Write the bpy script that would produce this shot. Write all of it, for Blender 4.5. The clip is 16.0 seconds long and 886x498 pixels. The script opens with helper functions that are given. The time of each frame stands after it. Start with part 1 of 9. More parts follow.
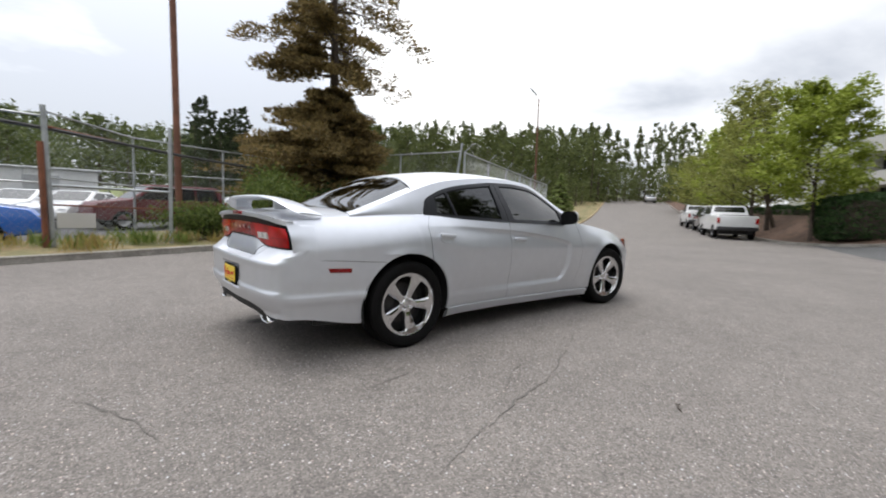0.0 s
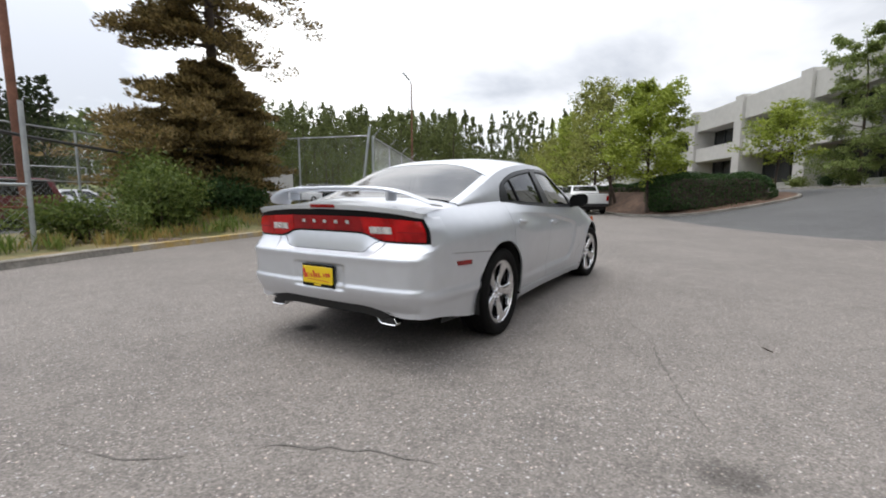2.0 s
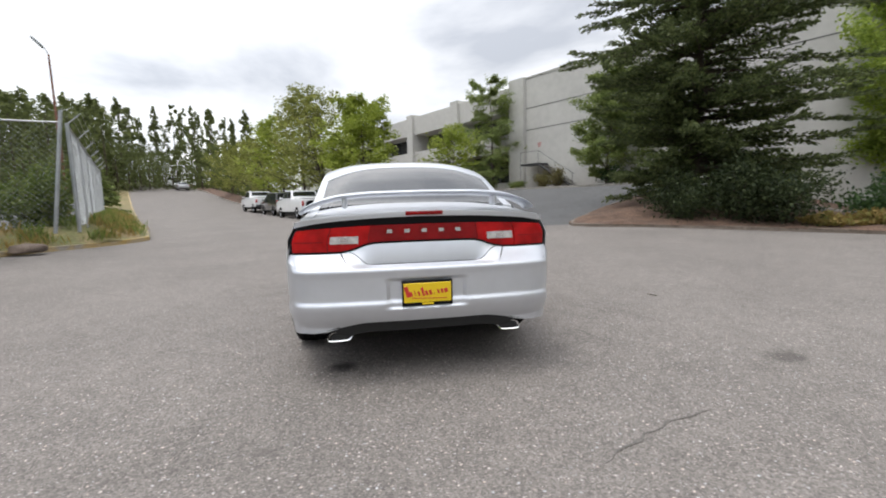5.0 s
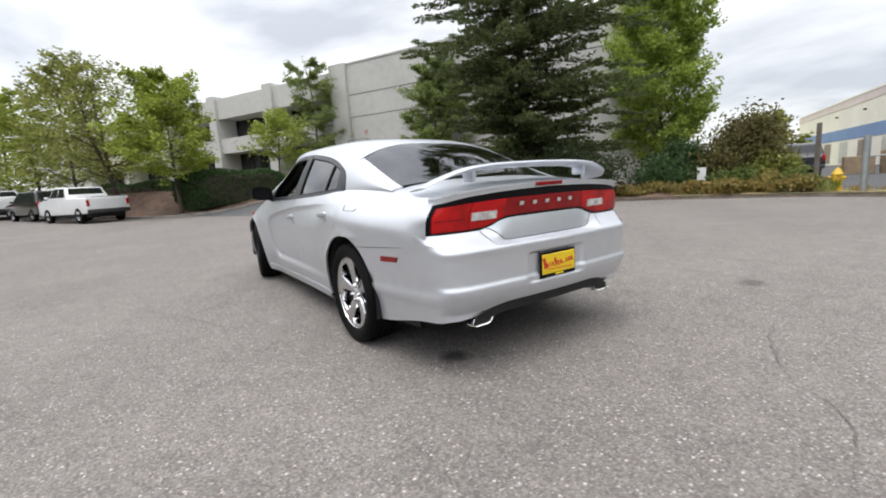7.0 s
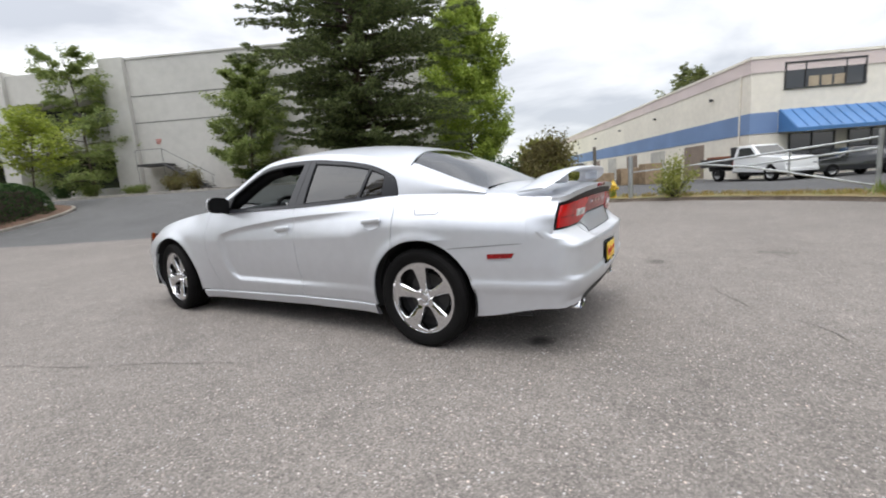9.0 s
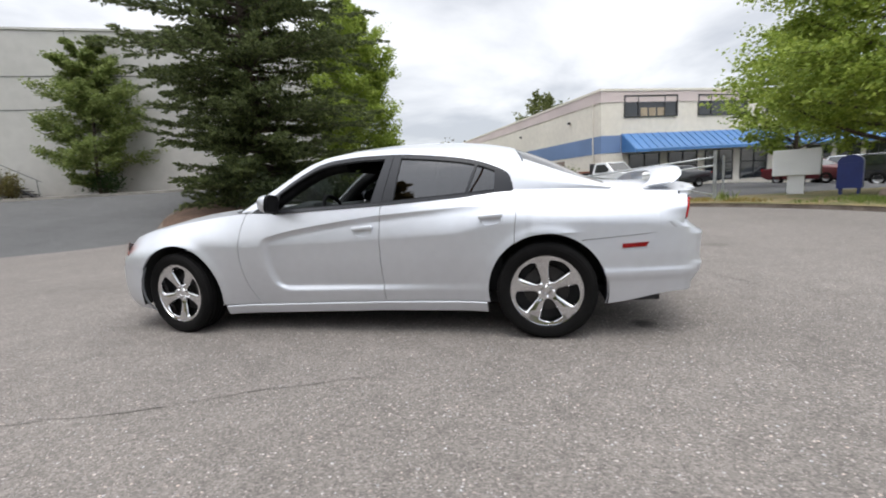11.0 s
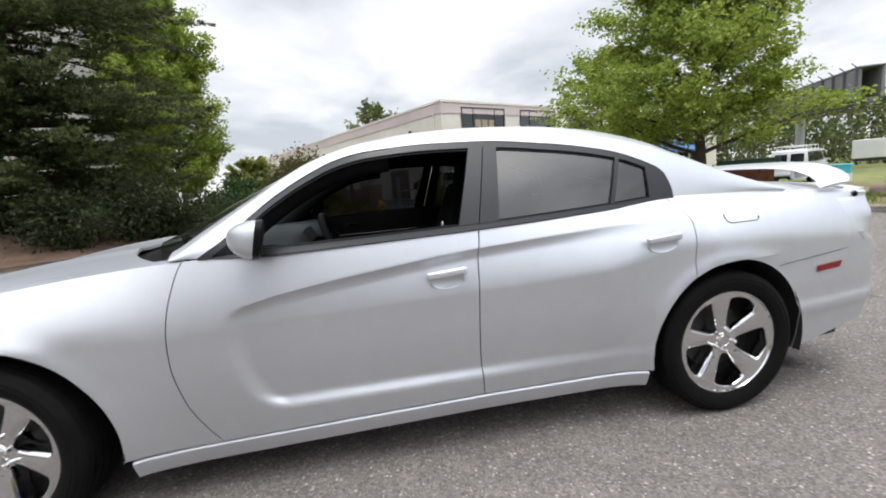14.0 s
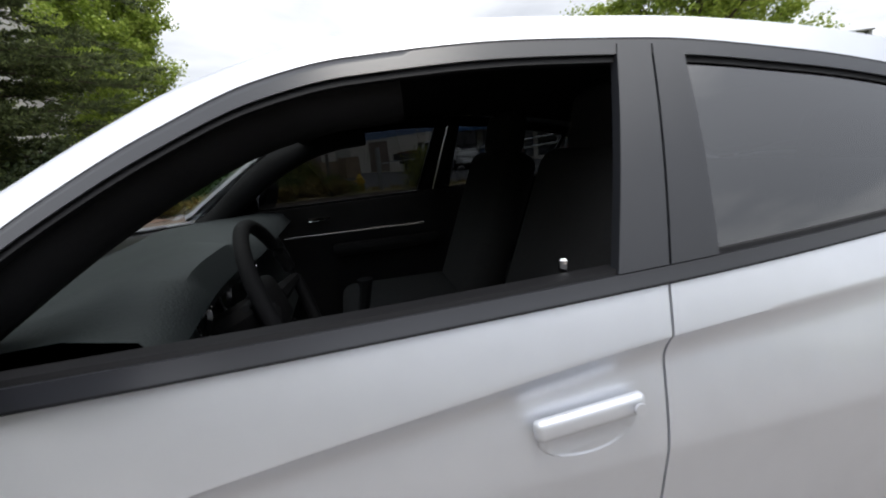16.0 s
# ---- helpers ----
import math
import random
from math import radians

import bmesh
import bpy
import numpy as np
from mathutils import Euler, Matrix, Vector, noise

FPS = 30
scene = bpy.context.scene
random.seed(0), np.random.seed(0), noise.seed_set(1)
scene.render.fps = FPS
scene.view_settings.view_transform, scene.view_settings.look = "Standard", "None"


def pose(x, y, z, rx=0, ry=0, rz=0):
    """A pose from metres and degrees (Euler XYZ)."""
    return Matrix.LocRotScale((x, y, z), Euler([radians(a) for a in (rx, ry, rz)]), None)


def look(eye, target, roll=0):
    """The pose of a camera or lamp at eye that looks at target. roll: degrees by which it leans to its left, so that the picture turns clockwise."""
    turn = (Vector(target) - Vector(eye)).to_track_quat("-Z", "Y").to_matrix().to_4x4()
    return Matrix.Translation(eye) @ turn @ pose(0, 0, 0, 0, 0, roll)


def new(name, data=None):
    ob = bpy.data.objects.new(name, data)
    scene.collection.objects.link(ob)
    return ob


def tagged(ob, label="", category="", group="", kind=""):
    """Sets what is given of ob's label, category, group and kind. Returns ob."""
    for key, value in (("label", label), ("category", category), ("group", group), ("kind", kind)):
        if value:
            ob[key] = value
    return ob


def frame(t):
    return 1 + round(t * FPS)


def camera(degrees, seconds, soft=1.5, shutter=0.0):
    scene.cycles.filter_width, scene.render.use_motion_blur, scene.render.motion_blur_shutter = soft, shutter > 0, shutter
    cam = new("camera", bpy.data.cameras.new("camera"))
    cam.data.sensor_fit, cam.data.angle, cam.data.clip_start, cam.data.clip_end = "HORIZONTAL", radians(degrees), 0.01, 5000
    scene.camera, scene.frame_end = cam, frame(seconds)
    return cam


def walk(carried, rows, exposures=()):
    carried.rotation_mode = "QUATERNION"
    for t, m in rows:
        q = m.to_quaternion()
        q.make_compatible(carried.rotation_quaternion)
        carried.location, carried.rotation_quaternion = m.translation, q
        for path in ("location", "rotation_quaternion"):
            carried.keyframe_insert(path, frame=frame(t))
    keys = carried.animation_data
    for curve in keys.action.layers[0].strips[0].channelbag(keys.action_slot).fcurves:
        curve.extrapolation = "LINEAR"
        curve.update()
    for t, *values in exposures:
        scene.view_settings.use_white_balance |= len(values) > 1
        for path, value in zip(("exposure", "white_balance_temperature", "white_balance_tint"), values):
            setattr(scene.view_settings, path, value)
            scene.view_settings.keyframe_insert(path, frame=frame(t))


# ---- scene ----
cam = camera(91.5, 16.0, soft=1.9, shutter=0.3)
PATH = [
    (0, (-1.997, -3.615, 1.098), (-0.698, -2.106, 0.919), 1.9),
    (0.5, (-2.344, -3.347, 1.088), (-0.852, -2.028, 0.907), 1.4),
    (1, (-2.648, -2.995, 1.08), (-1.117, -1.726, 0.879), 0.6),
    (1.5, (-2.91, -2.605, 1.072), (-1.286, -1.449, 0.914), 1.8),
    (2, (-3.137, -2.238, 1.091), (-1.434, -1.217, 0.853), 0.1),
    (2.5, (-3.319, -1.854, 1.108), (-1.559, -0.928, 0.892), 0.8),
    (3, (-3.478, -1.455, 1.116), (-1.608, -0.8, 0.848), -1),
    (3.5, (-3.549, -1.023, 1.124), (-1.628, -0.537, 0.852), -1.3),
    (4, (-3.584, -0.611, 1.115), (-1.605, -0.425, 0.893), -0.6),
    (4.8, (-3.598, 0.133, 1.11), (-1.626, -0.1, 0.886), -1.2),
    (5.65, (-3.411, 0.883, 1.113), (-1.523, 0.278, 0.873), -1.6),
    (6.5, (-3.054, 1.58, 1.116), (-1.306, 0.648, 0.856), -1.9),
    (7, (-2.81, 1.979, 1.086), (-1.168, 0.887, 0.771), -3.6),
    (7.5, (-2.547, 2.349, 1.095), (-1.021, 1.087, 0.831), -1.9),
    (8, (-2.285, 2.702, 1.106), (-0.923, 1.279, 0.777), -2.5),
    (8.5, (-1.953, 3.001, 1.118), (-0.685, 1.487, 0.821), -2.6),
    (9, (-1.62, 3.288, 1.121), (-0.607, 1.593, 0.818), -4.1),
    (9.5, (-1.235, 3.509, 1.109), (-0.334, 1.751, 0.816), -4.4),
    (10, (-0.849, 3.669, 1.108), (-0.099, 1.836, 0.842), -3.8),
    (10.8, (-0.164, 3.907, 1.117), (0.351, 1.998, 0.834), -3.6),
    (11.7, (0.612, 3.924, 1.127), (0.852, 1.965, 0.822), -3.4),
    (12.5, (1.103, 3.6, 1.162), (1.134, 1.63, 0.821), -3.2),
    (13, (1.39, 3.338, 1.185), (1.158, 1.387, 0.815), -4.4),
    (13.5, (1.523, 2.97, 1.211), (1.338, 1, 0.919), -6),
    (14, (1.622, 2.61, 1.209), (1.3, 0.66, 0.904), -4.6),
    (14.5, (1.683, 2.27, 1.225), (1.337, 0.33, 0.88), -6.7),
    (15, (1.642, 1.92, 1.236), (1.388, -0.035, 0.901), -4.7),
    (15.5, (1.65, 1.62, 1.196), (1.224, -0.308, 0.858), -3.5),
    (16, (1.622, 1.401, 1.217), (1.222, -0.509, 0.779), -5),
]
walk(cam, [(t, look(eye, target, roll)) for t, eye, target, roll in PATH], [(0, -0.1), (2, -0.08), (3.5, -0.06), (6.5, 0.07), (7.5, 0.14), (9, 0.1), (10, 0.04), (12.5, 0.05), (13.5, 0.03), (15, 0.1), (16, 0.13)])

# ---- world and sun ----
world = bpy.data.worlds.new("overcast_sky")
scene.world = world
world.use_nodes = True
wn, wl = world.node_tree.nodes, world.node_tree.links
wn.clear()


def wnode(kind, **kw):
    n = wn.new(kind)
    for k, v in kw.items():
        n.inputs[k].default_value = v
    return n


SUN_AZ, SUN_EL = radians(95), radians(76)
sky = wn.new("ShaderNodeTexSky")
sky.sky_type, sky.sun_disc = "NISHITA", False
sky.sun_elevation, sky.sun_rotation = SUN_EL, radians(90) - SUN_AZ
tc = wn.new("ShaderNodeTexCoord")
sep = wn.new("ShaderNodeSeparateXYZ")
wl.new(tc.outputs["Generated"], sep.inputs[0])
# clouds lie on a flat layer overhead: the direction is divided by its height
lift = wn.new("ShaderNodeMath")
lift.operation = "MAXIMUM"
lift.inputs[1].default_value = 0.0
wl.new(sep.outputs["Z"], lift.inputs[0])
lift2 = wn.new("ShaderNodeMath")
lift2.operation = "ADD"
lift2.inputs[1].default_value = 0.22
wl.new(lift.outputs[0], lift2.inputs[0])
flat = wn.new("ShaderNodeVectorMath")
flat.operation = "DIVIDE"
wl.new(tc.outputs["Generated"], flat.inputs[0])
wl.new(lift2.outputs[0], flat.inputs[1])
cloud = wnode("ShaderNodeTexNoise", Scale=0.85, Detail=7.0, Roughness=0.52, Distortion=0.25)
drift = wn.new("ShaderNodeVectorMath")
drift.operation = "MULTIPLY_ADD"
drift.inputs[1].default_value, drift.inputs[2].default_value = (-1.0, -1.0, 1.0), (3.7, 1.9, 0.0)
wl.new(flat.outputs[0], drift.inputs[0])
wl.new(drift.outputs[0], cloud.inputs["Vector"])
ramp = wn.new("ShaderNodeValToRGB")
ramp.color_ramp.elements[0].position, ramp.color_ramp.elements[0].color = 0.37, (0.52, 0.54, 0.585, 1)
ramp.color_ramp.elements[1].position, ramp.color_ramp.elements[1].color = 0.61, (1.08, 1.07, 1.06, 1)
e = ramp.color_ramp.elements.new(0.49)
e.color = (0.82, 0.83, 0.855, 1)
cover = cloud.outputs["Fac"]
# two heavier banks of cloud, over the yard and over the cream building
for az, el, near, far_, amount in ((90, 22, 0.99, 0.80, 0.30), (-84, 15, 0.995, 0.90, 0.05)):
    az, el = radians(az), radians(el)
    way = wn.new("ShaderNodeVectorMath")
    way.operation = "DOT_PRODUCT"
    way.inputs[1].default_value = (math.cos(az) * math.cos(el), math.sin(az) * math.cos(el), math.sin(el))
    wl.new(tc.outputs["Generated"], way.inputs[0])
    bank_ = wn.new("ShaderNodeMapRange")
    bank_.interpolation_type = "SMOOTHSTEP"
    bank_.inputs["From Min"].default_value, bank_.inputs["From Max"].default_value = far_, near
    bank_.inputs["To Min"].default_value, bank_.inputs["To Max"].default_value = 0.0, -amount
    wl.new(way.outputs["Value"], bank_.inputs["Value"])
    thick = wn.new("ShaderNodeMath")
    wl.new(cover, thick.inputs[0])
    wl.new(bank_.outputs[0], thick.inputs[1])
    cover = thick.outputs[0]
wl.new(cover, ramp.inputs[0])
# an overcast sky is brightest round the veiled sun, high over the yard
glow_az, glow_el = SUN_AZ, radians(76)
veil = wn.new("ShaderNodeVectorMath")
veil.operation = "DOT_PRODUCT"
veil.inputs[1].default_value = (math.cos(glow_az) * math.cos(glow_el), math.sin(glow_az) * math.cos(glow_el), math.sin(glow_el))
wl.new(tc.outputs["Generated"], veil.inputs[0])
floor_ = wn.new("ShaderNodeMath")
floor_.operation = "MAXIMUM"
floor_.inputs[1].default_value = 0.0
wl.new(veil.outputs["Value"], floor_.inputs[0])
square = wn.new("ShaderNodeMath")
square.operation = "MULTIPLY"
wl.new(floor_.outputs[0], square.inputs[0])
wl.new(floor_.outputs[0], square.inputs[1])
zen = wn.new("ShaderNodeMath")
zen.operation = "MULTIPLY_ADD"
zen.inputs[1].default_value, zen.inputs[2].default_value = 2.7, 1.08
wl.new(square.outputs[0], zen.inputs[0])
bright = wn.new("ShaderNodeVectorMath")
bright.operation = "SCALE"
wl.new(ramp.outputs[0], bright.inputs[0])
wl.new(zen.outputs[0], bright.inputs["Scale"])
bg1, bg2, add, out = wn.new("ShaderNodeBackground"), wn.new("ShaderNodeBackground"), wn.new("ShaderNodeAddShader"), wn.new("ShaderNodeOutputWorld")
wl.new(bright.outputs[0], bg1.inputs["Color"])
bg1.inputs["Strength"].default_value = 0.98
wl.new(sky.outputs[0], bg2.inputs["Color"])
bg2.inputs["Strength"].default_value = 0.02
wl.new(bg1.outputs[0], add.inputs[0])
wl.new(bg2.outputs[0], add.inputs[1])
wl.new(add.outputs[0], out.inputs["Surface"])

sun = new("sun", bpy.data.lights.new("sun", "SUN"))
sun.data.energy, sun.data.angle, sun.data.color = 1.3, radians(24), (1.0, 0.96, 0.90)
sun.matrix_world = look((40 * math.cos(SUN_AZ) * math.cos(SUN_EL), 40 * math.sin(SUN_AZ) * math.cos(SUN_EL), 40 * math.sin(SUN_EL)), (0, 0, 0))


# ---- materials ----
def mat(name, colour, rough=0.6, metal=0.0, spec=0.5, vary=0.0, scale=3.0, bump=0.0, bscale=60.0, coat=0.0, tint=None, dirt=0.0, rand=0.0):
    """A principled material with two scales of colour variation and fine relief, in object-space metres."""
    m = bpy.data.materials.new(name)
    m.use_nodes = True
    n, l = m.node_tree.nodes, m.node_tree.links
    b = n["Principled BSDF"]
    b.inputs["Base Color"].default_value = (*colour, 1)
    b.inputs["Roughness"].default_value, b.inputs["Metallic"].default_value = rough, metal
    b.inputs["Specular IOR Level"].default_value, b.inputs["Coat Weight"].default_value = spec, coat
    b.inputs["Coat Roughness"].default_value = 0.04
    geo = n.new("ShaderNodeNewGeometry")
    last = None
    if vary or dirt or rand:
        last = n.new("ShaderNodeRGB").outputs[0]
        last.default_value = (*colour, 1)
    if vary:
        big = n.new("ShaderNodeTexNoise")
        big.inputs["Scale"].default_value, big.inputs["Detail"].default_value = scale, 6
        l.new(geo.outputs["Position"], big.inputs["Vector"])
        mix = n.new("ShaderNodeMix")
        mix.data_type = "RGBA"
        mix.inputs["B"].default_value = (*(tint or [c * (1 - vary) for c in colour]), 1)
        r = n.new("ShaderNodeMapRange")
        r.inputs["From Min"].default_value, r.inputs["From Max"].default_value = 0.38, 0.66
        l.new(big.outputs["Fac"], r.inputs["Value"])
        l.new(r.outputs[0], mix.inputs["Factor"])
        l.new(last, mix.inputs["A"])
        last = mix.outputs["Result"]
    if dirt:
        fine = n.new("ShaderNodeTexNoise")
        fine.inputs["Scale"].default_value, fine.inputs["Detail"].default_value = scale * 9, 4
        l.new(geo.outputs["Position"], fine.inputs["Vector"])
        r2 = n.new("ShaderNodeMapRange")
        r2.inputs["From Min"].default_value, r2.inputs["From Max"].default_value = 0.3, 0.7
        r2.inputs["To Min"].default_value, r2.inputs["To Max"].default_value = 1 - dirt, 1 + dirt
        l.new(fine.outputs["Fac"], r2.inputs["Value"])
        mul = n.new("ShaderNodeVectorMath")
        mul.operation = "SCALE"
        l.new(last, mul.inputs[0])
        l.new(r2.outputs[0], mul.inputs["Scale"])
        last = mul.outputs[0]
    if rand:
        r3 = n.new("ShaderNodeMapRange")
        r3.inputs["To Min"].default_value, r3.inputs["To Max"].default_value = 1 - rand, 1 + rand
        l.new(geo.outputs["Random Per Island"], r3.inputs["Value"])
        mul = n.new("ShaderNodeVectorMath")
        mul.operation = "SCALE"
        l.new(last, mul.inputs[0])
        l.new(r3.outputs[0], mul.inputs["Scale"])
        last = mul.outputs[0]
    if last is not None:
        l.new(last, b.inputs["Base Color"])
    if bump:
        bn = n.new("ShaderNodeTexNoise")
        bn.inputs["Scale"].default_value, bn.inputs["Detail"].default_value = bscale, 5
        l.new(geo.outputs["Position"], bn.inputs["Vector"])
        bm_ = n.new("ShaderNodeBump")
        bm_.inputs["Strength"].default_value, bm_.inputs["Distance"].default_value = bump, 0.01
        l.new(bn.outputs["Fac"], bm_.inputs["Height"])
        l.new(bm_.outputs[0], b.inputs["Normal"])
    return m


def leaf_mat(name, c1, c2, c3):
    """Foliage: three greens picked leaf by leaf, a little light coming through."""
    m = bpy.data.materials.new(name)
    m.use_nodes = True
    n, l = m.node_tree.nodes, m.node_tree.links
    b = n["Principled BSDF"]
    geo = n.new("ShaderNodeNewGeometry")
    r = n.new("ShaderNodeValToRGB")
    els = r.color_ramp.elements
    els[0].color, els[1].color = (*c1, 1), (*c3, 1)
    els.new(0.5).color = (*c2, 1)
    l.new(geo.outputs["Random Per Island"], r.inputs[0])
    l.new(r.outputs[0], b.inputs["Base Color"])
    b.inputs["Roughness"].default_value, b.inputs["Specular IOR Level"].default_value = 0.55, 0.25
    tr, mx = n.new("ShaderNodeBsdfTranslucent"), n.new("ShaderNodeMixShader")
    l.new(r.outputs[0], tr.inputs["Color"])
    mx.inputs[0].default_value = 0.4
    l.new(b.outputs[0], mx.inputs[1])
    l.new(tr.outputs[0], mx.inputs[2])
    l.new(mx.outputs[0], n["Material Output"].inputs["Surface"])
    return m


def asphalt_mat(name, base, fleck, stains=()):
    """Worn asphalt: dark binder, pale stones, broad stains."""
    m = mat(name, base, rough=0.85, spec=0.3, vary=0.15, scale=0.5, dirt=0.09)
    n, l = m.node_tree.nodes, m.node_tree.links
    b = n["Principled BSDF"]
    src = b.inputs["Base Color"].links[0].from_socket
    geo = n.new("ShaderNodeNewGeometry")
    # pale stones of two sizes, each its own brightness and tint
    src2 = src
    for vscale, lo, hi in ((62, 0.88, 0.98), (125, 0.86, 0.99)):
        vor = n.new("ShaderNodeTexVoronoi")
        vor.inputs["Scale"].default_value = vscale
        l.new(geo.outputs["Position"], vor.inputs["Vector"])
        pick = n.new("ShaderNodeSeparateColor")
        l.new(vor.outputs["Color"], pick.inputs[0])
        r = n.new("ShaderNodeMapRange")
        r.inputs["From Min"].default_value, r.inputs["From Max"].default_value = lo, hi
        r.inputs["To Max"].default_value = 0.9
        l.new(pick.outputs[0], r.inputs["Value"])
        d = n.new("ShaderNodeMapRange")
        d.inputs["From Min"].default_value, d.inputs["From Max"].default_value = 0.50, 0.28
        l.new(vor.outputs["Distance"], d.inputs["Value"])
        mul = n.new("ShaderNodeMath")
        mul.operation = "MULTIPLY"
        l.new(r.outputs[0], mul.inputs[0])
        l.new(d.outputs[0], mul.inputs[1])
        hue = n.new("ShaderNodeMix")
        hue.data_type = "RGBA"
        hue.inputs["A"].default_value = (fleck[0] * 1.12, fleck[1] * 0.98, fleck[2] * 0.90, 1)
        hue.inputs["B"].default_value = (fleck[0] * 0.90, fleck[1] * 1.0, fleck[2] * 1.10, 1)
        l.new(pick.outputs[1], hue.inputs["Factor"])
        # each stone of the binder differs a little as well
        tone = n.new("ShaderNodeMapRange")
        tone.inputs["To Min"].default_value, tone.inputs["To Max"].default_value = 0.80, 1.20
        l.new(pick.outputs[2], tone.inputs["Value"])
        toned = n.new("ShaderNodeVectorMath")
        toned.operation = "SCALE"
        l.new(src2, toned.inputs[0])
        l.new(tone.outputs[0], toned.inputs["Scale"])
        mix = n.new("ShaderNodeMix")
        mix.data_type = "RGBA"
        l.new(mul.outputs[0], mix.inputs["Factor"])
        l.new(toned.outputs[0], mix.inputs["A"])
        l.new(hue.outputs["Result"], mix.inputs["B"])
        src2 = mix.outputs["Result"]
    # grain between the stones
    gr = n.new("ShaderNodeTexNoise")
    gr.inputs["Scale"].default_value, gr.inputs["Detail"].default_value = 90, 4
    l.new(geo.outputs["Position"], gr.inputs["Vector"])
    gm = n.new("ShaderNodeMapRange")
    gm.inputs["From Min"].default_value, gm.inputs["From Max"].default_value = 0.3, 0.7
    gm.inputs["To Min"].default_value, gm.inputs["To Max"].default_value = 0.70, 1.28
    l.new(gr.outputs["Fac"], gm.inputs["Value"])
    sc = n.new("ShaderNodeVectorMath")
    sc.operation = "SCALE"
    l.new(src2, sc.inputs[0])
    l.new(gm.outputs[0], sc.inputs["Scale"])
    last = sc.outputs[0]
    # oil and tyre stains at their places
    if stains:
        blur = n.new("ShaderNodeTexNoise")
        blur.inputs["Scale"].default_value, blur.inputs["Detail"].default_value = 4.5, 5
        l.new(geo.outputs["Position"], blur.inputs["Vector"])
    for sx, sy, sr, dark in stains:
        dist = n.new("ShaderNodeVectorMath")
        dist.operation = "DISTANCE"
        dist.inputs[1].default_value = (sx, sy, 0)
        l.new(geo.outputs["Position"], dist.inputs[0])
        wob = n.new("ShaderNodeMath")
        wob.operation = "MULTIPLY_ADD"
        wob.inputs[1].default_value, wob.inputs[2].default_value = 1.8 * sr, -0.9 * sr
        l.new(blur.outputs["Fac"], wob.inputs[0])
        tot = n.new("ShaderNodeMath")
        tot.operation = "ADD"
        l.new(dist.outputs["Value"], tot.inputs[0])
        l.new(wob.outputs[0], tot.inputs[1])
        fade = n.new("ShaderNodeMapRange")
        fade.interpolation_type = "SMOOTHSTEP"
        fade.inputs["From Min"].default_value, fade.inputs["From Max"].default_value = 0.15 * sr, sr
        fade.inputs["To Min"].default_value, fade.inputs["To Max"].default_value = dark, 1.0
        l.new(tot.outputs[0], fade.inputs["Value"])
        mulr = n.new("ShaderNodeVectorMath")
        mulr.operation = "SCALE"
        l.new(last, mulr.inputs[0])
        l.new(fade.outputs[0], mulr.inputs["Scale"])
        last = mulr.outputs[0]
    l.new(last, b.inputs["Base Color"])
    bp = n.new("ShaderNodeBump")
    bp.inputs["Strength"].default_value, bp.inputs["Distance"].default_value = 0.5, 0.006
    l.new(gr.outputs["Fac"], bp.inputs["Height"])
    l.new(bp.outputs[0], b.inputs["Normal"])
    return m


def glass_mat(name, tint, amount, facing=0.05):
    """Thin tinted glass: a mirror reflection that grows towards grazing angles, over a coloured see-through sheet."""
    m = bpy.data.materials.new(name)
    m.use_nodes = True
    n, l = m.node_tree.nodes, m.node_tree.links
    n.remove(n["Principled BSDF"])
    tr, gl, mx, lw = n.new("ShaderNodeBsdfTransparent"), n.new("ShaderNodeBsdfGlossy"), n.new("ShaderNodeMixShader"), n.new("ShaderNodeLayerWeight")
    tr.inputs["Color"].default_value = (*tint, 1)
    gl.inputs["Roughness"].default_value = 0.01
    gl.inputs["Color"].default_value = (amount, amount, amount, 1)
    lw.inputs["Blend"].default_value = 0.5
    power, share = n.new("ShaderNodeMath"), n.new("ShaderNodeMath")
    power.operation, share.operation = "POWER", "MULTIPLY_ADD"
    power.inputs[1].default_value = 4.0
    share.inputs[1].default_value, share.inputs[2].default_value = 1 - facing, facing
    l.new(lw.outputs["Facing"], power.inputs[0])
    l.new(power.outputs[0], share.inputs[0])
    l.new(share.outputs[0], mx.inputs[0])
    l.new(tr.outputs[0], mx.inputs[1])
    l.new(gl.outputs[0], mx.inputs[2])
    l.new(mx.outputs[0], n["Material Output"].inputs["Surface"])
    return m


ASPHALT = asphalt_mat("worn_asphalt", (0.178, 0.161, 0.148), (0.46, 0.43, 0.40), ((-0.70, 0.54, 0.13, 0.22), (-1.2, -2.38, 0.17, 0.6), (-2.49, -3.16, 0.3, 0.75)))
ASPHALT_DARK = asphalt_mat("drive_asphalt", (0.098, 0.098, 0.099), (0.25, 0.25, 0.25))
CRACK = mat("crack_dirt", (0.112, 0.103, 0.094), rough=0.95, vary=0.6, scale=9, dirt=0.3, tint=(0.13, 0.12, 0.11))
CONCRETE = mat("kerb_concrete", (0.29, 0.27, 0.24), rough=0.9, vary=0.35, scale=2.5, dirt=0.2, bump=0.5, bscale=40)
KERB_DIRTY = mat("soil_stained_kerb", (0.20, 0.165, 0.135), rough=0.95, vary=0.5, scale=2.2, dirt=0.25, bump=0.6, bscale=35, tint=(0.12, 0.095, 0.075))
KERB_YELLOW = mat("worn_yellow_kerb", (0.42, 0.29, 0.10), rough=0.9, vary=0.5, scale=3, dirt=0.25, bump=0.5, bscale=40, tint=(0.33, 0.30, 0.25))
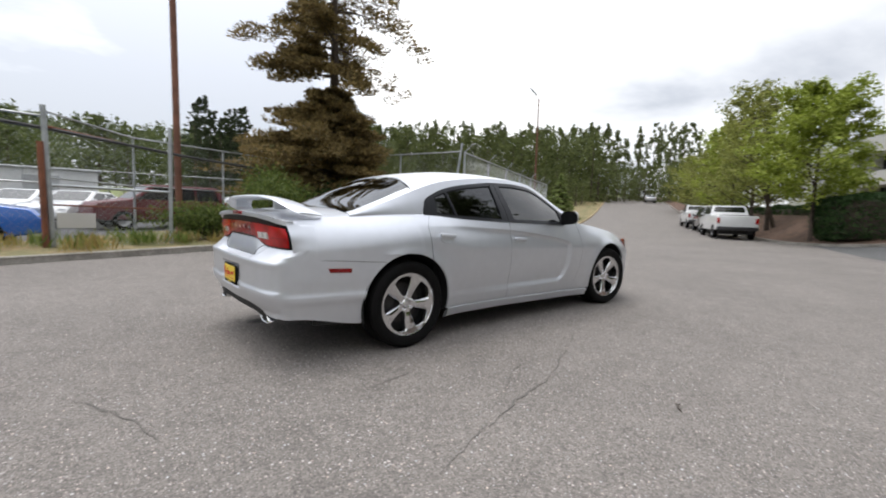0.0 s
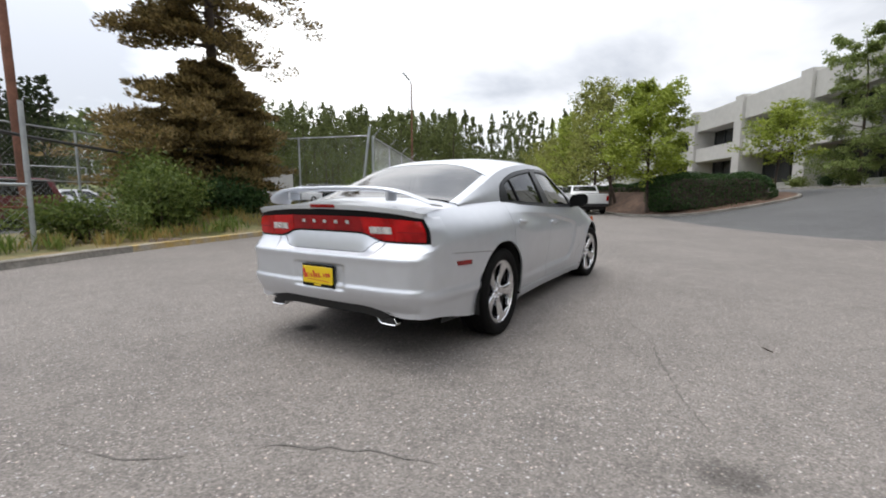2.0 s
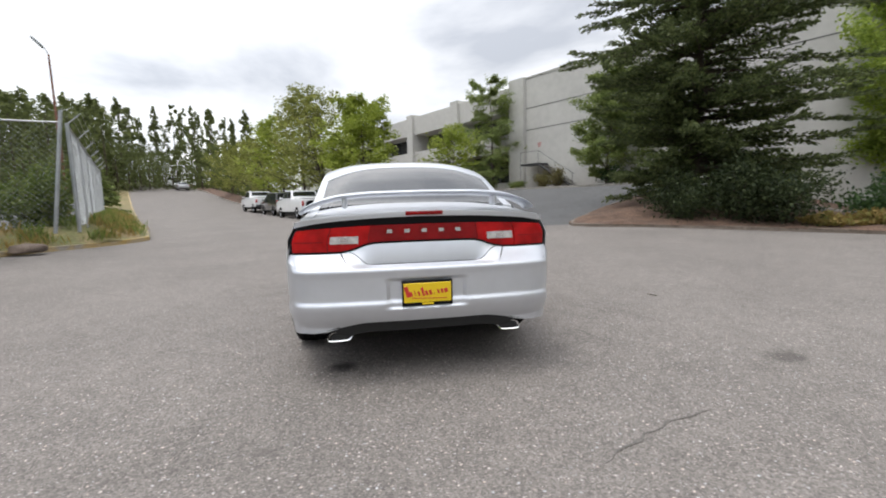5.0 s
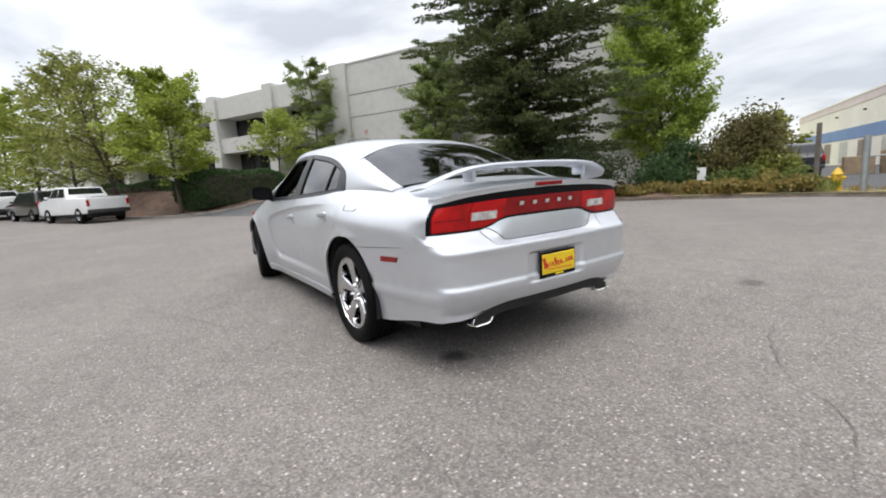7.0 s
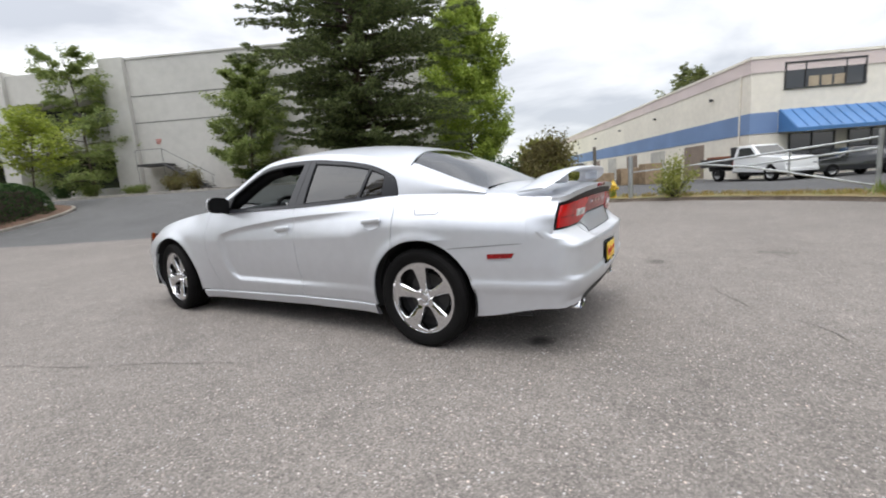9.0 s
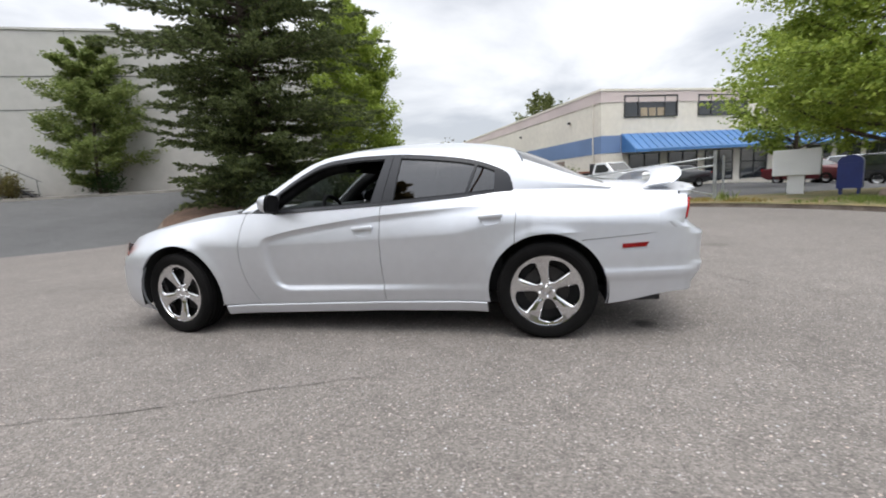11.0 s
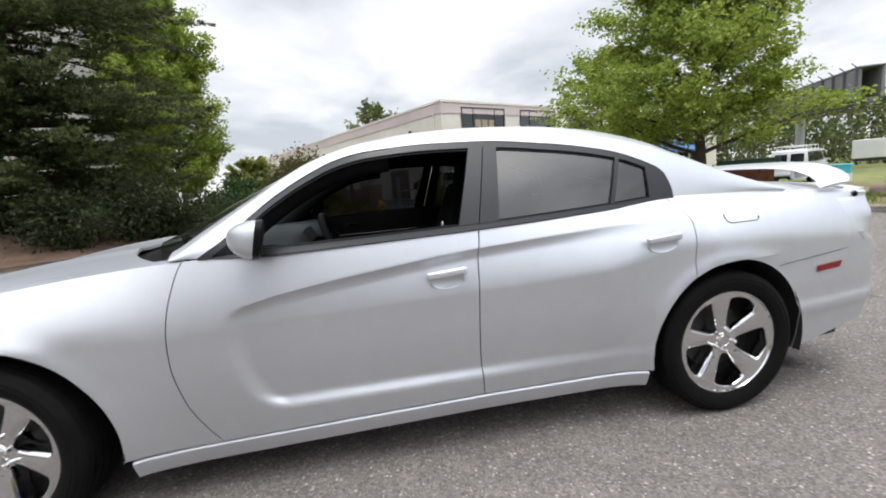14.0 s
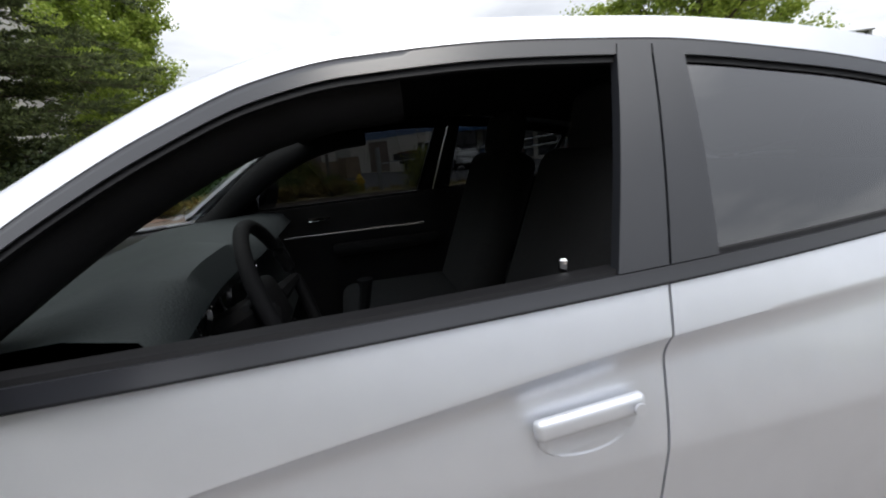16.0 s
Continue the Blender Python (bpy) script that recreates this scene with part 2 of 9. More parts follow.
DRY_GRASS = mat("dry_verge_soil", (0.23, 0.17, 0.085), rough=0.95, vary=0.5, scale=1.2, dirt=0.35, bump=0.8, bscale=25, tint=(0.11, 0.12, 0.045))
FIELD = mat("field_grass", (0.13, 0.17, 0.05), rough=0.95, vary=0.4, scale=0.2, dirt=0.3, bump=0.8, bscale=14, tint=(0.19, 0.19, 0.06))
BARK = mat("bark_mulch", (0.135, 0.082, 0.056), rough=0.95, vary=0.4, scale=2.0, dirt=0.4, bump=1.0, bscale=45)
LOT = asphalt_mat("lot_asphalt", (0.085, 0.085, 0.087), (0.2, 0.2, 0.2))
PAINT_GREY = mat("painted_concrete_grey", (0.50, 0.49, 0.46), rough=0.85, vary=0.10, scale=0.25, dirt=0.05, bump=0.15, bscale=30)
PAINT_CREAM = mat("cream_wall_paint", (0.79, 0.74, 0.65), rough=0.8, vary=0.08, scale=0.3, dirt=0.05, bump=0.1, bscale=30)
PAINT_PINK = mat("pale_pink_fascia", (0.66, 0.56, 0.54), rough=0.8, vary=0.10, scale=0.4)
PAINT_BLUE = mat("blue_wall_band", (0.17, 0.26, 0.45), rough=0.75, vary=0.12, scale=0.4)
AWNING_BLUE = mat("blue_sheet_metal", (0.07, 0.19, 0.42), rough=0.4, metal=0.0, vary=0.15, scale=0.8)
DARK_GLASS = mat("dark_window_glass", (0.02, 0.025, 0.03), rough=0.05, spec=0.8)
FRAME_DARK = mat("dark_window_frame", (0.03, 0.03, 0.032), rough=0.5)
JOINT = mat("panel_joint", (0.17, 0.17, 0.16), rough=0.9)
GALV_DULL = mat("dull_painted_rail", (0.16, 0.165, 0.165), rough=0.6, metal=0.2, vary=0.25, scale=4)
GALV = mat("galvanised_steel", (0.42, 0.44, 0.45), rough=0.45, metal=0.75, vary=0.25, scale=4, dirt=0.1)
RUST = mat("rusty_steel", (0.20, 0.075, 0.04), rough=0.85, vary=0.4, scale=6, dirt=0.25, bump=0.4)
WOODPOLE = mat("creosote_pole_wood", (0.19, 0.085, 0.055), rough=0.85, vary=0.35, scale=2.5, dirt=0.2, bump=0.5, bscale=30)
TRUNK = mat("tree_bark", (0.085, 0.065, 0.05), rough=0.95, vary=0.4, scale=4, dirt=0.3, bump=1.0, bscale=25)
LEAF_MAPLE = leaf_mat("maple_leaves", (0.155, 0.225, 0.038), (0.275, 0.355, 0.060), (0.42, 0.50, 0.11))
LEAF_LIME = leaf_mat("lime_green_leaves", (0.16, 0.21, 0.025), (0.27, 0.33, 0.045), (0.41, 0.46, 0.10))
LEAF_OLIVE = leaf_mat("olive_leaves", (0.125, 0.15, 0.034), (0.23, 0.25, 0.058), (0.36, 0.365, 0.105))
LEAF_BIRCH = leaf_mat("birch_leaves", (0.115, 0.165, 0.045), (0.19, 0.24, 0.07), (0.30, 0.345, 0.12))
LEAF_SPRUCE = leaf_mat("spruce_needles", (0.048, 0.064, 0.028), (0.096, 0.122, 0.048), (0.185, 0.220, 0.082))
LEAF_CEDAR = leaf_mat("browned_conifer_needles", (0.078, 0.066, 0.027), (0.180, 0.130, 0.053), (0.32, 0.235, 0.095))
LEAF_FAR = leaf_mat("distant_woodland_leaves", (0.066, 0.084, 0.028), (0.108, 0.130, 0.043), (0.178, 0.20, 0.068))
LEAF_HILL = leaf_mat("hillside_leaves", (0.058, 0.080, 0.030), (0.096, 0.122, 0.044), (0.16, 0.185, 0.068))
LEAF_HEDGE = leaf_mat("hedge_leaves", (0.022, 0.052, 0.018), (0.042, 0.085, 0.027), (0.078, 0.13, 0.042))
LEAF_JUNIPER = leaf_mat("juniper_needles", (0.020, 0.031, 0.014), (0.038, 0.054, 0.022), (0.070, 0.090, 0.035))
LEAF_BUSH = leaf_mat("verge_bush_leaves", (0.055, 0.085, 0.020), (0.105, 0.145, 0.034), (0.19, 0.235, 0.062))
LEAF_PURPLE = leaf_mat("smoke_bush_leaves", (0.090, 0.076, 0.032), (0.155, 0.128, 0.052), (0.20, 0.20, 0.068))
LEAF_DRY = leaf_mat("dry_grass_blades", (0.22, 0.16, 0.05), (0.35, 0.25, 0.09), (0.24, 0.25, 0.07))
LEAF_GRASS = leaf_mat("green_grass_blades", (0.08, 0.13, 0.025), (0.14, 0.20, 0.04), (0.24, 0.26, 0.08))


# ---- mesh helpers ----
def mesh_of(name, verts, faces, material, smooth=False, sharp=None):
    me = bpy.data.meshes.new(name)
    me.from_pydata([tuple(v) for v in verts], [], [tuple(f) for f in faces])
    if material is not None:
        me.materials.append(material)
    if smooth:
        me.shade_smooth()
        if sharp:
            me.set_sharp_from_angle(angle=radians(sharp))
    me.validate()
    return me


def part(name, bm, material, parent=None, label="", smooth=False, sharp=40):
    """Links a bmesh, a mesh or a (verts, faces) pair as one mesh object, under a parent if one is given."""
    if isinstance(bm, tuple):
        me = mesh_of(name, *bm, material, smooth, sharp)
    elif isinstance(bm, bpy.types.Mesh):
        me = bm
    else:
        me = bpy.data.meshes.new(name)
        bm.to_mesh(me)
        bm.free()
        if material is not None:
            me.materials.append(material)
        if smooth:
            me.shade_smooth()
            me.set_sharp_from_angle(angle=radians(sharp))
    ob = new(name, me)
    if parent is not None:
        ob.parent = parent
    if label:
        ob["label"] = label
    return ob


def thing(name, m, label, category, group="", kind=""):
    ob = new(name)
    ob.matrix_world = m
    return tagged(ob, label, category, group, kind)


def box(size, at=(0, 0, 0), bevel=0.0, seg=2, rot=None):
    bm = bmesh.new()
    bmesh.ops.create_cube(bm, size=1, matrix=Matrix.Diagonal((*size, 1)))
    if bevel:
        bmesh.ops.bevel(bm, geom=bm.edges[:], offset=bevel, segments=seg, profile=0.5, affect="EDGES")
    bmesh.ops.transform(bm, matrix=Matrix.Translation(at) @ (rot or Matrix.Identity(4)), verts=bm.verts)
    return bm


def tube(points, radii, n=8, cap=True):
    """A tapered tube along points, as (verts, faces)."""
    pts = [Vector(p) for p in points]
    rr = radii if hasattr(radii, "__len__") else [radii] * len(pts)
    vs, fs = [], []
    up = Vector((0.13, 0.31, 0.94))
    for i, p in enumerate(pts):
        d = (pts[min(i + 1, len(pts) - 1)] - pts[max(i - 1, 0)]).normalized()
        a = d.cross(up if abs(d.dot(up)) < 0.95 else Vector((1, 0, 0))).normalized()
        b = d.cross(a)
        for k in range(n):
            w = 2 * math.pi * k / n
            vs.append(p + rr[i] * (math.cos(w) * a + math.sin(w) * b))
    for i in range(len(pts) - 1):
        for k in range(n):
            k2 = (k + 1) % n
            fs.append((i * n + k, i * n + k2, (i + 1) * n + k2, (i + 1) * n + k))
    if cap:
        fs.append(tuple(range(n)))
        fs.append(tuple((len(pts) - 1) * n + k for k in reversed(range(n))))
    return vs, fs


def join(*pairs):
    vs, fs = [], []
    for v, f in pairs:
        o = len(vs)
        vs += list(v)
        fs += [tuple(i + o for i in g) for g in f]
    return vs, fs


def lathe(profile, n=32, axis="y"):
    """Revolves (along, radius) pairs round the axis."""
    vs, fs = [], []
    for a, r in profile:
        for k in range(n):
            w = 2 * math.pi * k / n
            c, s = r * math.cos(w), r * math.sin(w)
            vs.append({"y": (c, a, s), "z": (c, s, a), "x": (a, c, s)}[axis])
    for i in range(len(profile) - 1):
        for k in range(n):
            k2 = (k + 1) % n
            fs.append((i * n + k, i * n + k2, (i + 1) * n + k2, (i + 1) * n + k))
    return vs, fs


def lerp_table(table):
    xs, ys = [p[0] for p in table], [p[1:] for p in table]
    order = sorted(range(len(xs)), key=lambda i: xs[i])
    X = [xs[i] for i in order]
    Y = [[ys[i][k] for i in order] for k in range(len(ys[0]))]
    # smooth monotone cubic through the table
    def f(x):
        out = []
        x = min(max(x, X[0]), X[-1])
        i = max(0, min(len(X) - 2, int(np.searchsorted(X, x) - 1)))
        h = X[i + 1] - X[i]
        t = (x - X[i]) / h
        for y in Y:
            def slope(k):
                if k == 0:
                    return (y[1] - y[0]) / (X[1] - X[0])
                if k == len(X) - 1:
                    return (y[-1] - y[-2]) / (X[-1] - X[-2])
                a, b = (y[k] - y[k - 1]) / (X[k] - X[k - 1]), (y[k + 1] - y[k]) / (X[k + 1] - X[k])
                return 0 if a * b <= 0 else 2 * a * b / (a + b)
            m0, m1 = slope(i), slope(i + 1)
            t2, t3 = t * t, t * t * t
            out.append((2 * t3 - 3 * t2 + 1) * y[i] + (t3 - 2 * t2 + t) * h * m0 + (-2 * t3 + 3 * t2) * y[i + 1] + (t3 - t2) * h * m1)
        return out[0] if len(out) == 1 else out
    return f


def sm(t):
    t = min(max(t, 0.0), 1.0)
    return t * t * (3 - 2 * t)

# ---- ground ----
GRID = radians(26.8)
UX, UY = math.cos(GRID), math.sin(GRID)
from mathutils.geometry import delaunay_2d_cdt


def uv(u, v):
    """Street frame (u along the street, v to its left) to world x, y."""
    return (u * UX - v * UY, u * UY + v * UX)


def to_uv(x, y):
    return (x * UX + y * UY, -x * UY + y * UX)


def height(x, y):
    """The lie of the land: a flat turning circle, a drive climbing to the grey building, a street that climbs far off."""
    u, v = to_uv(x, y)
    h = 1.7 * sm((-v - 9.5) / 14) * sm((u - 1) / 7)
    h -= 0.6 * sm((-x - 12) / 13) * sm((4 - y) / 8)
    w = sm((v + 16) / 6)
    if u > 20:
        d = u - 20
        h += w * (0.0009 * d * d if d < 60 else 3.24 + 0.108 * (min(d, 160) - 60) * 0.6)
    return h


def inside(loop, x, y):
    c, j = False, len(loop) - 1
    for i in range(len(loop)):
        (xi, yi), (xj, yj) = loop[i], loop[j]
        if (yi > y) != (yj > y) and x < (xj - xi) * (y - yi) / (yj - yi) + xi:
            c = not c
        j = i
    return c


def smooth_line(pts, step=0.35, closed=False):
    """Catmull-Rom through the points, at even steps."""
    P = [Vector(p) for p in pts]
    n, out = len(P), []
    for i in range(n if closed else n - 1):
        a, b, c, d = (P[(i + k) % n] if closed else P[min(max(i + k, 0), n - 1)] for k in (-1, 0, 1, 2))
        m = max(2, int((c - b).length / step))
        for k in range(m):
            t = k / m
            out.append(0.5 * (2 * b + (c - a) * t + (2 * a - 5 * b + 4 * c - d) * t * t + (3 * b - a - 3 * c + d) * t * t * t))
    if not closed:
        out.append(P[-1])
    return out


def patch(name, loop, lift, material, step=1.0, skirt=0.0, rough=0.0):
    """A ground patch over a closed outline, at lift(x, y) metres above the land."""
    L = [Vector(p[:2]) for p in loop]
    lo, hi = [min(p[i] for p in L) for i in (0, 1)], [max(p[i] for p in L) for i in (0, 1)]
    pts = list(L)
    edges = [(i, (i + 1) % len(L)) for i in range(len(L))]
    flat = [tuple(p) for p in L]
    xx = lo[0] + step / 2
    while xx < hi[0]:
        yy = lo[1] + step / 2
        while yy < hi[1]:
            q = (xx + random.uniform(-0.2, 0.2) * step, yy + random.uniform(-0.2, 0.2) * step)
            if inside(flat, *q):
                pts.append(Vector(q))
            yy += step
        xx += step
    v2, _, f2, *_ = delaunay_2d_cdt(pts, edges, [], 1, 1e-4)
    vs = [(p.x, p.y, height(p.x, p.y) + lift(p.x, p.y) + (rough * (noise.noise((p.x * 0.9, p.y * 0.9, 3)) if i >= len(L) else 0))) for i, p in enumerate(v2)]
    fs = [tuple(f) for f in f2]
    if skirt:
        n0 = len(vs)
        vs += [(p.x, p.y, height(p.x, p.y) - skirt) for p in L]
        fs += [(i, (i + 1) % len(L), n0 + (i + 1) % len(L), n0 + i) for i in range(len(L))]
    return part(name, (vs, fs), material, smooth=True, sharp=50)


# one sheet of land out to the horizon, dropped a little under the paved ground
vs, fs = [], []
rings = [0, 4, 8, 12, 16, 20, 25, 30, 36, 43, 52, 62, 75, 90, 110, 140, 180, 240, 340, 500, 800, 1400, 2600]
NA = 72
for r in rings:
    for k in range(NA):
        w = 2 * math.pi * k / NA
        x, y = 4 + r * math.cos(w), -2 + r * math.sin(w)
        vs.append((x, y, height(x, y) - (0.12 if r < 400 else 0.12 + 0.004 * (r - 400))))
for i in range(len(rings) - 1):
    for k in range(NA):
        k2 = (k + 1) % NA
        fs.append((i * NA + k, i * NA + k2, (i + 1) * NA + k2, (i + 1) * NA + k))
tagged(part("ground", (vs, fs), FIELD, smooth=True), "grassy land stretching to the horizon", "ground", kind="structure")

# outline of the paved turning circle, street and drive
KERB_LEFT = [(-7.6, -4.5), (-8.4, -1.5), (-7.9, 1.6), (-5.9, 4.4), (-2.8, 6.06), (-1.3, 6.55), (0.2, 7.15), (1.8, 7.65), (3.3, 8.03), (5.2, 8.5), (7.0, 8.96), (8.3, 8.9), uv(12.4, 2.6), uv(13.6, 1.5), uv(16, 1.25), uv(26, 1.2), uv(45, 1.2), uv(70, 1.2), uv(130, 1.2)]
KERB_RIGHT = [uv(130, -9.4), uv(70, -9.4), uv(45, -9.4), uv(32, -9.4), uv(24.5, -9.4), uv(22.0, -9.9), uv(20.4, -11.6), uv(20.0, -14), uv(20.0, -16.2), uv(20.8, -18.0), uv(23.0, -18.9), uv(30, -19), uv(60, -19)]
BUILD_EDGE = [uv(60, -23.2), uv(30, -23.2), uv(10, -23.2), uv(-6, -23.2)]
KERB_BED = [uv(-6, -19.5), uv(4, -19.2), uv(7.2, -18), uv(7.9, -15.5), uv(7.6, -13), uv(7.0, -11.2), uv(6.0, -10.9), (8.9, -8.5), (7.6, -9.9), (6.1, -11.1), (4.7, -11.9), (3.0, -12.6), (1.2, -13.1), (-0.8, -12.9), (-2.6, -12.1), (-4.7, -10.6), (-6.6, -7.9), (-7.6, -4.5)]
kl, kr, be, kb = (smooth_line(p, 0.6) for p in (KERB_LEFT, KERB_RIGHT, BUILD_EDGE, KERB_BED))
# the drive is darker, newer asphalt than the turning circle
DRIVE_JOIN = smooth_line([uv(21.2, -10.4), uv(17, -9.9), uv(12, -9.7), uv(8.5, -10.2), uv(7.0, -11.2)], 0.6)


def near_index(line, p):
    return min(range(len(line)), key=lambda i: (line[i] - Vector(p)).length)


i1 = near_index(kr, DRIVE_JOIN[0])
i2 = near_index(kb, DRIVE_JOIN[-1])
drive_loop = kr[i1:-1] + be[:-1] + kb[: i2 + 1] + [Vector(p) for p in reversed(DRIVE_JOIN[1:-1])]
street_loop = kl[:-1] + kr[: i1 + 1] + DRIVE_JOIN[1:-1] + kb[i2:-1]
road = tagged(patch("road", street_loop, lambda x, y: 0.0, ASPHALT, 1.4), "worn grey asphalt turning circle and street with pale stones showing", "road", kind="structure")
drive = tagged(patch("road_drive", drive_loop, lambda x, y: 0.0, ASPHALT_DARK, 1.2), "darker asphalt drive climbing to the grey building", "road", kind="structure")


def kerb(name, line, material, label, w=0.16, h=0.13, i0=0, i1=None):
    """A real kerb step along a line; the raised ground lies on its left side as the line runs backwards."""
    pts = line[i0:i1]
    vs, fs = [], []
    for i, p in enumerate(pts):
        d = (pts[min(i + 1, len(pts) - 1)] - pts[max(i - 1, 0)]).normalized()
        nrm = Vector((-d.y, d.x))
        z = height(p.x, p.y)
        hh = h + 0.012 * noise.noise((p.x * 1.7, p.y * 1.7, 0))
        for a, b in ((0.0, -0.08), (0.012, hh - 0.02), (0.03, hh), (w - 0.02, hh), (w, -0.08)):
            q = p + nrm * a
            vs.append((q.x, q.y, z + b))
    for i in range(len(pts) - 1):
        for k in range(4):
            fs.append((i * 5 + k, i * 5 + k + 1, i * 5 + k + 6, i * 5 + k + 5))
    return tagged(part(name, (vs, fs), material, smooth=True, sharp=35), label, "kerb", kind="structure")


kyl = near_index(kl, (1.0, 7.4))
kerb("kerb_left", kl, CONCRETE, "weathered concrete kerb round the turning circle", i1=kyl + 1)
kerb("kerb_left_yellow", kl, KERB_YELLOW, "kerb with worn yellow paint beside the grassy bank", i0=kyl)
kerb("kerb_right", kr, CONCRETE, "pale concrete kerb curving into the drive")
kerb("kerb_building", be, CONCRETE, "concrete kerb below the grey building")
kerb("kerb_bed", kb, KERB_DIRTY, "low soil-stained concrete kerb round the planted bed", h=0.10)


KLA = np.array([tuple(p)[:2] for p in kl])


def bank(x, y):
    u, v = to_uv(x, y)
    d = float(np.sqrt(((KLA - (x, y)) ** 2).sum(1).min()))
    return 0.11 + 0.5 * sm(d / 1.5) * sm((u - 5) / 5) * sm((52 - u) / 8) + 0.12 * sm((y - 8.2) / 2.5) * sm((3 - x) / 3)


verge_l = [p for p in kl] + [Vector(uv(130, 9)), Vector(uv(60, 6)), Vector(uv(41, 4.0)), Vector(uv(13.0, 4.0)), Vector(uv(12.1, 5.8)), Vector(uv(11.3, 8.3)), Vector((4.5, 14.5)), Vector((1.0, 11.8)), Vector((-2.6, 9.2)), Vector((-9, 8.3)), Vector((-18, 6.5)), Vector((-18, -2))]
tagged(patch("verge_left", verge_l, bank, DRY_GRASS, 0.7, rough=0.05), "dry grassy verge with bare soil behind the kerb", "verge", kind="structure")
KRA, KBA = (np.array([tuple(p)[:2] for p in line]) for line in (kr, kb))


def mulch_lift(x, y):
    u, v = to_uv(x, y)
    d = float(np.sqrt(((KRA - (x, y)) ** 2).sum(1).min()))
    return 0.10 + sm(d / 2.0) * (0.45 * sm((-v - 9.4) / 2.4) + 0.75 * sm((-v - 9.6) / 2.8) * sm((u - 23) / 4))


verge_r = [p for p in kr] + [Vector(uv(60, -15)), Vector(uv(60, -11)), Vector(uv(130, -11))]
tagged(patch("mulch_bank", verge_r, mulch_lift, BARK, 0.9, rough=0.08), "reddish bark mulch bank with planted trees", "bed", kind="structure")
i3 = near_index(kb, (4.7, -11.9))
bed = kb[: i3 + 1] + [Vector((5.5, -17)), Vector(uv(-6, -21))]
tagged(patch("mulch_bed", bed, lambda x, y: 0.09 + 0.30 * sm(float(np.sqrt(((KBA - (x, y)) ** 2).sum(1).min())) / 2.2), BARK, 0.5, rough=0.12), "reddish bark mulch bed under the spruce", "bed", kind="structure")
verge_s = kb[i3:] + [Vector((-18, -2)), Vector((-24, -10)), Vector((-22, -17)), Vector((-7.2, -13.6)), Vector((-5.4, -13.2)), Vector((-2, -14.2)), Vector((0.5, -14.6)), Vector((3.0, -15.8)), Vector((5.5, -17))]
tagged(patch("verge_south", verge_s, lambda x, y: 0.11, DRY_GRASS, 0.9, rough=0.05), "dry grass verge with weeds behind the kerb", "verge", kind="structure")
plant = [Vector(uv(u, -23.35)) for u in range(60, -7, -2)] + [Vector(uv(u, -26.35)) for u in range(-6, 61, 2)]
tagged(patch("building_bed", plant, lambda x, y: 0.1, BARK, 1.2), "bark planting strip along the grey building", "bed", kind="structure")
lot_s = [Vector((-22, -17.05)), Vector((-7.2, -13.65)), Vector((-5.4, -13.25)), Vector((-2, -14.25)), Vector((0.5, -14.65)), Vector((3.0, -15.85)), Vector((7, -18)), Vector((20, -60)), Vector((-40, -60))]
tagged(patch("yard_south", lot_s, lambda x, y: 0.02, LOT, 3.0), "grey asphalt yard before the cream building", "yard", kind="structure")
def lot_lift(x, y):
    u, v = to_uv(x, y)
    b = -0.05 + 0.33 * sm((u - 8.5) / 5)
    e = min(v - 3.9, u - 12.4 + 0.3 * (v - 2.58))
    return b + (bank(x, y) - 0.04 - b) * (1 - sm(e / 3)) * sm((u - 9) / 2)


lot_n = [Vector(uv(10.8, 8.1)), Vector(uv(11.8, 5.6)), Vector(uv(12.7, 3.7)), Vector(uv(41, 3.7)), Vector(uv(60, 5.8)), Vector(uv(60, 60)), Vector((-14, 50)), Vector((-14, 8.0)), Vector((-9, 8.2)), Vector((-2.6, 9.1)), Vector((0.5, 11.3))]
tagged(patch("yard_north", lot_n, lot_lift, LOT, 1.5), "grey asphalt vehicle yard behind the chain-link fence", "yard", kind="structure")

# ---- grey tilt-up building ----
FLOOR_G, TOP_G, FV = 1.7, 11.0, -26.4


def ublock(u0, u1, v0, v1, z0, z1, bevel=0.0):
    """A box in the street frame, placed in the world."""
    bm = box((u1 - u0, v1 - v0, z1 - z0), ((u0 + u1) / 2, (v0 + v1) / 2, (z0 + z1) / 2), bevel)
    bmesh.ops.transform(bm, matrix=Matrix.Rotation(GRID, 4, "Z"), verts=bm.verts)
    return bm


grey = thing("office_building", Matrix.Identity(4), "pale grey concrete tilt-up building with recessed dark windows", "building")
part("wall", ublock(0.0, 24.4, -60, FV, FLOOR_G - 1.5, TOP_G), PAINT_GREY, grey)
part("wall", ublock(24.4, 90, -60, FV - 2.6, FLOOR_G - 1.5, TOP_G - 0.5), PAINT_GREY, grey, "recessed wall behind the bays")
for zz in (6.75, 8.55):
    part("joint", ublock(0.2, 24.2, FV - 0.02, FV + 0.012, zz - 0.035, zz + 0.035), JOINT, grey, "dark horizontal panel joint")
for uu in (7.0, 15.5):
    part("joint", ublock(uu - 0.02, uu + 0.02, FV - 0.02, FV + 0.006, FLOOR_G, TOP_G), JOINT, grey, "vertical panel joint")
part("pier", ublock(23.2, 24.9, FV - 2.6, FV + 0.35, FLOOR_G - 1.5, TOP_G + 0.12), PAINT_GREY, grey, "projecting concrete pier")
BAYS = [(24.9, 32.4), (33.6, 41.0), (42.2, 50.0), (51.2, 60.0), (61.2, 70.0)]
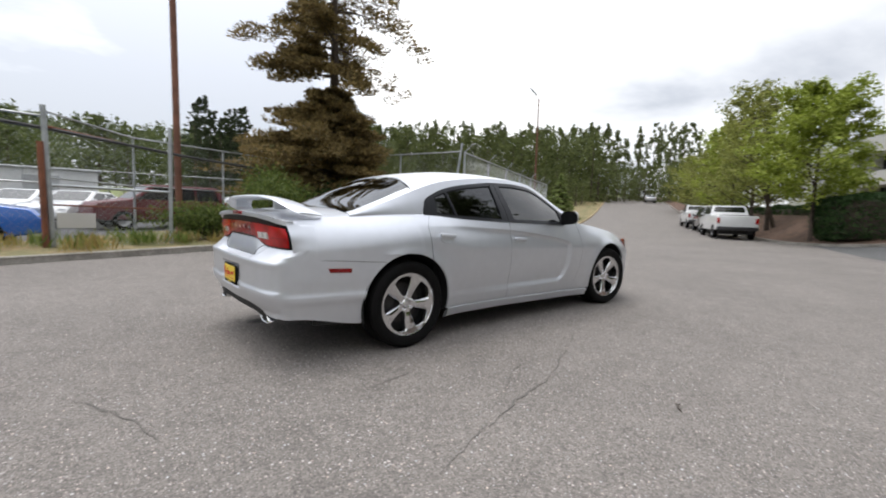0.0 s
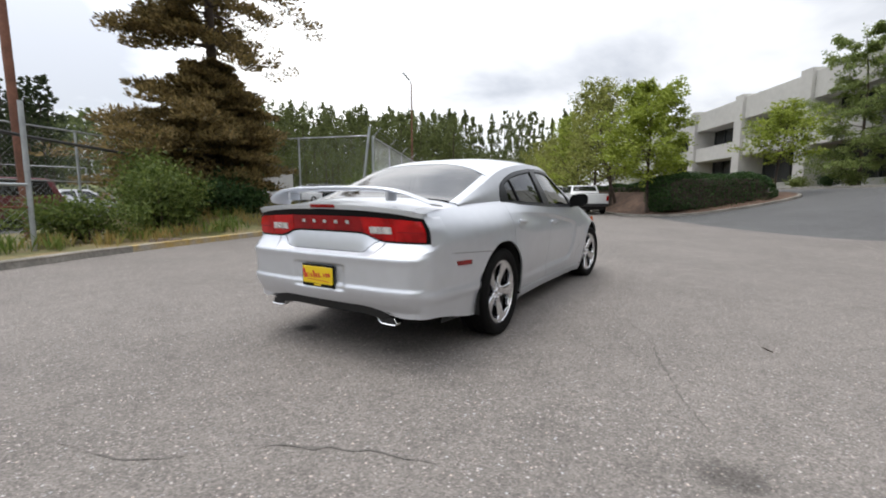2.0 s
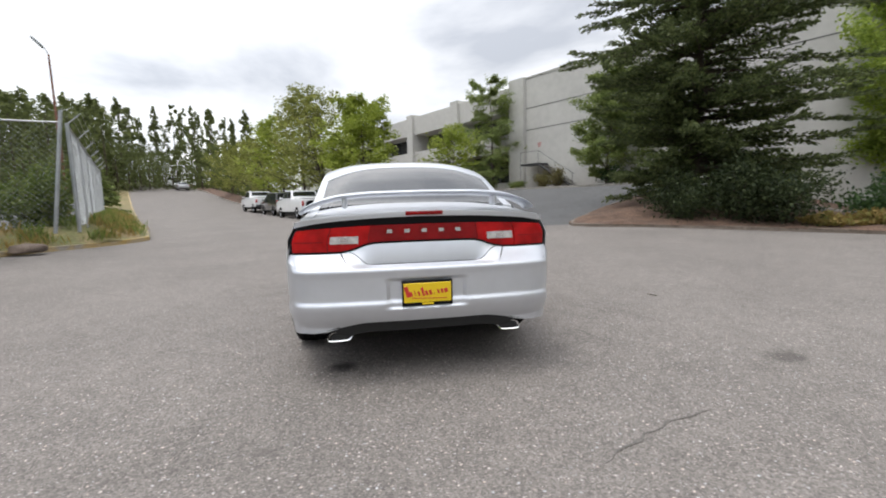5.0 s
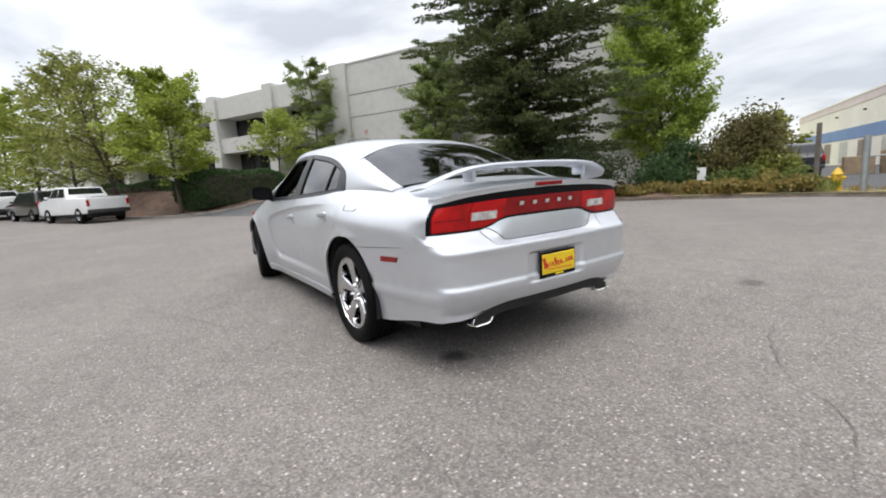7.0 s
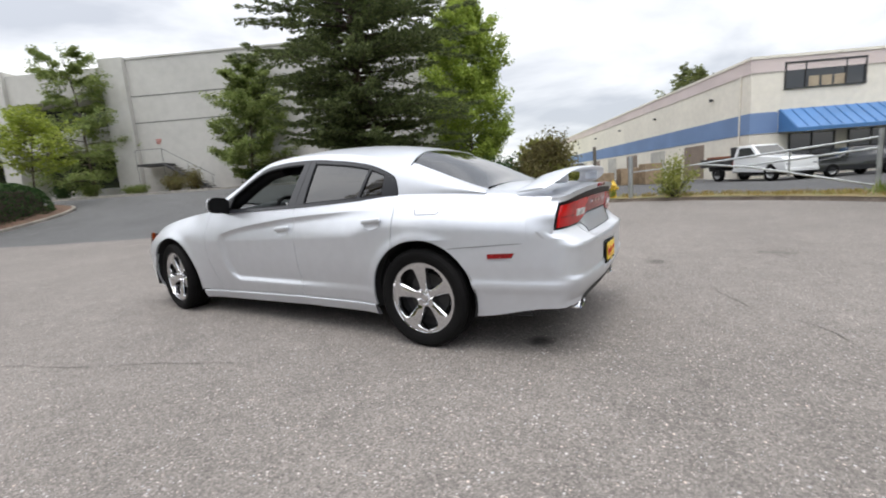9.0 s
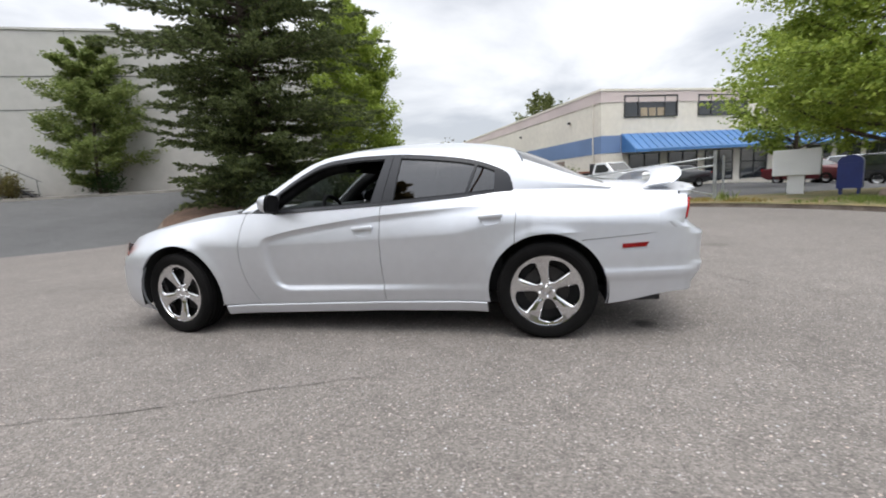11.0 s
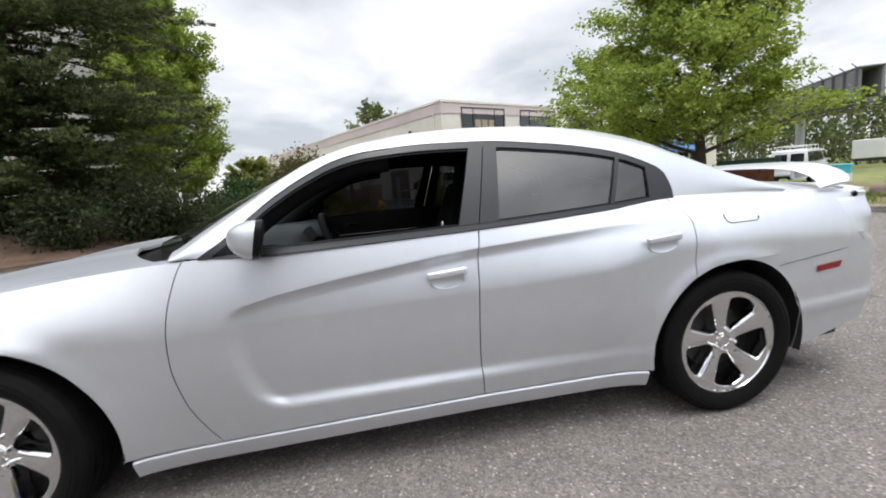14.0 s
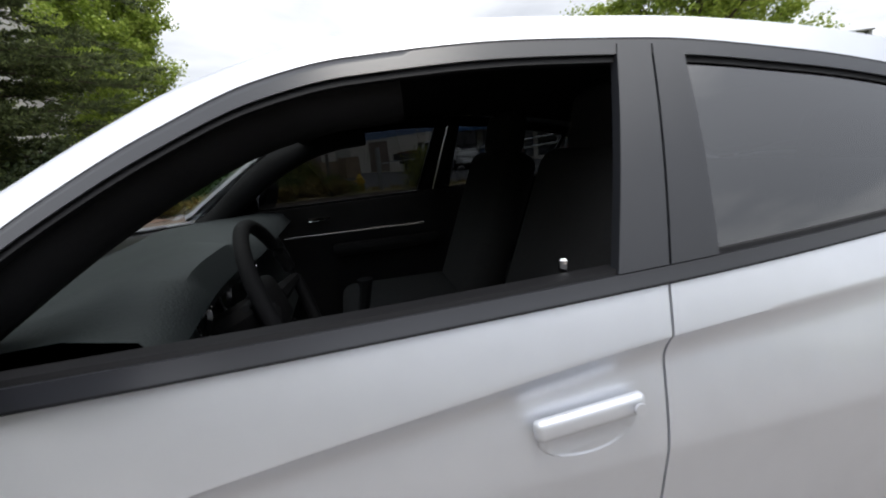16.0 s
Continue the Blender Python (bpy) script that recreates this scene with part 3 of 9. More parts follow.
for a, b in BAYS:
    part("pier", ublock(b, b + 1.2, FV - 2.6, FV + 0.2, FLOOR_G - 1.5, TOP_G), PAINT_GREY, grey, "projecting concrete pier")
    part("spandrel", ublock(a, b, FV - 2.6, FV - 0.1, 5.2, 6.7), PAINT_GREY, grey)
    part("parapet", ublock(a, b, FV - 2.6, FV - 0.1, 8.7, TOP_G - 0.3), PAINT_GREY, grey)
    part("low_wall", ublock(a, b, FV - 2.2, FV - 1.8, FLOOR_G - 1, 2.5), PAINT_GREY, grey)
    for z0, z1 in ((2.5, 5.2), (6.7, 8.7)):
        w = part("window", ublock(a, b, FV - 2.4, FV - 2.2, z0, z1), DARK_GLASS, grey)
        for k in range(5):
            uu = a + (b - a) * k / 4
            part("mullion", ublock(uu - 0.05, uu + 0.05, FV - 2.2, FV - 2.1, z0, z1), FRAME_DARK, w)
part("coping", ublock(0.0, 23.2, FV - 0.4, FV + 0.06, TOP_G, TOP_G + 0.12), PAINT_GREY, grey)
# stair against the wall
stair = thing("outside_stair", Matrix.Identity(4), "steel stair rising along the grey wall", "stair")
for k in range(12):
    part("step", ublock(20.6 - 0.28 * k - 0.15, 20.6 - 0.28 * k + 0.15, FV + 0.15, FV + 1.25, FLOOR_G + 2.05 - 0.17 * (k + 1), FLOOR_G + 2.10 - 0.17 * (k + 1)), FRAME_DARK, stair)
part("landing", ublock(20.7, 22.6, FV + 0.1, FV + 1.3, FLOOR_G + 1.95, FLOOR_G + 2.1), FRAME_DARK, stair)
for k, (a, b) in enumerate((((22.6, FLOOR_G + 3.05), (20.7, FLOOR_G + 3.05)), ((20.7, FLOOR_G + 3.05), (17.2, FLOOR_G + 1.0)), ((20.7, FLOOR_G + 2.0), (17.2, FLOOR_G + 0.0)))):
    p, q = uv(a[0], FV + 1.3), uv(b[0], FV + 1.3)
    part("handrail", tube([(*p, a[1]), (*q, b[1])], 0.02 if k < 2 else 0.08, 6), FRAME_DARK if k == 2 else GALV_DULL, stair)
for a, z0, z1 in ((22.6, 0, 3.05), (20.7, 0, 3.05), (19.0, 0, 2.05), (17.4, 0, 1.1)):
    part("post", tube([(*uv(a, FV + 1.3), FLOOR_G + z0), (*uv(a, FV + 1.3), FLOOR_G + z1)], 0.02, 6), GALV_DULL, stair)
# red sign on the wall: two short bars
SIGN_RED = mat("sign_red", (0.55, 0.20, 0.18), rough=0.6, vary=0.2, scale=5)
sgn = thing("wall_sign", Matrix.Identity(4), "small faded red sign mark on the grey wall", "sign")
for k, (du, dz, w) in enumerate(((0, 0.13, 0.42), (0, 0.0, 0.34), (0.03, -0.13, 0.26))):
    part("bar", ublock(21.7 + du - w / 2, 21.7 + du + w / 2, FV + 0.005, FV + 0.02, 5.4 + dz - 0.035, 5.4 + dz + 0.035), SIGN_RED, sgn)

# ---- cream building with blue awning ----
CU, CV, CTOP = to_uv(-4.2, -28.75)[0], to_uv(-4.2, -28.75)[1], 7.0
cream = thing("cream_building", Matrix.Identity(4), "cream two-storey building with blue band and pink fascia", "building")
CU0, CV0 = CU - 46, CV - 60
part("wall", ublock(CU0, CU, CV0, CV, -0.5, CTOP - 0.9), PAINT_CREAM, cream)
part("fascia", ublock(CU0, CU + 0.05, CV0, CV + 0.05, CTOP - 0.9, CTOP - 0.15), PAINT_PINK, cream, "pale pink fascia")
part("coping", ublock(CU0, CU + 0.1, CV0, CV + 0.1, CTOP - 0.15, CTOP), PAINT_CREAM, cream)
part("band", ublock(CU, CU + 0.03, CV0, CV + 0.03, 2.65, 3.85), PAINT_BLUE, cream, "painted blue band")
part("band", ublock(CU - 1.55, CU, CV, CV + 0.03, 2.65, 3.85), PAINT_BLUE, cream, "painted blue band")
for a in (1.85, 8.1, 14.4, 20.7, 27.0, 33.3):
    w = part("window", ublock(CU - a - 4.4, CU - a, CV - 0.06, CV + 0.02, 5.1, 6.55), DARK_GLASS, cream)
    for da, db, z0, z1 in ((0, 4.4, 6.47, 6.57), (0, 4.4, 5.05, 5.13), (-0.04, 0.06, 5.05, 6.57), (4.34, 4.44, 5.05, 6.57), (1.1, 1.16, 5.13, 6.47), (3.3, 3.36, 5.13, 6.47)):
        part("frame", ublock(CU - a - db, CU - a - da, CV + 0.02, CV + 0.075, z0, z1), FRAME_DARK, w)
BLIND = mat("window_blind", (0.42, 0.34, 0.24), rough=0.8, vary=0.2, scale=2)
for a in (1.85,):
    for k in range(3):
        part("carton", ublock(CU - a - 1.6 - 0.7 * k - 0.28, CU - a - 1.6 - 0.7 * k + 0.28, CV + 0.021, CV + 0.03, 5.13, 5.7), BLIND, cream, "tan carton behind the upper window")
# ribbed blue awning
A0, A1 = CU - 1.6, CU - 40
aw = part("awning", ([(*uv(A0, CV), 3.95), (*uv(A1, CV), 3.95), (*uv(A1, CV + 1.5), 2.75), (*uv(A0, CV + 1.5), 2.75), (*uv(A0, CV), 2.65), (*uv(A0, CV + 1.5), 2.55), (*uv(A1, CV + 1.5), 2.55)],
                     [(0, 1, 2, 3), (0, 3, 5, 4), (3, 2, 6, 5)]), AWNING_BLUE, cream, "ribbed blue sheet-metal awning")
for k in range(64):
    a = A0 - 0.6 * k - 0.05
    p, q = uv(a, CV + 0.02), uv(a, CV + 1.5)
    part("rib", tube([(*p, 3.97), (*q, 2.78)], 0.03, 4), AWNING_BLUE, aw)
for k in range(12):
    a = 2.2 + 3.3 * k
    w = part("shop_window", ublock(CU - a - 2.6, CU - a, CV, CV + 0.04, 0.25, 2.5), DARK_GLASS, cream)
    for da in (0, 1.25, 2.5):
        part("frame", ublock(CU - a - da - 0.09, CU - a - da, CV + 0.04, CV + 0.07, 0.2, 2.55), FRAME_DARK, w)
    part("frame", ublock(CU - a - 2.6, CU - a, CV + 0.04, CV + 0.07, 1.5, 1.58), FRAME_DARK, w)
for k in range(8):
    b = 5 + 6.2 * k
    part("dock_door", ublock(CU, CU + 0.04, CV - b - 2.8, CV - b, 0.1, 2.45), mat(f"dock_door_paint_{k}", (0.5, 0.48, 0.44) if k % 2 else (0.26, 0.2, 0.16), rough=0.7, vary=0.2, scale=1.5), cream)
part("downpipe", tube([(*uv(CU + 0.08, CV - 0.9), 0.2), (*uv(CU + 0.08, CV - 0.9), CTOP - 0.8)], 0.05, 6), PAINT_CREAM, cream)
for k in range(5):
    p = uv(CU + 0.15, CV - 4 - 9 * k)
    part("wall_lamp", box((0.22, 0.22, 0.16), (*p, 5.3), 0.03), FRAME_DARK, cream)

# ---- the silver saloon ----
SILVER = mat("silver_metallic_paint", (0.64, 0.66, 0.70), rough=0.43, metal=0.74, coat=0.5, vary=0.03, scale=1.5, dirt=0.02)
HANDLE_SILVER = mat("silver_handle_paint", (0.62, 0.64, 0.68), rough=0.4, metal=0.6, coat=0.4)
BLACK_TRIM = mat("black_satin_trim", (0.008, 0.008, 0.009), rough=0.35, spec=0.1)
PILLAR = mat("dark_grey_pillar_film", (0.016, 0.017, 0.021), rough=0.30, spec=0.55, vary=0.15, scale=6)
SEAL = mat("black_rubber_seal", (0.006, 0.006, 0.007), rough=0.6, spec=0.2)
BLACK_MATT = mat("black_underbody_plastic", (0.012, 0.012, 0.012), rough=0.8)
RUBBER = mat("tyre_rubber", (0.006, 0.0058, 0.0058), rough=0.75, spec=0.12, vary=0.3, scale=9, dirt=0.2, bump=0.25, bscale=90)
CHROME = mat("chrome", (0.82, 0.82, 0.83), rough=0.06, metal=1.0)
WHEEL_CHROME = mat("chrome_clad_alloy", (0.66, 0.66, 0.675), rough=0.07, metal=1.0, vary=0.08, scale=14, dirt=0.06)
ALLOY_DARK = mat("dark_brake_steel", (0.05, 0.047, 0.045), rough=0.5, metal=0.7, vary=0.3, scale=12)
LAMP_RED = mat("tail_lamp_red", (0.46, 0.006, 0.007), rough=0.12, spec=0.35, vary=0.45, scale=9)
LAMP_DEEP = mat("tail_lamp_deep_red", (0.25, 0.005, 0.007), rough=0.10, spec=0.35, vary=0.3, scale=8)
LAMP_MARKER = mat("side_marker_dark_red", (0.24, 0.008, 0.009), rough=0.15, spec=0.4, vary=0.5, scale=40)
LAMP_CLEAR = mat("reverse_lamp_clear", (0.62, 0.60, 0.58), rough=0.12, coat=1.0, vary=0.35, scale=25)
LAMP_AMBER = mat("amber_marker", (0.48, 0.10, 0.03), rough=0.1, coat=1.0)
HEAD_GLASS = mat("headlamp_lens", (0.25, 0.26, 0.28), rough=0.05, coat=1.0)
CABIN = mat("dark_cabin_trim", (0.010, 0.010, 0.0108), rough=0.7, spec=0.12, vary=0.3, scale=8, bump=0.2)
CABIN_DASH = mat("dash_top_grey", (0.008, 0.0115, 0.0125), rough=0.55, bump=0.2, bscale=200)
CLOTH = mat("black_seat_cloth", (0.019, 0.019, 0.020), rough=0.95, bump=0.3, bscale=150)
TINT = glass_mat("tinted_side_glass", (0.045, 0.048, 0.052), 0.95, 0.11)
TINT_BACK = glass_mat("tinted_back_glass", (0.07, 0.073, 0.078), 0.95, 0.10)
CLEAR = glass_mat("windscreen_glass", (0.55, 0.60, 0.58), 0.95)
PLATE_YELLOW = mat("yellow_plate", (0.72, 0.50, 0.01), rough=0.35)
PLATE_RED = mat("plate_red_print", (0.48, 0.03, 0.02), rough=0.4)

car = thing("car", Matrix.Identity(4), "silver four-door saloon with rear spoiler and driver's window down", "car")

WB, HUB = 3.052, 0.352
PLAN = lerp_table([(-0.9, 0.811), (-0.85, 0.828), (-0.8, 0.841), (-0.6, 0.874), (-0.3, 0.914), (-0.02, 0.934), (0.4, 0.934), (1.2, 0.931), (2.0, 0.930), (2.6, 0.932), (3.05, 0.934), (3.4, 0.907), (3.6, 0.862), (3.75, 0.80), (3.87, 0.70), (3.94, 0.52), (3.975, 0.2)])
BELT = lerp_table([(-0.95, 0.72, 0.975), (-0.84, 0.735, 0.995), (-0.6, 0.742, 1.020), (-0.4, 0.748, 1.035), (-0.1, 0.765, 1.050), (0.215, 0.790, 1.058), (0.6, 0.838, 1.040), (1.18, 0.876, 1.017), (1.75, 0.884, 1.003), (2.36, 0.876, 0.992), (2.64, 0.84, 0.972), (3.06, 0.79, 0.925), (3.24, 0.765, 0.900), (3.5, 0.71, 0.858), (3.7, 0.64, 0.815), (3.85, 0.54, 0.775), (3.94, 0.40, 0.745)])
CREASE = lerp_table([(-0.4, 0.97), (0.54, 0.962), (0.8, 0.950), (1.19, 0.930), (1.54, 0.896), (1.98, 0.838), (2.19, 0.785), (2.4, 0.70)])
SCOOP = lerp_table([(0.2, 2.02), (0.36, 2.075), (0.44, 2.147), (0.57, 2.197), (0.69, 2.208), (0.78, 2.194), (0.95, 2.15)])
ARCHES = [(0.0, HUB, 0.403), (3.035, HUB, 0.408)]


def side_y(x, z):
    """Half width of the body at x and height z, with shoulder, door scallop and arch lips."""
    # the doors lean in above the crease and tuck under below it
    door = sm((x - 0.30) / 0.35) * sm((2.80 - x) / 0.45)
    p = PLAN(x) + 0.012 * door
    b, zb = BELT(x)
    zs = zb - 0.235 - 0.03 * door
    if z <= zs:
        y = p - 0.048 * max(0.0, (0.60 - z) / 0.40) ** 1.5 - 0.040 * door * (zs - z) / 0.45
    else:
        y = p - (p - b) * min(1.0, (z - zs) / (zb - zs)) ** (1.9 - 0.5 * door)
    # scallop pressed into the doors
    if 0.1 < x < 2.4 and z < 1.0:
        t1, t2 = min(max((CREASE(x) - z) / 0.048, 0), 1), min(max((z - 0.352) / 0.060, 0), 1)
        m = (1 - (1 - t1) ** 2) * sm(t2) * sm((SCOOP(z) - x) / 0.075)
        y -= 0.030 * m * (0.15 + 0.85 * sm((x - 0.25) / 1.3))
    for cx, cz, r in ARCHES:
        d = math.hypot(x - cx, z - cz) - r
        if d > -0.05:
            y += 0.013 * math.exp(-((d - 0.004) / 0.042) ** 2)
    return y


def skin(verts, faces, inward, edge=0.014):
    """Adds a folded-in return along the open edges of a panel, so that it has thickness."""
    count = {}
    for f in faces:
        for i in range(len(f)):
            a, b = f[i], f[(i + 1) % len(f)]
            key = (min(a, b), max(a, b))
            count[key] = None if key in count else (a, b)
    twin, vs, fs = {}, list(verts), list(faces)
    for e in count.values():
        if e:
            for v in e:
                if v not in twin:
                    twin[v] = len(vs)
                    vs.append(Vector(verts[v]) + inward(Vector(verts[v])) * edge)
            a, b = e
            fs.append((b, a, twin[a], twin[b]))
    return vs, fs


def grid_faces(nx, nz):
    return [(i * (nz + 1) + j, (i + 1) * (nz + 1) + j, (i + 1) * (nz + 1) + j + 1, i * (nz + 1) + j + 1) for i in range(nx) for j in range(nz)]


def snap_arches(xz, faces, grow=0.0):
    """Cuts the wheel arches out of a panel: drops the inside faces, pulls the cut edge onto the circle."""
    ins = []
    for x, z in xz:
        hit = None
        for cx, cz, r in ARCHES:
            if math.hypot(x - cx, z - cz) < r + grow:
                hit = (cx, cz, r + grow)
        ins.append(hit)
    keep = [f for f in faces if not all(ins[i] for i in f)]
    for i in {i for f in keep for i in f}:
        if ins[i]:
            cx, cz, r = ins[i]
            d = max(math.hypot(xz[i][0] - cx, xz[i][1] - cz), 1e-6)
            xz[i] = (cx + (xz[i][0] - cx) * r / d, cz + (xz[i][1] - cz) * r / d)
    return xz, keep


def compact(vs, fs):
    used = sorted({i for f in fs for i in f})
    back = {o: n for n, o in enumerate(used)}
    return [vs[i] for i in used], [tuple(back[i] for i in f) for f in fs]


def mirrored(vs, fs, side):
    if side > 0:
        return vs, fs
    return [(v[0], -v[1], v[2]) for v in vs], [tuple(reversed(f)) for f in fs]


def outward(vs, fs, mid=(1.1, 0.0, 0.7)):
    """Turns every face so that it looks away from the car's middle."""
    out = []
    for f in fs:
        a, b, c = (Vector(vs[i]) for i in f[:3])
        n = (b - a).cross(c - a)
        out.append(tuple(f) if n.dot(a - Vector(mid)) >= 0 else tuple(reversed(f)))
    return vs, out


def both(name, vs, fs, material, label="", smooth=True, sharp=40, parent=None, flip=False):
    """The part on the car's left, and its mirror image on the right."""
    if flip:
        fs = [tuple(reversed(f)) for f in fs]
    return [part(name, mirrored(vs, fs, s), material, parent or car, label, smooth, sharp) for s in (1, -1)]


def side_panel(xl, xr, z0, z1, nx, nz, off=0.0, cut=True, edge=0.014, fold=None):
    xz = []
    for i in range(nx + 1):
        for j in range(nz + 1):
            t = j / nz
            x = xl(t) + (xr(t) - xl(t)) * i / nx
            if fold is None:
                z = z0(x) + (z1(x) - z0(x)) * t
            else:
                # one row of the panel runs along the pressed crease
                zf = fold(x)
                z = z0(x) + (zf - z0(x)) * t / 0.8 if t <= 0.8 else zf + (z1(x) - zf) * (t - 0.8) / 0.2
                h = (z - z0(x)) / (z1(x) - z0(x))
                x = xl(h) + (xr(h) - xl(h)) * i / nx
            xz.append((x, z))
    fs = grid_faces(nx, nz)
    if cut:
        xz, fs = snap_arches(xz, fs, -off * 0.8)
    vs = [(x, side_y(x, z) + off, z) for x, z in xz]
    vs, fs = compact(vs, fs)
    fs = [tuple(reversed(f)) for f in fs]
    if edge:
        vs, fs = skin(vs, fs, lambda v: Vector((0, -1, 0)), edge)
    return vs, fs


G = 0.0022
SEAM1 = lerp_table([(0.0, 2.290), (0.12, 2.338), (0.28, 2.382), (0.5, 2.403), (0.72, 2.390), (0.95, 2.345), (1.0, 2.325)])
SEAM2 = lerp_table([(0.0, 1.199), (0.35, 1.209), (0.79, 1.197), (1.0, 1.179)])
SEAM3 = lerp_table([(0.0, 0.205), (0.60, 0.207), (0.85, 0.190), (1.0, 0.262)])
belt_z = lambda x: BELT(x)[1]
door_bot = lambda x: 0.272 - 0.022 * max(0.0, x - 1.2)
f_door = both("front_door", *side_panel(lambda t: SEAM2(t) + G, lambda t: SEAM1(t) - G, door_bot, belt_z, 96, 110, fold=CREASE), SILVER)
r_door = both("rear_door", *side_panel(lambda t: SEAM3(t) + G, lambda t: SEAM2(t) - G, door_bot, belt_z, 70, 100, fold=CREASE), SILVER)
nose_x = lambda t: 3.70 - 0.06 * t
both("front_fender", *side_panel(lambda t: SEAM1(t) + G, nose_x, lambda x: 0.246 + 0.314 * sm((x - 2.8) / 0.4), belt_z, 62, 60), SILVER)
arch_top = lambda x: HUB + math.sqrt(max(0.0, 0.403 ** 2 - x * x)) if 0 < x < 0.24 else 0.757
both("quarter_panel", *side_panel(lambda t: -0.842 - 0.03 * t, lambda t: SEAM3(0.55 + 0.45 * t) - G, lambda x: arch_top(x) - 0.0022, belt_z, 50, 18, cut=False), SILVER)
# black inner shell behind the gaps
both("inner_shell", *side_panel(lambda t: -0.75, lambda t: 3.62, lambda x: 0.26, lambda x: belt_z(x) - 0.01, 110, 24, off=-0.02, edge=0), BLACK_MATT)

# sill with its bright ledge
vs, fs = [], []
N = 50
for i in range(N + 1):
    x = 0.418 + (2.615 - 0.418) * i / N
    zt = door_bot(x) - 0.006
    y = side_y(x, zt)
    for dy, z in ((-0.02, zt + 0.003), (0.000, zt), (0.004, zt - 0.007), (-0.006, zt - 0.04), (-0.024, zt - 0.078), (-0.07, zt - 0.093)):
        vs.append((x, y + dy, z))
fs = [(i * 6 + k, (i + 1) * 6 + k, (i + 1) * 6 + k + 1, i * 6 + k + 1) for i in range(N) for k in range(5)]
fs += [tuple(range(6)), tuple(N * 6 + k for k in reversed(range(6)))]
both("sill", vs, fs, SILVER, sharp=30)
part("underbody", box((3.7, 1.30, 0.12), (1.50, 0, 0.25), 0.03), BLACK_MATT, car)

# ---- rear bumper wrapped round the corner ----
RPATH = smooth_line([(0.12, 0.935, 0), (-0.02, 0.934, 0), (-0.3, 0.914, 0), (-0.6, 0.874, 0), (-0.8, 0.845, 0), (-0.93, 0.813, 0), (-1.01, 0.757, 0), (-1.05, 0.65, 0), (-1.068, 0.45, 0), (-1.079, 0.2, 0), (-1.083, 0, 0), (-1.079, -0.2, 0)], 0.022)
RPATH = [p for p in RPATH if p.y >= -1e-6]
RPATH[-1] = Vector((-1.083, 0, 0))


def path_normal(path, i):
    d = path[min(i + 1, len(path) - 1)] - path[max(i - 1, 0)]
    if i == len(path) - 1:
        return Vector((-1, 0, 0)) if path is not FPATH_ALIAS[0] else Vector((1, 0, 0))
    n = Vector((-d.y, d.x, 0)).normalized()
    return n if n.dot(path[i] - Vector((1.4, 0, 0))) > 0 else -n


FPATH_ALIAS = [None]
REAR_IN = lerp_table([(0.36, 0.062), (0.40, 0.035), (0.44, 0.015), (0.480, 0.002), (0.499, 0.0), (0.526, 0.012), (0.57, 0.011), (0.66, 0.006), (0.702, 0.0), (0.714, 0.006), (0.735, 0.035), (0.80, 0.115)])
SIDE_IN = lerp_table([(0.2, 0.045), (0.3, 0.03), (0.4, 0.015), (0.452, 0.001), (0.468, 0.0), (0.502, 0.006), (0.6, 0.001), (0.80, 0.0)])


SIDE_LOW = lerp_table([(-1.02, 0.325), (-0.87, 0.322), (-0.4, 0.250), (0.2, 0.245)])
BACK_LOW = lerp_table([(0, 0.385), (0.35, 0.385), (0.5, 0.362), (0.6, 0.335), (0.70, 0.325)])
REAR_LOW = lambda p: SIDE_LOW(p.x) if p.y > 0.70 else BACK_LOW(p.y)
RTOP = []


vs, xz = [], []
NZ = 44
for i, p in enumerate(RPATH):
    n = path_normal(RPATH, i)
    w = sm((-n.x - 0.30) / 0.5)
    zb = REAR_LOW(p)
    zt = 0.755 - 0.039 * w
    for j in range(NZ + 1):
        z = zb + (zt - zb) * j / NZ
        o = SIDE_IN(z) * (1 - w) + REAR_IN(z) * w
        if w > 0.5:
            o += 0.016 * sm((0.235 + 0.09 * (0.64 - z) - abs(p.y)) / 0.02) * sm((z - 0.462) / 0.02) * sm((0.655 - z) / 0.02)
        q = p - n * o
        xz.append((q.x, z))
        vs.append(q)
    RTOP.append(Vector((q.x, q.y, z)))
fs = grid_faces(len(RPATH) - 1, NZ)
xz2, fs = snap_arches(list(xz), fs)
vs = [(a[0], q.y, a[1]) if a != b else (q.x, q.y, b[1]) for a, b, q in zip(xz2, xz, vs)]
vs, fs = compact(vs, fs)
full_v = list(vs) + [(x, -y, z) for x, y, z in vs]
full_f = [tuple(reversed(f)) for f in fs] + [tuple(i + len(vs) for i in f) for f in fs]
bm = bmesh.new()
bv = [bm.verts.new(v) for v in full_v]
for f in full_f:
    try:
        bm.faces.new([bv[i] for i in f])
    except ValueError:
        pass
bmesh.ops.remove_doubles(bm, verts=bm.verts, dist=0.0008)
bmesh.ops.recalc_face_normals(bm, faces=bm.faces)
part("rear_bumper", bm, SILVER, car, smooth=True, sharp=32)
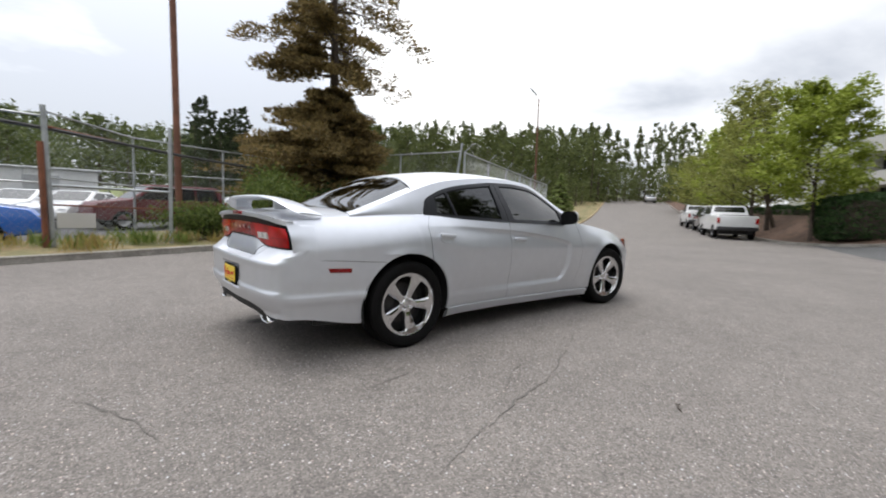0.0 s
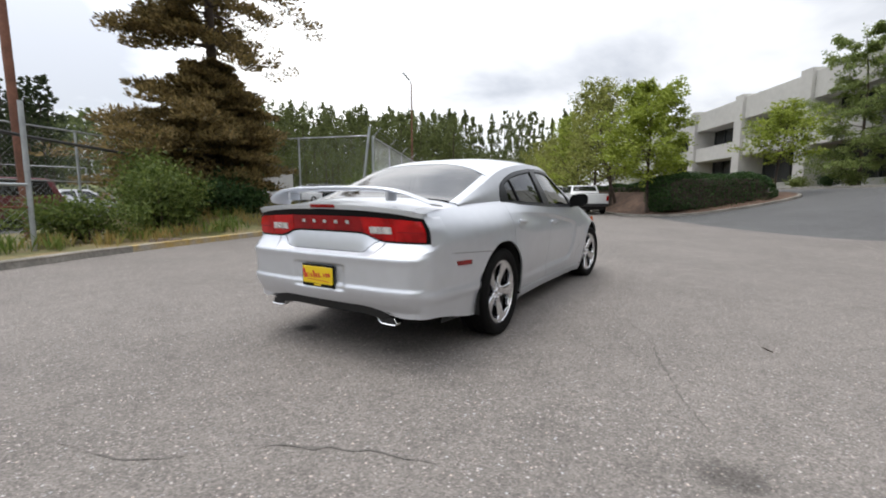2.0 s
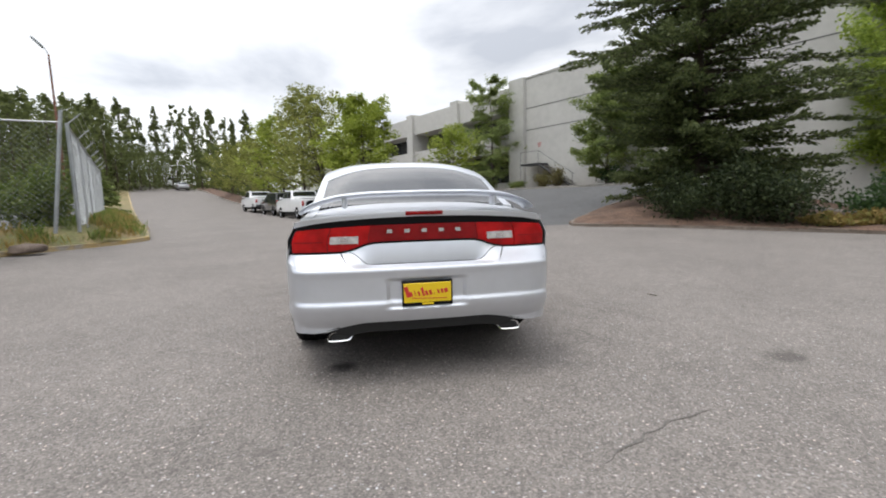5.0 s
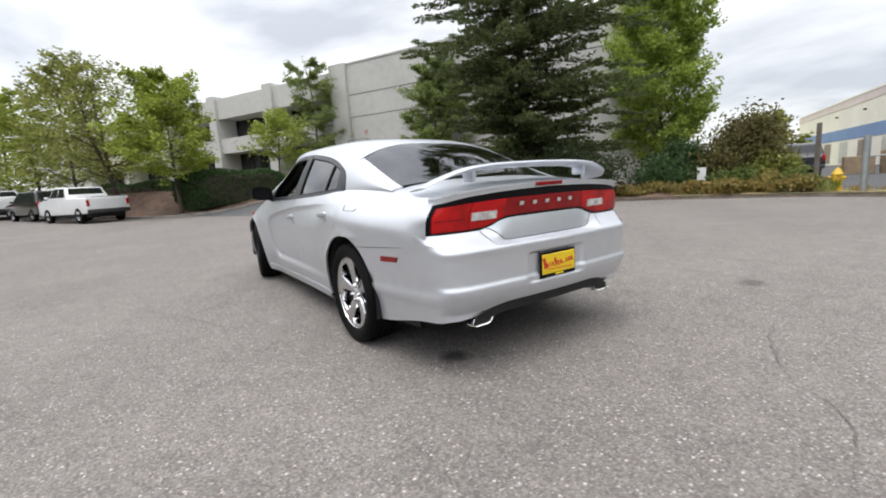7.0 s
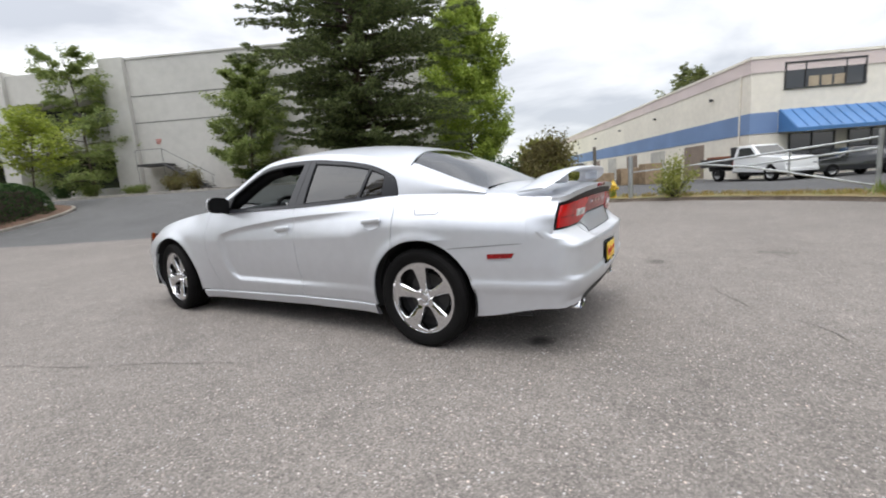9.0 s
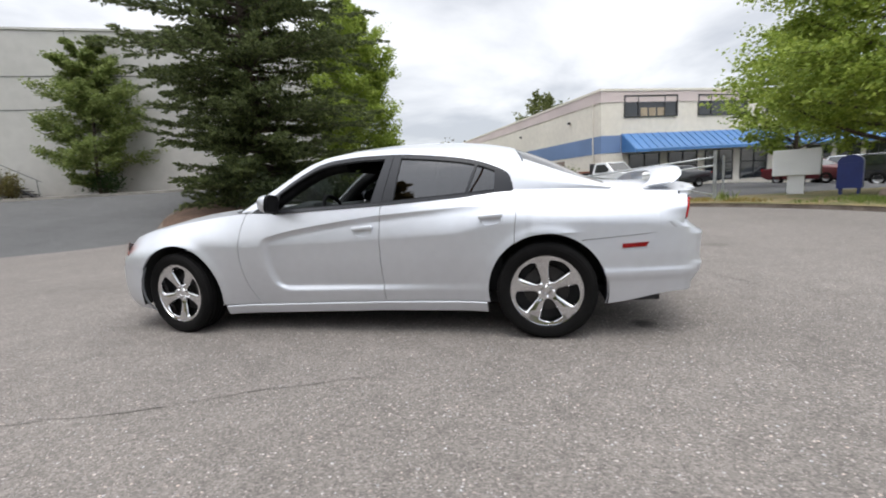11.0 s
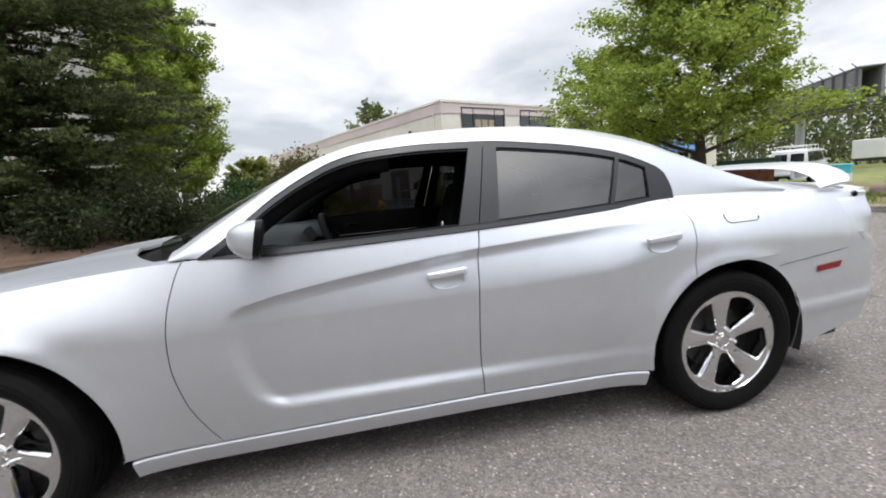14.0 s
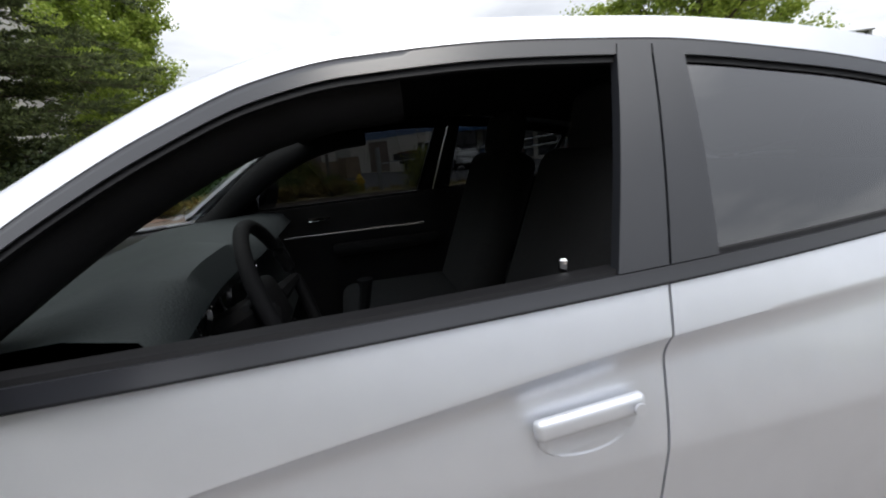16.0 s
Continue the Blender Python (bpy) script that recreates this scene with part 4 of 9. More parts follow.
# black lower valance
vs = []
for i, p in enumerate(RPATH):
    n = path_normal(RPATH, i)
    zb = REAR_LOW(p)
    vd = sm((0.62 - p.y) / 0.15) * 0.95
    for k, (o, z) in enumerate(((0.060, zb + 0.010), (0.066, zb + 0.002 - 0.03 * vd), (0.080, zb - 0.07 * vd), (0.14, zb - 0.09 * vd), (0.5, zb - 0.09 * vd))):
        vs.append(p - n * o + Vector((0, 0, z)))
fs = [(i * 5 + k, (i + 1) * 5 + k, (i + 1) * 5 + k + 1, i * 5 + k + 1) for i in range(next(i for i, p in enumerate(RPATH) if p.y < 0.62), len(RPATH) - 1) for k in range(4)]
both("valance", *compact(vs, fs), BLACK_MATT, "black lower valance")

# ---- tail panel ----
TPATH = smooth_line([(-0.805, 0.838, 0), (-0.84, 0.829, 0), (-0.885, 0.806, 0), (-0.92, 0.758, 0), (-0.942, 0.65, 0), (-0.957, 0.45, 0), (-0.966, 0.2, 0), (-0.968, 0, 0), (-0.966, -0.2, 0)], 0.012)
TPATH = [p for p in TPATH if p.y >= -1e-6]
TY = [p.y for p in TPATH][::-1]
TX = [p.x for p in TPATH][::-1]


def tail(y, z, out=0.0):
    """A point of the tail panel, proud by out."""
    a = abs(y)
    x = float(np.interp(a, TY, TX))
    dx = float(np.interp(a + 0.004, TY, TX)) - float(np.interp(a - 0.004, TY, TX))
    n = Vector((-0.008, dx, 0)).normalized() if a > 0.004 else Vector((-1, 0, 0))
    q = Vector((x, a, z)) + Vector((n.x, -n.y if n.y < 0 else n.y, 0)) * out
    q.x -= 0.030 * (z - 0.8) / 0.2
    q.y *= 1 - 0.055 * sm((z - 0.87) / 0.11)
    return (q.x, math.copysign(q.y, y if y else 1), z)


LIP_Z = lerp_table([(0, 1.040), (0.3, 1.034), (0.62, 1.015), (0.78, 0.990), (0.85, 0.975)])
LAMP_LO = lerp_table([(0, 0.862), (0.27, 0.860), (0.34, 0.852), (0.43, 0.822), (0.50, 0.808), (0.6, 0.806), (0.84, 0.806)])
LAMP_HI = lerp_table([(0, 0.972), (0.3, 0.970), (0.6, 0.960), (0.76, 0.948), (0.815, 0.932), (0.84, 0.905)])


def tail_strip(y0, y1, lo, hi, out, ny=40, nz=6, back=0.012):
    """A lens or trim piece on the tail panel between two heights, with a rim going back to it."""
    vs = []
    for i in range(ny + 1):
        y = y0 + (y1 - y0) * i / ny
        a, b = lo(abs(y)), hi(abs(y))
        for j in range(nz + 1):
            vs.append(tail(y, a + (b - a) * j / nz, out))
    fs = grid_faces(ny, nz)
    return skin(vs, fs, lambda v: Vector((1, 0, 0)), back)


part("tail_panel", tail_strip(-0.799, 0.799, lambda y: LAMP_LO(y) - 0.016, lambda y: LIP_Z(y) - 0.024, 0.0, 90, 8), BLACK_TRIM, car, "glossy black tail surround", True, 40)
part("lip", tail_strip(-0.802, 0.802, lambda y: LIP_Z(y) - 0.027, lambda y: LIP_Z(y) + 0.004, 0.012, 90, 3, 0.05), SILVER, car, "silver trunk lip", True, 40)
LENS_LO, LENS_HI = lambda y: LAMP_LO(y) + 0.006, lambda y: LAMP_HI(y) - 0.006
part("centre_lens", tail_strip(-0.335, 0.335, LENS_LO, LENS_HI, 0.006, 50), LAMP_DEEP, car, "deep red centre lens", True)
for s in (1, -1):
    inner = part("tail_lamp", tail_strip(s * 0.337, s * 0.575, LENS_LO, LENS_HI, 0.008, 24), LAMP_RED, car, "red tail lamp", True)
    part("reverse_lens", tail_strip(s * 0.395, s * 0.560, lambda y: 0.858, lambda y: 0.902, 0.016, 12, 3), LAMP_CLEAR, inner, "clear reversing lens", True)
    part("bulb", tail_strip(s * 0.455, s * 0.500, lambda y: 0.865, lambda y: 0.896, 0.019, 4, 3), CHROME, inner, "bright bulb behind the lens", True)
    outer = part("tail_lamp", tail_strip(s * 0.579, s * 0.780, LENS_LO, LENS_HI, 0.008, 24), LAMP_RED, car, "red tail lamp", True)
    part("lamp_insert", tail_strip(s * 0.60, s * 0.770, lambda y: 0.868, lambda y: 0.874, 0.010, 14, 2), LAMP_DEEP, outer, "darker line across the lens", True)
for s in (1, -1):
    vs = []
    for i in range(13):
        z = 0.748 + (0.968 - 0.748) * i / 12
        p0, p2 = Vector((-0.74, side_y(-0.74, z) + 0.0006, z)), Vector(tail(0.803, z, 0.012))
        slope = (side_y(-0.72, z) - side_y(-0.76, z)) / 0.04
        p1 = Vector((p2.x + 0.012, max(p0.y + slope * (p2.x + 0.012 - p0.x), p2.y + 0.002), z))
        for j in range(11):
            t = j / 10
            q = p0 * (1 - t) ** 2 + p1 * 2 * t * (1 - t) + p2 * t * t
            vs.append((q.x, s * q.y, z))
    part("tail_corner", skin(vs, [tuple(reversed(f)) for f in grid_faces(12, 10)] if s > 0 else grid_faces(12, 10), lambda v: Vector((1, 0, 0)), 0.012), SILVER, car, "", True, 60)
# chrome badge marks, plain shapes
for k in range(5):
    y = 0.214 - 0.107 * k
    part("badge", tail_strip(y + 0.016, y - 0.016, lambda y: 0.915, lambda y: 0.937, 0.012, 4, 2), CHROME, car, "plain chrome badge mark")
# silver ledge between the bumper top and the outer tail lamps
low = [p for p in RTOP if p.y > 0.44 and p.x < -0.836][::-1]
high = [p for p in TPATH if p.y > 0.50][::-1]
vs = []
for i in range(41):
    f = i / 40
    a, b = (line[min(int(f * (len(line) - 1)), len(line) - 2)].lerp(line[min(int(f * (len(line) - 1)), len(line) - 2) + 1], f * (len(line) - 1) - min(int(f * (len(line) - 1)), len(line) - 2)) for line in (low, high))
    p0 = Vector((a.x + 0.002, a.y - 0.001, a.z - 0.002))
    p1 = Vector(tail(b.y, LAMP_LO(b.y) - 0.008, 0.004))
    for j in range(9):
        t = j / 8
        q = p0.lerp(p1, 1 - (1 - t) ** 1.25)
        vs.append((q.x, q.y, p0.z + (p1.z - p0.z) * t))
both("bumper_ledge", *skin(vs, grid_faces(40, 8), lambda v: Vector((1, 0, 0)), 0.012), SILVER)
# lower boot panel: a narrow shelf over the bumper, then a steep face up to the lamps, easing into the ledges beside it
EDGE_LOW, EDGE_HIGH = low[0], Vector(tail(0.50, LAMP_LO(0.50) - 0.008, 0.004))


def boot_point(y, t):
    a = abs(y)
    top = LAMP_LO(a) - 0.008
    x0, x1 = -1.062 + 0.014 * (a / 0.5) ** 2, tail(y, top, 0)[0] - 0.004
    if t < 0.3:
        q = t / 0.3
        x, z = x0 + 0.066 * q, 0.706 + 0.024 * q * q
    else:
        q = (t - 0.3) / 0.7
        x, z = x0 + 0.066 + (x1 - x0 - 0.066) * q * q, 0.730 + (top - 0.730) * q
    w = sm((a - 0.30) / 0.20)
    q = 1 - (1 - t) ** 1.25
    lx = EDGE_LOW.x + 0.002 + (EDGE_HIGH.x - EDGE_LOW.x - 0.002) * q
    lz = EDGE_LOW.z - 0.002 + (top - EDGE_LOW.z + 0.002) * t
    f = a / 0.5
    return Vector((x + (lx - x) * w, y * (1 + f * f * (EDGE_LOW.y / 0.5 - 1) * (1 - t)), z + (lz - z) * w))


vs = [boot_point(-0.50 + i / 60, j / 20) for i in range(61) for j in range(21)]
boot = part("boot_panel", skin(vs, [tuple(reversed(f)) for f in grid_faces(60, 20)], lambda v: Vector((1, 0, 0)), 0.02), SILVER, car, "concave silver boot panel", True, 50)
seam = []
for i in range(61):
    y = -0.455 + 0.91 * i / 60
    seam.append(boot_point(y, 0.30 + 0.68 * sm((abs(y) - 0.36) / 0.10)) - Vector((0.001, 0, 0)))
part("boot_seam", tube(seam, 0.0024, 5), SEAL, boot, "dark seam round the boot lid")
# thin seam between the quarter panel and the bumper
for k in (1, -1):
    part("bumper_seam", tube([(-0.24 - 0.5 * i / 20, k * (side_y(-0.24 - 0.5 * i / 20, 0.699 + 0.030 * i / 20) + 0.0004), 0.699 + 0.030 * i / 20) for i in range(21)], 0.0016, 4), SEAL, car, "thin seam over the bumper")

# ---- upper surfaces ----
TOP = lerp_table([(-0.46, 1.082), (-0.38, 1.108), (-0.2, 1.200), (0.0, 1.300), (0.25, 1.396), (0.5, 1.447), (0.8, 1.476), (1.1, 1.483), (1.4, 1.468), (1.65, 1.428), (1.85, 1.366), (2.1, 1.265), (2.36, 1.145), (2.62, 1.020)])
EDGE = lerp_table([(-0.46, 0.735, 1.045), (-0.3, 0.730, 1.092), (-0.1, 0.722, 1.158), (0.1, 0.715, 1.234), (0.3, 0.708, 1.304), (0.5, 0.702, 1.353), (0.8, 0.696, 1.396), (1.1, 0.690, 1.416), (1.35, 0.686, 1.419), (1.6, 0.678, 1.402), (1.82, 0.672, 1.348), (1.96, 0.698, 1.276), (2.07, 0.738, 1.204), (2.175, 0.790, 1.134), (2.275, 0.838, 1.066), (2.36, 0.872, 1.010), (2.42, 0.875, 0.992), (2.62, 0.86, 0.98)])


def top_z(x, y):
    e, ez = EDGE(x)
    a = min(abs(y) / e, 1.0)
    return ez + (TOP(x) - ez) * (1 - a ** 3.2)


DECK = lerp_table([(-1.0, 1.040), (-0.9, 1.050), (-0.7, 1.070), (-0.4, 1.092), (-0.2, 1.10)])


def deck_z(x, y):
    b, zb = BELT(x)
    a = min(abs(y) / b, 1.0)
    return DECK(x) - (DECK(x) - zb) * a ** 3.0


def sheet(fx, fy, fz, nx, ny, edge=0.012):
    """A surface over a grid; fx and fy take (i, j) in 0..1."""
    vs = []
    for i in range(nx + 1):
        for j in range(ny + 1):
            x, y = fx(i / nx, j / ny), fy(i / nx, j / ny)
            vs.append((x, y, fz(x, y)))
    fs = grid_faces(nx, ny)
    return skin(vs, fs, lambda v: Vector((0, 0, -1)), edge) if edge else outward(vs, fs)


# roof, between windscreen and back glass
def roof_front(y):
    return 1.640 + 0.075 * (abs(y) / 0.68) ** 2


def roof_rear(y):
    return 0.235 - 0.10 * (abs(y) / 0.69) ** 2


def roof_xy(i, j):
    s = 2 * j - 1
    y0 = 0.668 * s
    x = roof_rear(y0) + (roof_front(y0) - roof_rear(y0)) * i
    return x, EDGE(x)[0] * s


part("roof", sheet(lambda i, j: roof_xy(i, j)[0], lambda i, j: roof_xy(i, j)[1], top_z, 40, 36), SILVER, car, "", True)
part("headliner", sheet(lambda i, j: roof_xy(i, j)[0], lambda i, j: roof_xy(i, j)[1] * 0.97, lambda x, y: top_z(x, y) - 0.045, 24, 20, 0), CABIN, car, "black headliner", True)
# A and C pillar tops, along the glass edges
for nm, xa, xb, wid in (("a_pillar", 1.715, 2.372, 0.050), ("c_pillar", -0.44, 0.14, 0.062)):
    vs = []
    for i in range(31):
        x = xa + (xb - xa) * i / 30
        e = EDGE(x)[0]
        for j in range(5):
            y = e - wid * (1 - j / 4)
            vs.append((x, y, top_z(x, y)))
    both(nm, *skin(vs, [tuple(reversed(f)) for f in grid_faces(30, 4)], lambda v: Vector((0, 0, -1)), 0.02), SILVER)


def glass_sheet(xa, xb, wid, drop):
    def xy(i, j):
        s = 2 * j - 1
        x = xa(abs(s) * 0.68) + (xb(abs(s) * 0.68) - xa(abs(s) * 0.68)) * i
        return x, (EDGE(x)[0] - wid) * s
    return sheet(lambda i, j: xy(i, j)[0], lambda i, j: xy(i, j)[1], lambda x, y: top_z(x, y) - drop, 24, 30, 0)


cowl = lambda y: 2.60 - 0.19 * (y / 0.68) ** 2
base_b = lambda y: -0.415
screen = part("windscreen", glass_sheet(lambda y: roof_front(y) + 0.002, cowl, 0.046, 0.004), CLEAR, car, "clear windscreen", True)
back = part("back_glass", glass_sheet(base_b, lambda y: roof_rear(y) - 0.002, 0.056, 0.004), TINT_BACK, car, "tinted back glass", True)
for gl in (screen, back):
    gl.visible_shadow = False
# black ceramic border round the back glass
vs = []
for i in range(31):
    s = 2 * i / 30 - 1
    for j in range(3):
        x = roof_rear(abs(s) * 0.68) - 0.004 - 0.05 * j / 2
        y = (EDGE(x)[0] - 0.058) * s
        vs.append((x, y, top_z(x, y) - 0.010))
part("glass_border", (vs, grid_faces(30, 2)), BLACK_TRIM, car, "", True)

# side of the cabin: a surface from the belt up to the roof edge
def cab_y(x, z, out=0.0):
    b, zb = BELT(x)
    e, ez = EDGE(x)
    t = (z - zb) / max(ez - zb, 1e-3)
    return b + (e - b) * t + 0.010 * math.sin(math.pi * min(max(t, 0), 1)) + out


DLO = lerp_table([(0.206, 1.055), (0.212, 1.10), (0.226, 1.150), (0.250, 1.186), (0.305, 1.220), (0.48, 1.288), (0.65, 1.324), (0.8, 1.346), (1.1, 1.376), (1.33, 1.380), (1.6, 1.366), (1.73, 1.340), (1.87, 1.280), (2.0, 1.202), (2.10, 1.124), (2.175, 1.062), (2.27, 0.999)])


def cab_strip(lo, hi, n=40, m=4, out=0.0, edge=0.014, p0=0.0, p1=1.0):
    """A strip of the cabin's side between two lines; each takes 0..1 and gives x, z."""
    vs = []
    for i in range(n + 1):
        t = p0 + (p1 - p0) * i / n
        (xa, za), (xb, zb) = lo(t), hi(t)
        for j in range(m + 1):
            s = j / m
            x, z = xa + (xb - xa) * s, za + (zb - za) * s
            vs.append((x, cab_y(x, z, out), z))
    return skin(vs, [tuple(reversed(f)) for f in grid_faces(n, m)], lambda v: Vector((0, -1, 0)), edge) if edge else (vs, [tuple(reversed(f)) for f in grid_faces(n, m)])


xr = lambda a, b: (lambda t: a + (b - a) * t)
X_ALL = xr(0.206, 2.368)
both("roof_rail", *cab_strip(lambda t: (X_ALL(t), max(DLO(X_ALL(t)), BELT(X_ALL(t))[1])), lambda t: (X_ALL(t), EDGE(X_ALL(t))[1]), 90, 5, 0, 0.03), SILVER, sharp=60)
X_C = xr(-0.45, 0.206)
both("c_pillar_side", *cab_strip(lambda t: (X_C(t), BELT(X_C(t))[1]), lambda t: (X_C(t), max(EDGE(X_C(t))[1], BELT(X_C(t))[1] + 0.004)), 30, 8, 0, 0.0), SILVER, sharp=60)
X_D = xr(0.212, 2.268)
TR = 0.030
taper = lambda x: 1 - 0.9 * sm((x - 2.02) / 0.25)
both("belt_trim", *cab_strip(lambda t: (X_D(t), BELT(X_D(t))[1] - 0.011 * taper(X_D(t))), lambda t: (X_D(t), BELT(X_D(t))[1] + 0.010 * taper(X_D(t))), 60, 3, 0.005, 0.03), PILLAR, "dark grey belt trim")
both("belt_seal", *cab_strip(lambda t: (X_D(t), BELT(X_D(t))[1] + 0.010 * taper(X_D(t))), lambda t: (X_D(t), BELT(X_D(t))[1] + 0.001 + 0.016 * taper(X_D(t))), 60, 2, 0.001, 0.03), SEAL, "black rubber seal")
both("belt_edge", *cab_strip(lambda t: (X_D(t), BELT(X_D(t))[1] - 0.0003 - 0.014 * taper(X_D(t))), lambda t: (X_D(t), BELT(X_D(t))[1] - 0.011 * taper(X_D(t))), 60, 1, 0.004, 0.02), SEAL, "black lower lip of the belt trim")
both("window_surround", *cab_strip(lambda t: (X_D(t), max(DLO(X_D(t)) - TR, BELT(X_D(t))[1])), lambda t: (X_D(t), DLO(X_D(t)) - 0.004), 90, 3, 0.003, 0.03), PILLAR, "dark grey window surround", sharp=60)
both("surround_edge", *cab_strip(lambda t: (X_D(t), max(DLO(X_D(t)) - 0.004, BELT(X_D(t))[1])), lambda t: (X_D(t), max(DLO(X_D(t)), BELT(X_D(t))[1] + 0.002)), 90, 1, 0.002, 0.03), SEAL, "black outer seal of the window surround", sharp=60)
both("glass_run", *cab_strip(lambda t: (X_D(t), max(DLO(X_D(t)) - TR - 0.012, BELT(X_D(t))[1])), lambda t: (X_D(t), max(DLO(X_D(t)) - TR, BELT(X_D(t))[1] + 0.002)), 90, 2, -0.004, 0.03), SEAL, "black glass run above the pane", sharp=60)


def slant(xb, xt, inset_b=0.012, inset_t=0.012):
    """A line from the belt up to the window's top edge."""
    def f(t):
        x = xb + (xt - xb) * t
        za, zt = BELT(xb)[1] + inset_b, DLO(xt) - inset_t
        return x, za + (zt - za) * t
    return f


both("b_pillar", *cab_strip(slant(1.178, 1.099), slant(1.262, 1.160), 10, 4, 0.006, 0.02), PILLAR)
both("b_pillar", *cab_strip(slant(1.088, 1.038), slant(1.1735, 1.0945), 10, 4, 0.006, 0.02), PILLAR)
both("divider_bar", *cab_strip(slant(0.535, 0.455), slant(0.556, 0.475), 8, 2, 0.004, 0.02), PILLAR)
both("corner_panel", *cab_strip(slant(0.215, 0.225, 0.0, 0.01), slant(0.345, 0.335), 8, 4, 0.004, 0.02), PILLAR, "dark grey corner panel")
both("mirror_base", *cab_strip(lambda t: (2.05 + 0.2 * t, BELT(2.05 + 0.2 * t)[1] + 0.01), lambda t: (2.05 + 0.2 * t, max(DLO(2.05 + 0.2 * t) - 0.005, BELT(2.05 + 0.2 * t)[1] + 0.012)), 10, 4, 0.002, 0.02), BLACK_TRIM, "black quarter light panel")
pane = cab_strip(slant(0.54, 0.46), slant(1.09, 1.04), 14, 14, -0.008, 0)
for ob in both("door_glass", *outward(*pane), TINT, "dark tinted glass"):
    ob.visible_shadow = False
pane = cab_strip(slant(0.335, 0.30), slant(0.54, 0.46), 12, 8, -0.008, 0)
for ob in both("quarter_glass", *outward(*pane), TINT, "dark tinted glass"):
    ob.visible_shadow = False
# the driver's glass is down; the passenger's is up
X_F = xr(1.16, 2.24)
vs, fs = cab_strip(lambda t: (X_F(t) + 0.085 * (1 - t), BELT(X_F(t))[1] + 0.015), lambda t: (X_F(t), max(DLO(X_F(t)) - 0.02, BELT(X_F(t))[1] + 0.016)), 30, 10, -0.008, 0)
ob = part("door_glass", mirrored(*outward(vs, fs), -1), TINT, car, "tinted passenger glass", True)
ob.visible_shadow = False

# boot lid, deck edges
lip_x = lambda y: tail(y, LIP_Z(abs(y)), 0.012)[0]
part("boot_lid", sheet(lambda i, j: -0.428 + (lip_x(0.66 * (2 * j - 1)) + 0.428) * i, lambda i, j: 0.66 * (2 * j - 1), lambda x, y: deck_z(x, y) if x > -0.9 else deck_z(x, y) + (LIP_Z(abs(y)) + 0.004 - deck_z(x, y)) * sm((-0.9 - x) / 0.09), 30, 40), SILVER, car, "", True)
vs = []
for i in range(31):
    for j in range(9):
        yy = 0.664
        x = -0.42 + (lip_x(0.70) + 0.42) * i / 30
        b = BELT(x)[0]
        y = yy + (b - yy) * j / 8
        z = deck_z(x, y)
        if x < -0.86:
            y = yy + (b - yy) * j / 8
            z += (LIP_Z(y) + 0.004 - z) * sm((-0.86 - x) / 0.1)
        vs.append((x, y, z))
both("deck_edge", *skin(vs, grid_faces(30, 8), lambda v: Vector((0, 0, -1)), 0.01), SILVER, flip=False)

# ---- bonnet and nose ----
HOOD = lerp_table([(2.36, 1.028), (2.6, 1.016), (3.0, 0.985), (3.4, 0.925), (3.7, 0.860), (3.88, 0.800), (3.95, 0.765)])


def hood_z(x, y):
    b, zb = BELT(x)
    a = min(abs(y) / b, 1.0)
    ridge = 0.012 * math.exp(-((abs(y) - (0.42 - 0.05 * (x - 2.4))) / 0.06) ** 2) * sm((3.8 - x) / 0.5)
    return HOOD(x) - (HOOD(x) - zb) * a ** 4.2 + ridge


def hood_xy(i, j):
    s = 2 * j - 1
    x0, x1 = 2.70 - 0.25 * abs(s) ** 3.5, 3.90 - 0.10 * s * s
    x = x0 + (x1 - x0) * i
    return x, (BELT(x)[0] - 0.055) * s


part("bonnet", sheet(lambda i, j: hood_xy(i, j)[0], lambda i, j: hood_xy(i, j)[1], hood_z, 40, 40), SILVER, car, "", True)
vs = []
for i in range(41):
    x = 2.335 + (3.80 - 2.335) * i / 40
    b = BELT(x)[0]
    for j in range(5):
        y = b - 0.051 * (1 - j / 4)
        vs.append((x, y, hood_z(x, y)))
both("fender_top", *skin(vs, [tuple(reversed(f)) for f in grid_faces(40, 4)], lambda v: Vector((0, 0, -1)), 0.012), SILVER)
part("cowl_panel", sheet(lambda i, j: 2.37 + (0.355 - 0.25 * abs(2 * j - 1) ** 3.5) * i, lambda i, j: 0.80 * (2 * j - 1), lambda x, y: 0.975 + 0.012 * (1 - (y / 0.8) ** 2), 6, 24, 0.02), BLACK_TRIM, car, "black wiper cowl", True)
for a, b in (((2.60, -0.55, 1.012), (2.44, 0.02, 1.068)), ((2.58, 0.10, 1.020), (2.40, 0.62, 1.045))):
    part("wiper", tube([a, ((a[0] + b[0]) / 2 + 0.02, (a[1] + b[1]) / 2, (a[2] + b[2]) / 2 + 0.02), b], [0.012, 0.010, 0.007], 6), BLACK_TRIM, car)
FP = smooth_line([(3.36, 0.912, 0), (3.5, 0.888, 0), (3.62, 0.852, 0), (3.75, 0.79, 0), (3.86, 0.69, 0), (3.925, 0.56, 0), (3.955, 0.4, 0), (3.97, 0.2, 0), (3.975, 0, 0), (3.97, -0.2, 0)], 0.03)
FP = [p for p in FP if p.y >= -1e-6]
FRONT_IN = lerp_table([(0.17, 0.10), (0.22, 0.05), (0.30, 0.015), (0.42, 0.0), (0.55, 0.004), (0.60, 0.012)])
vs = []
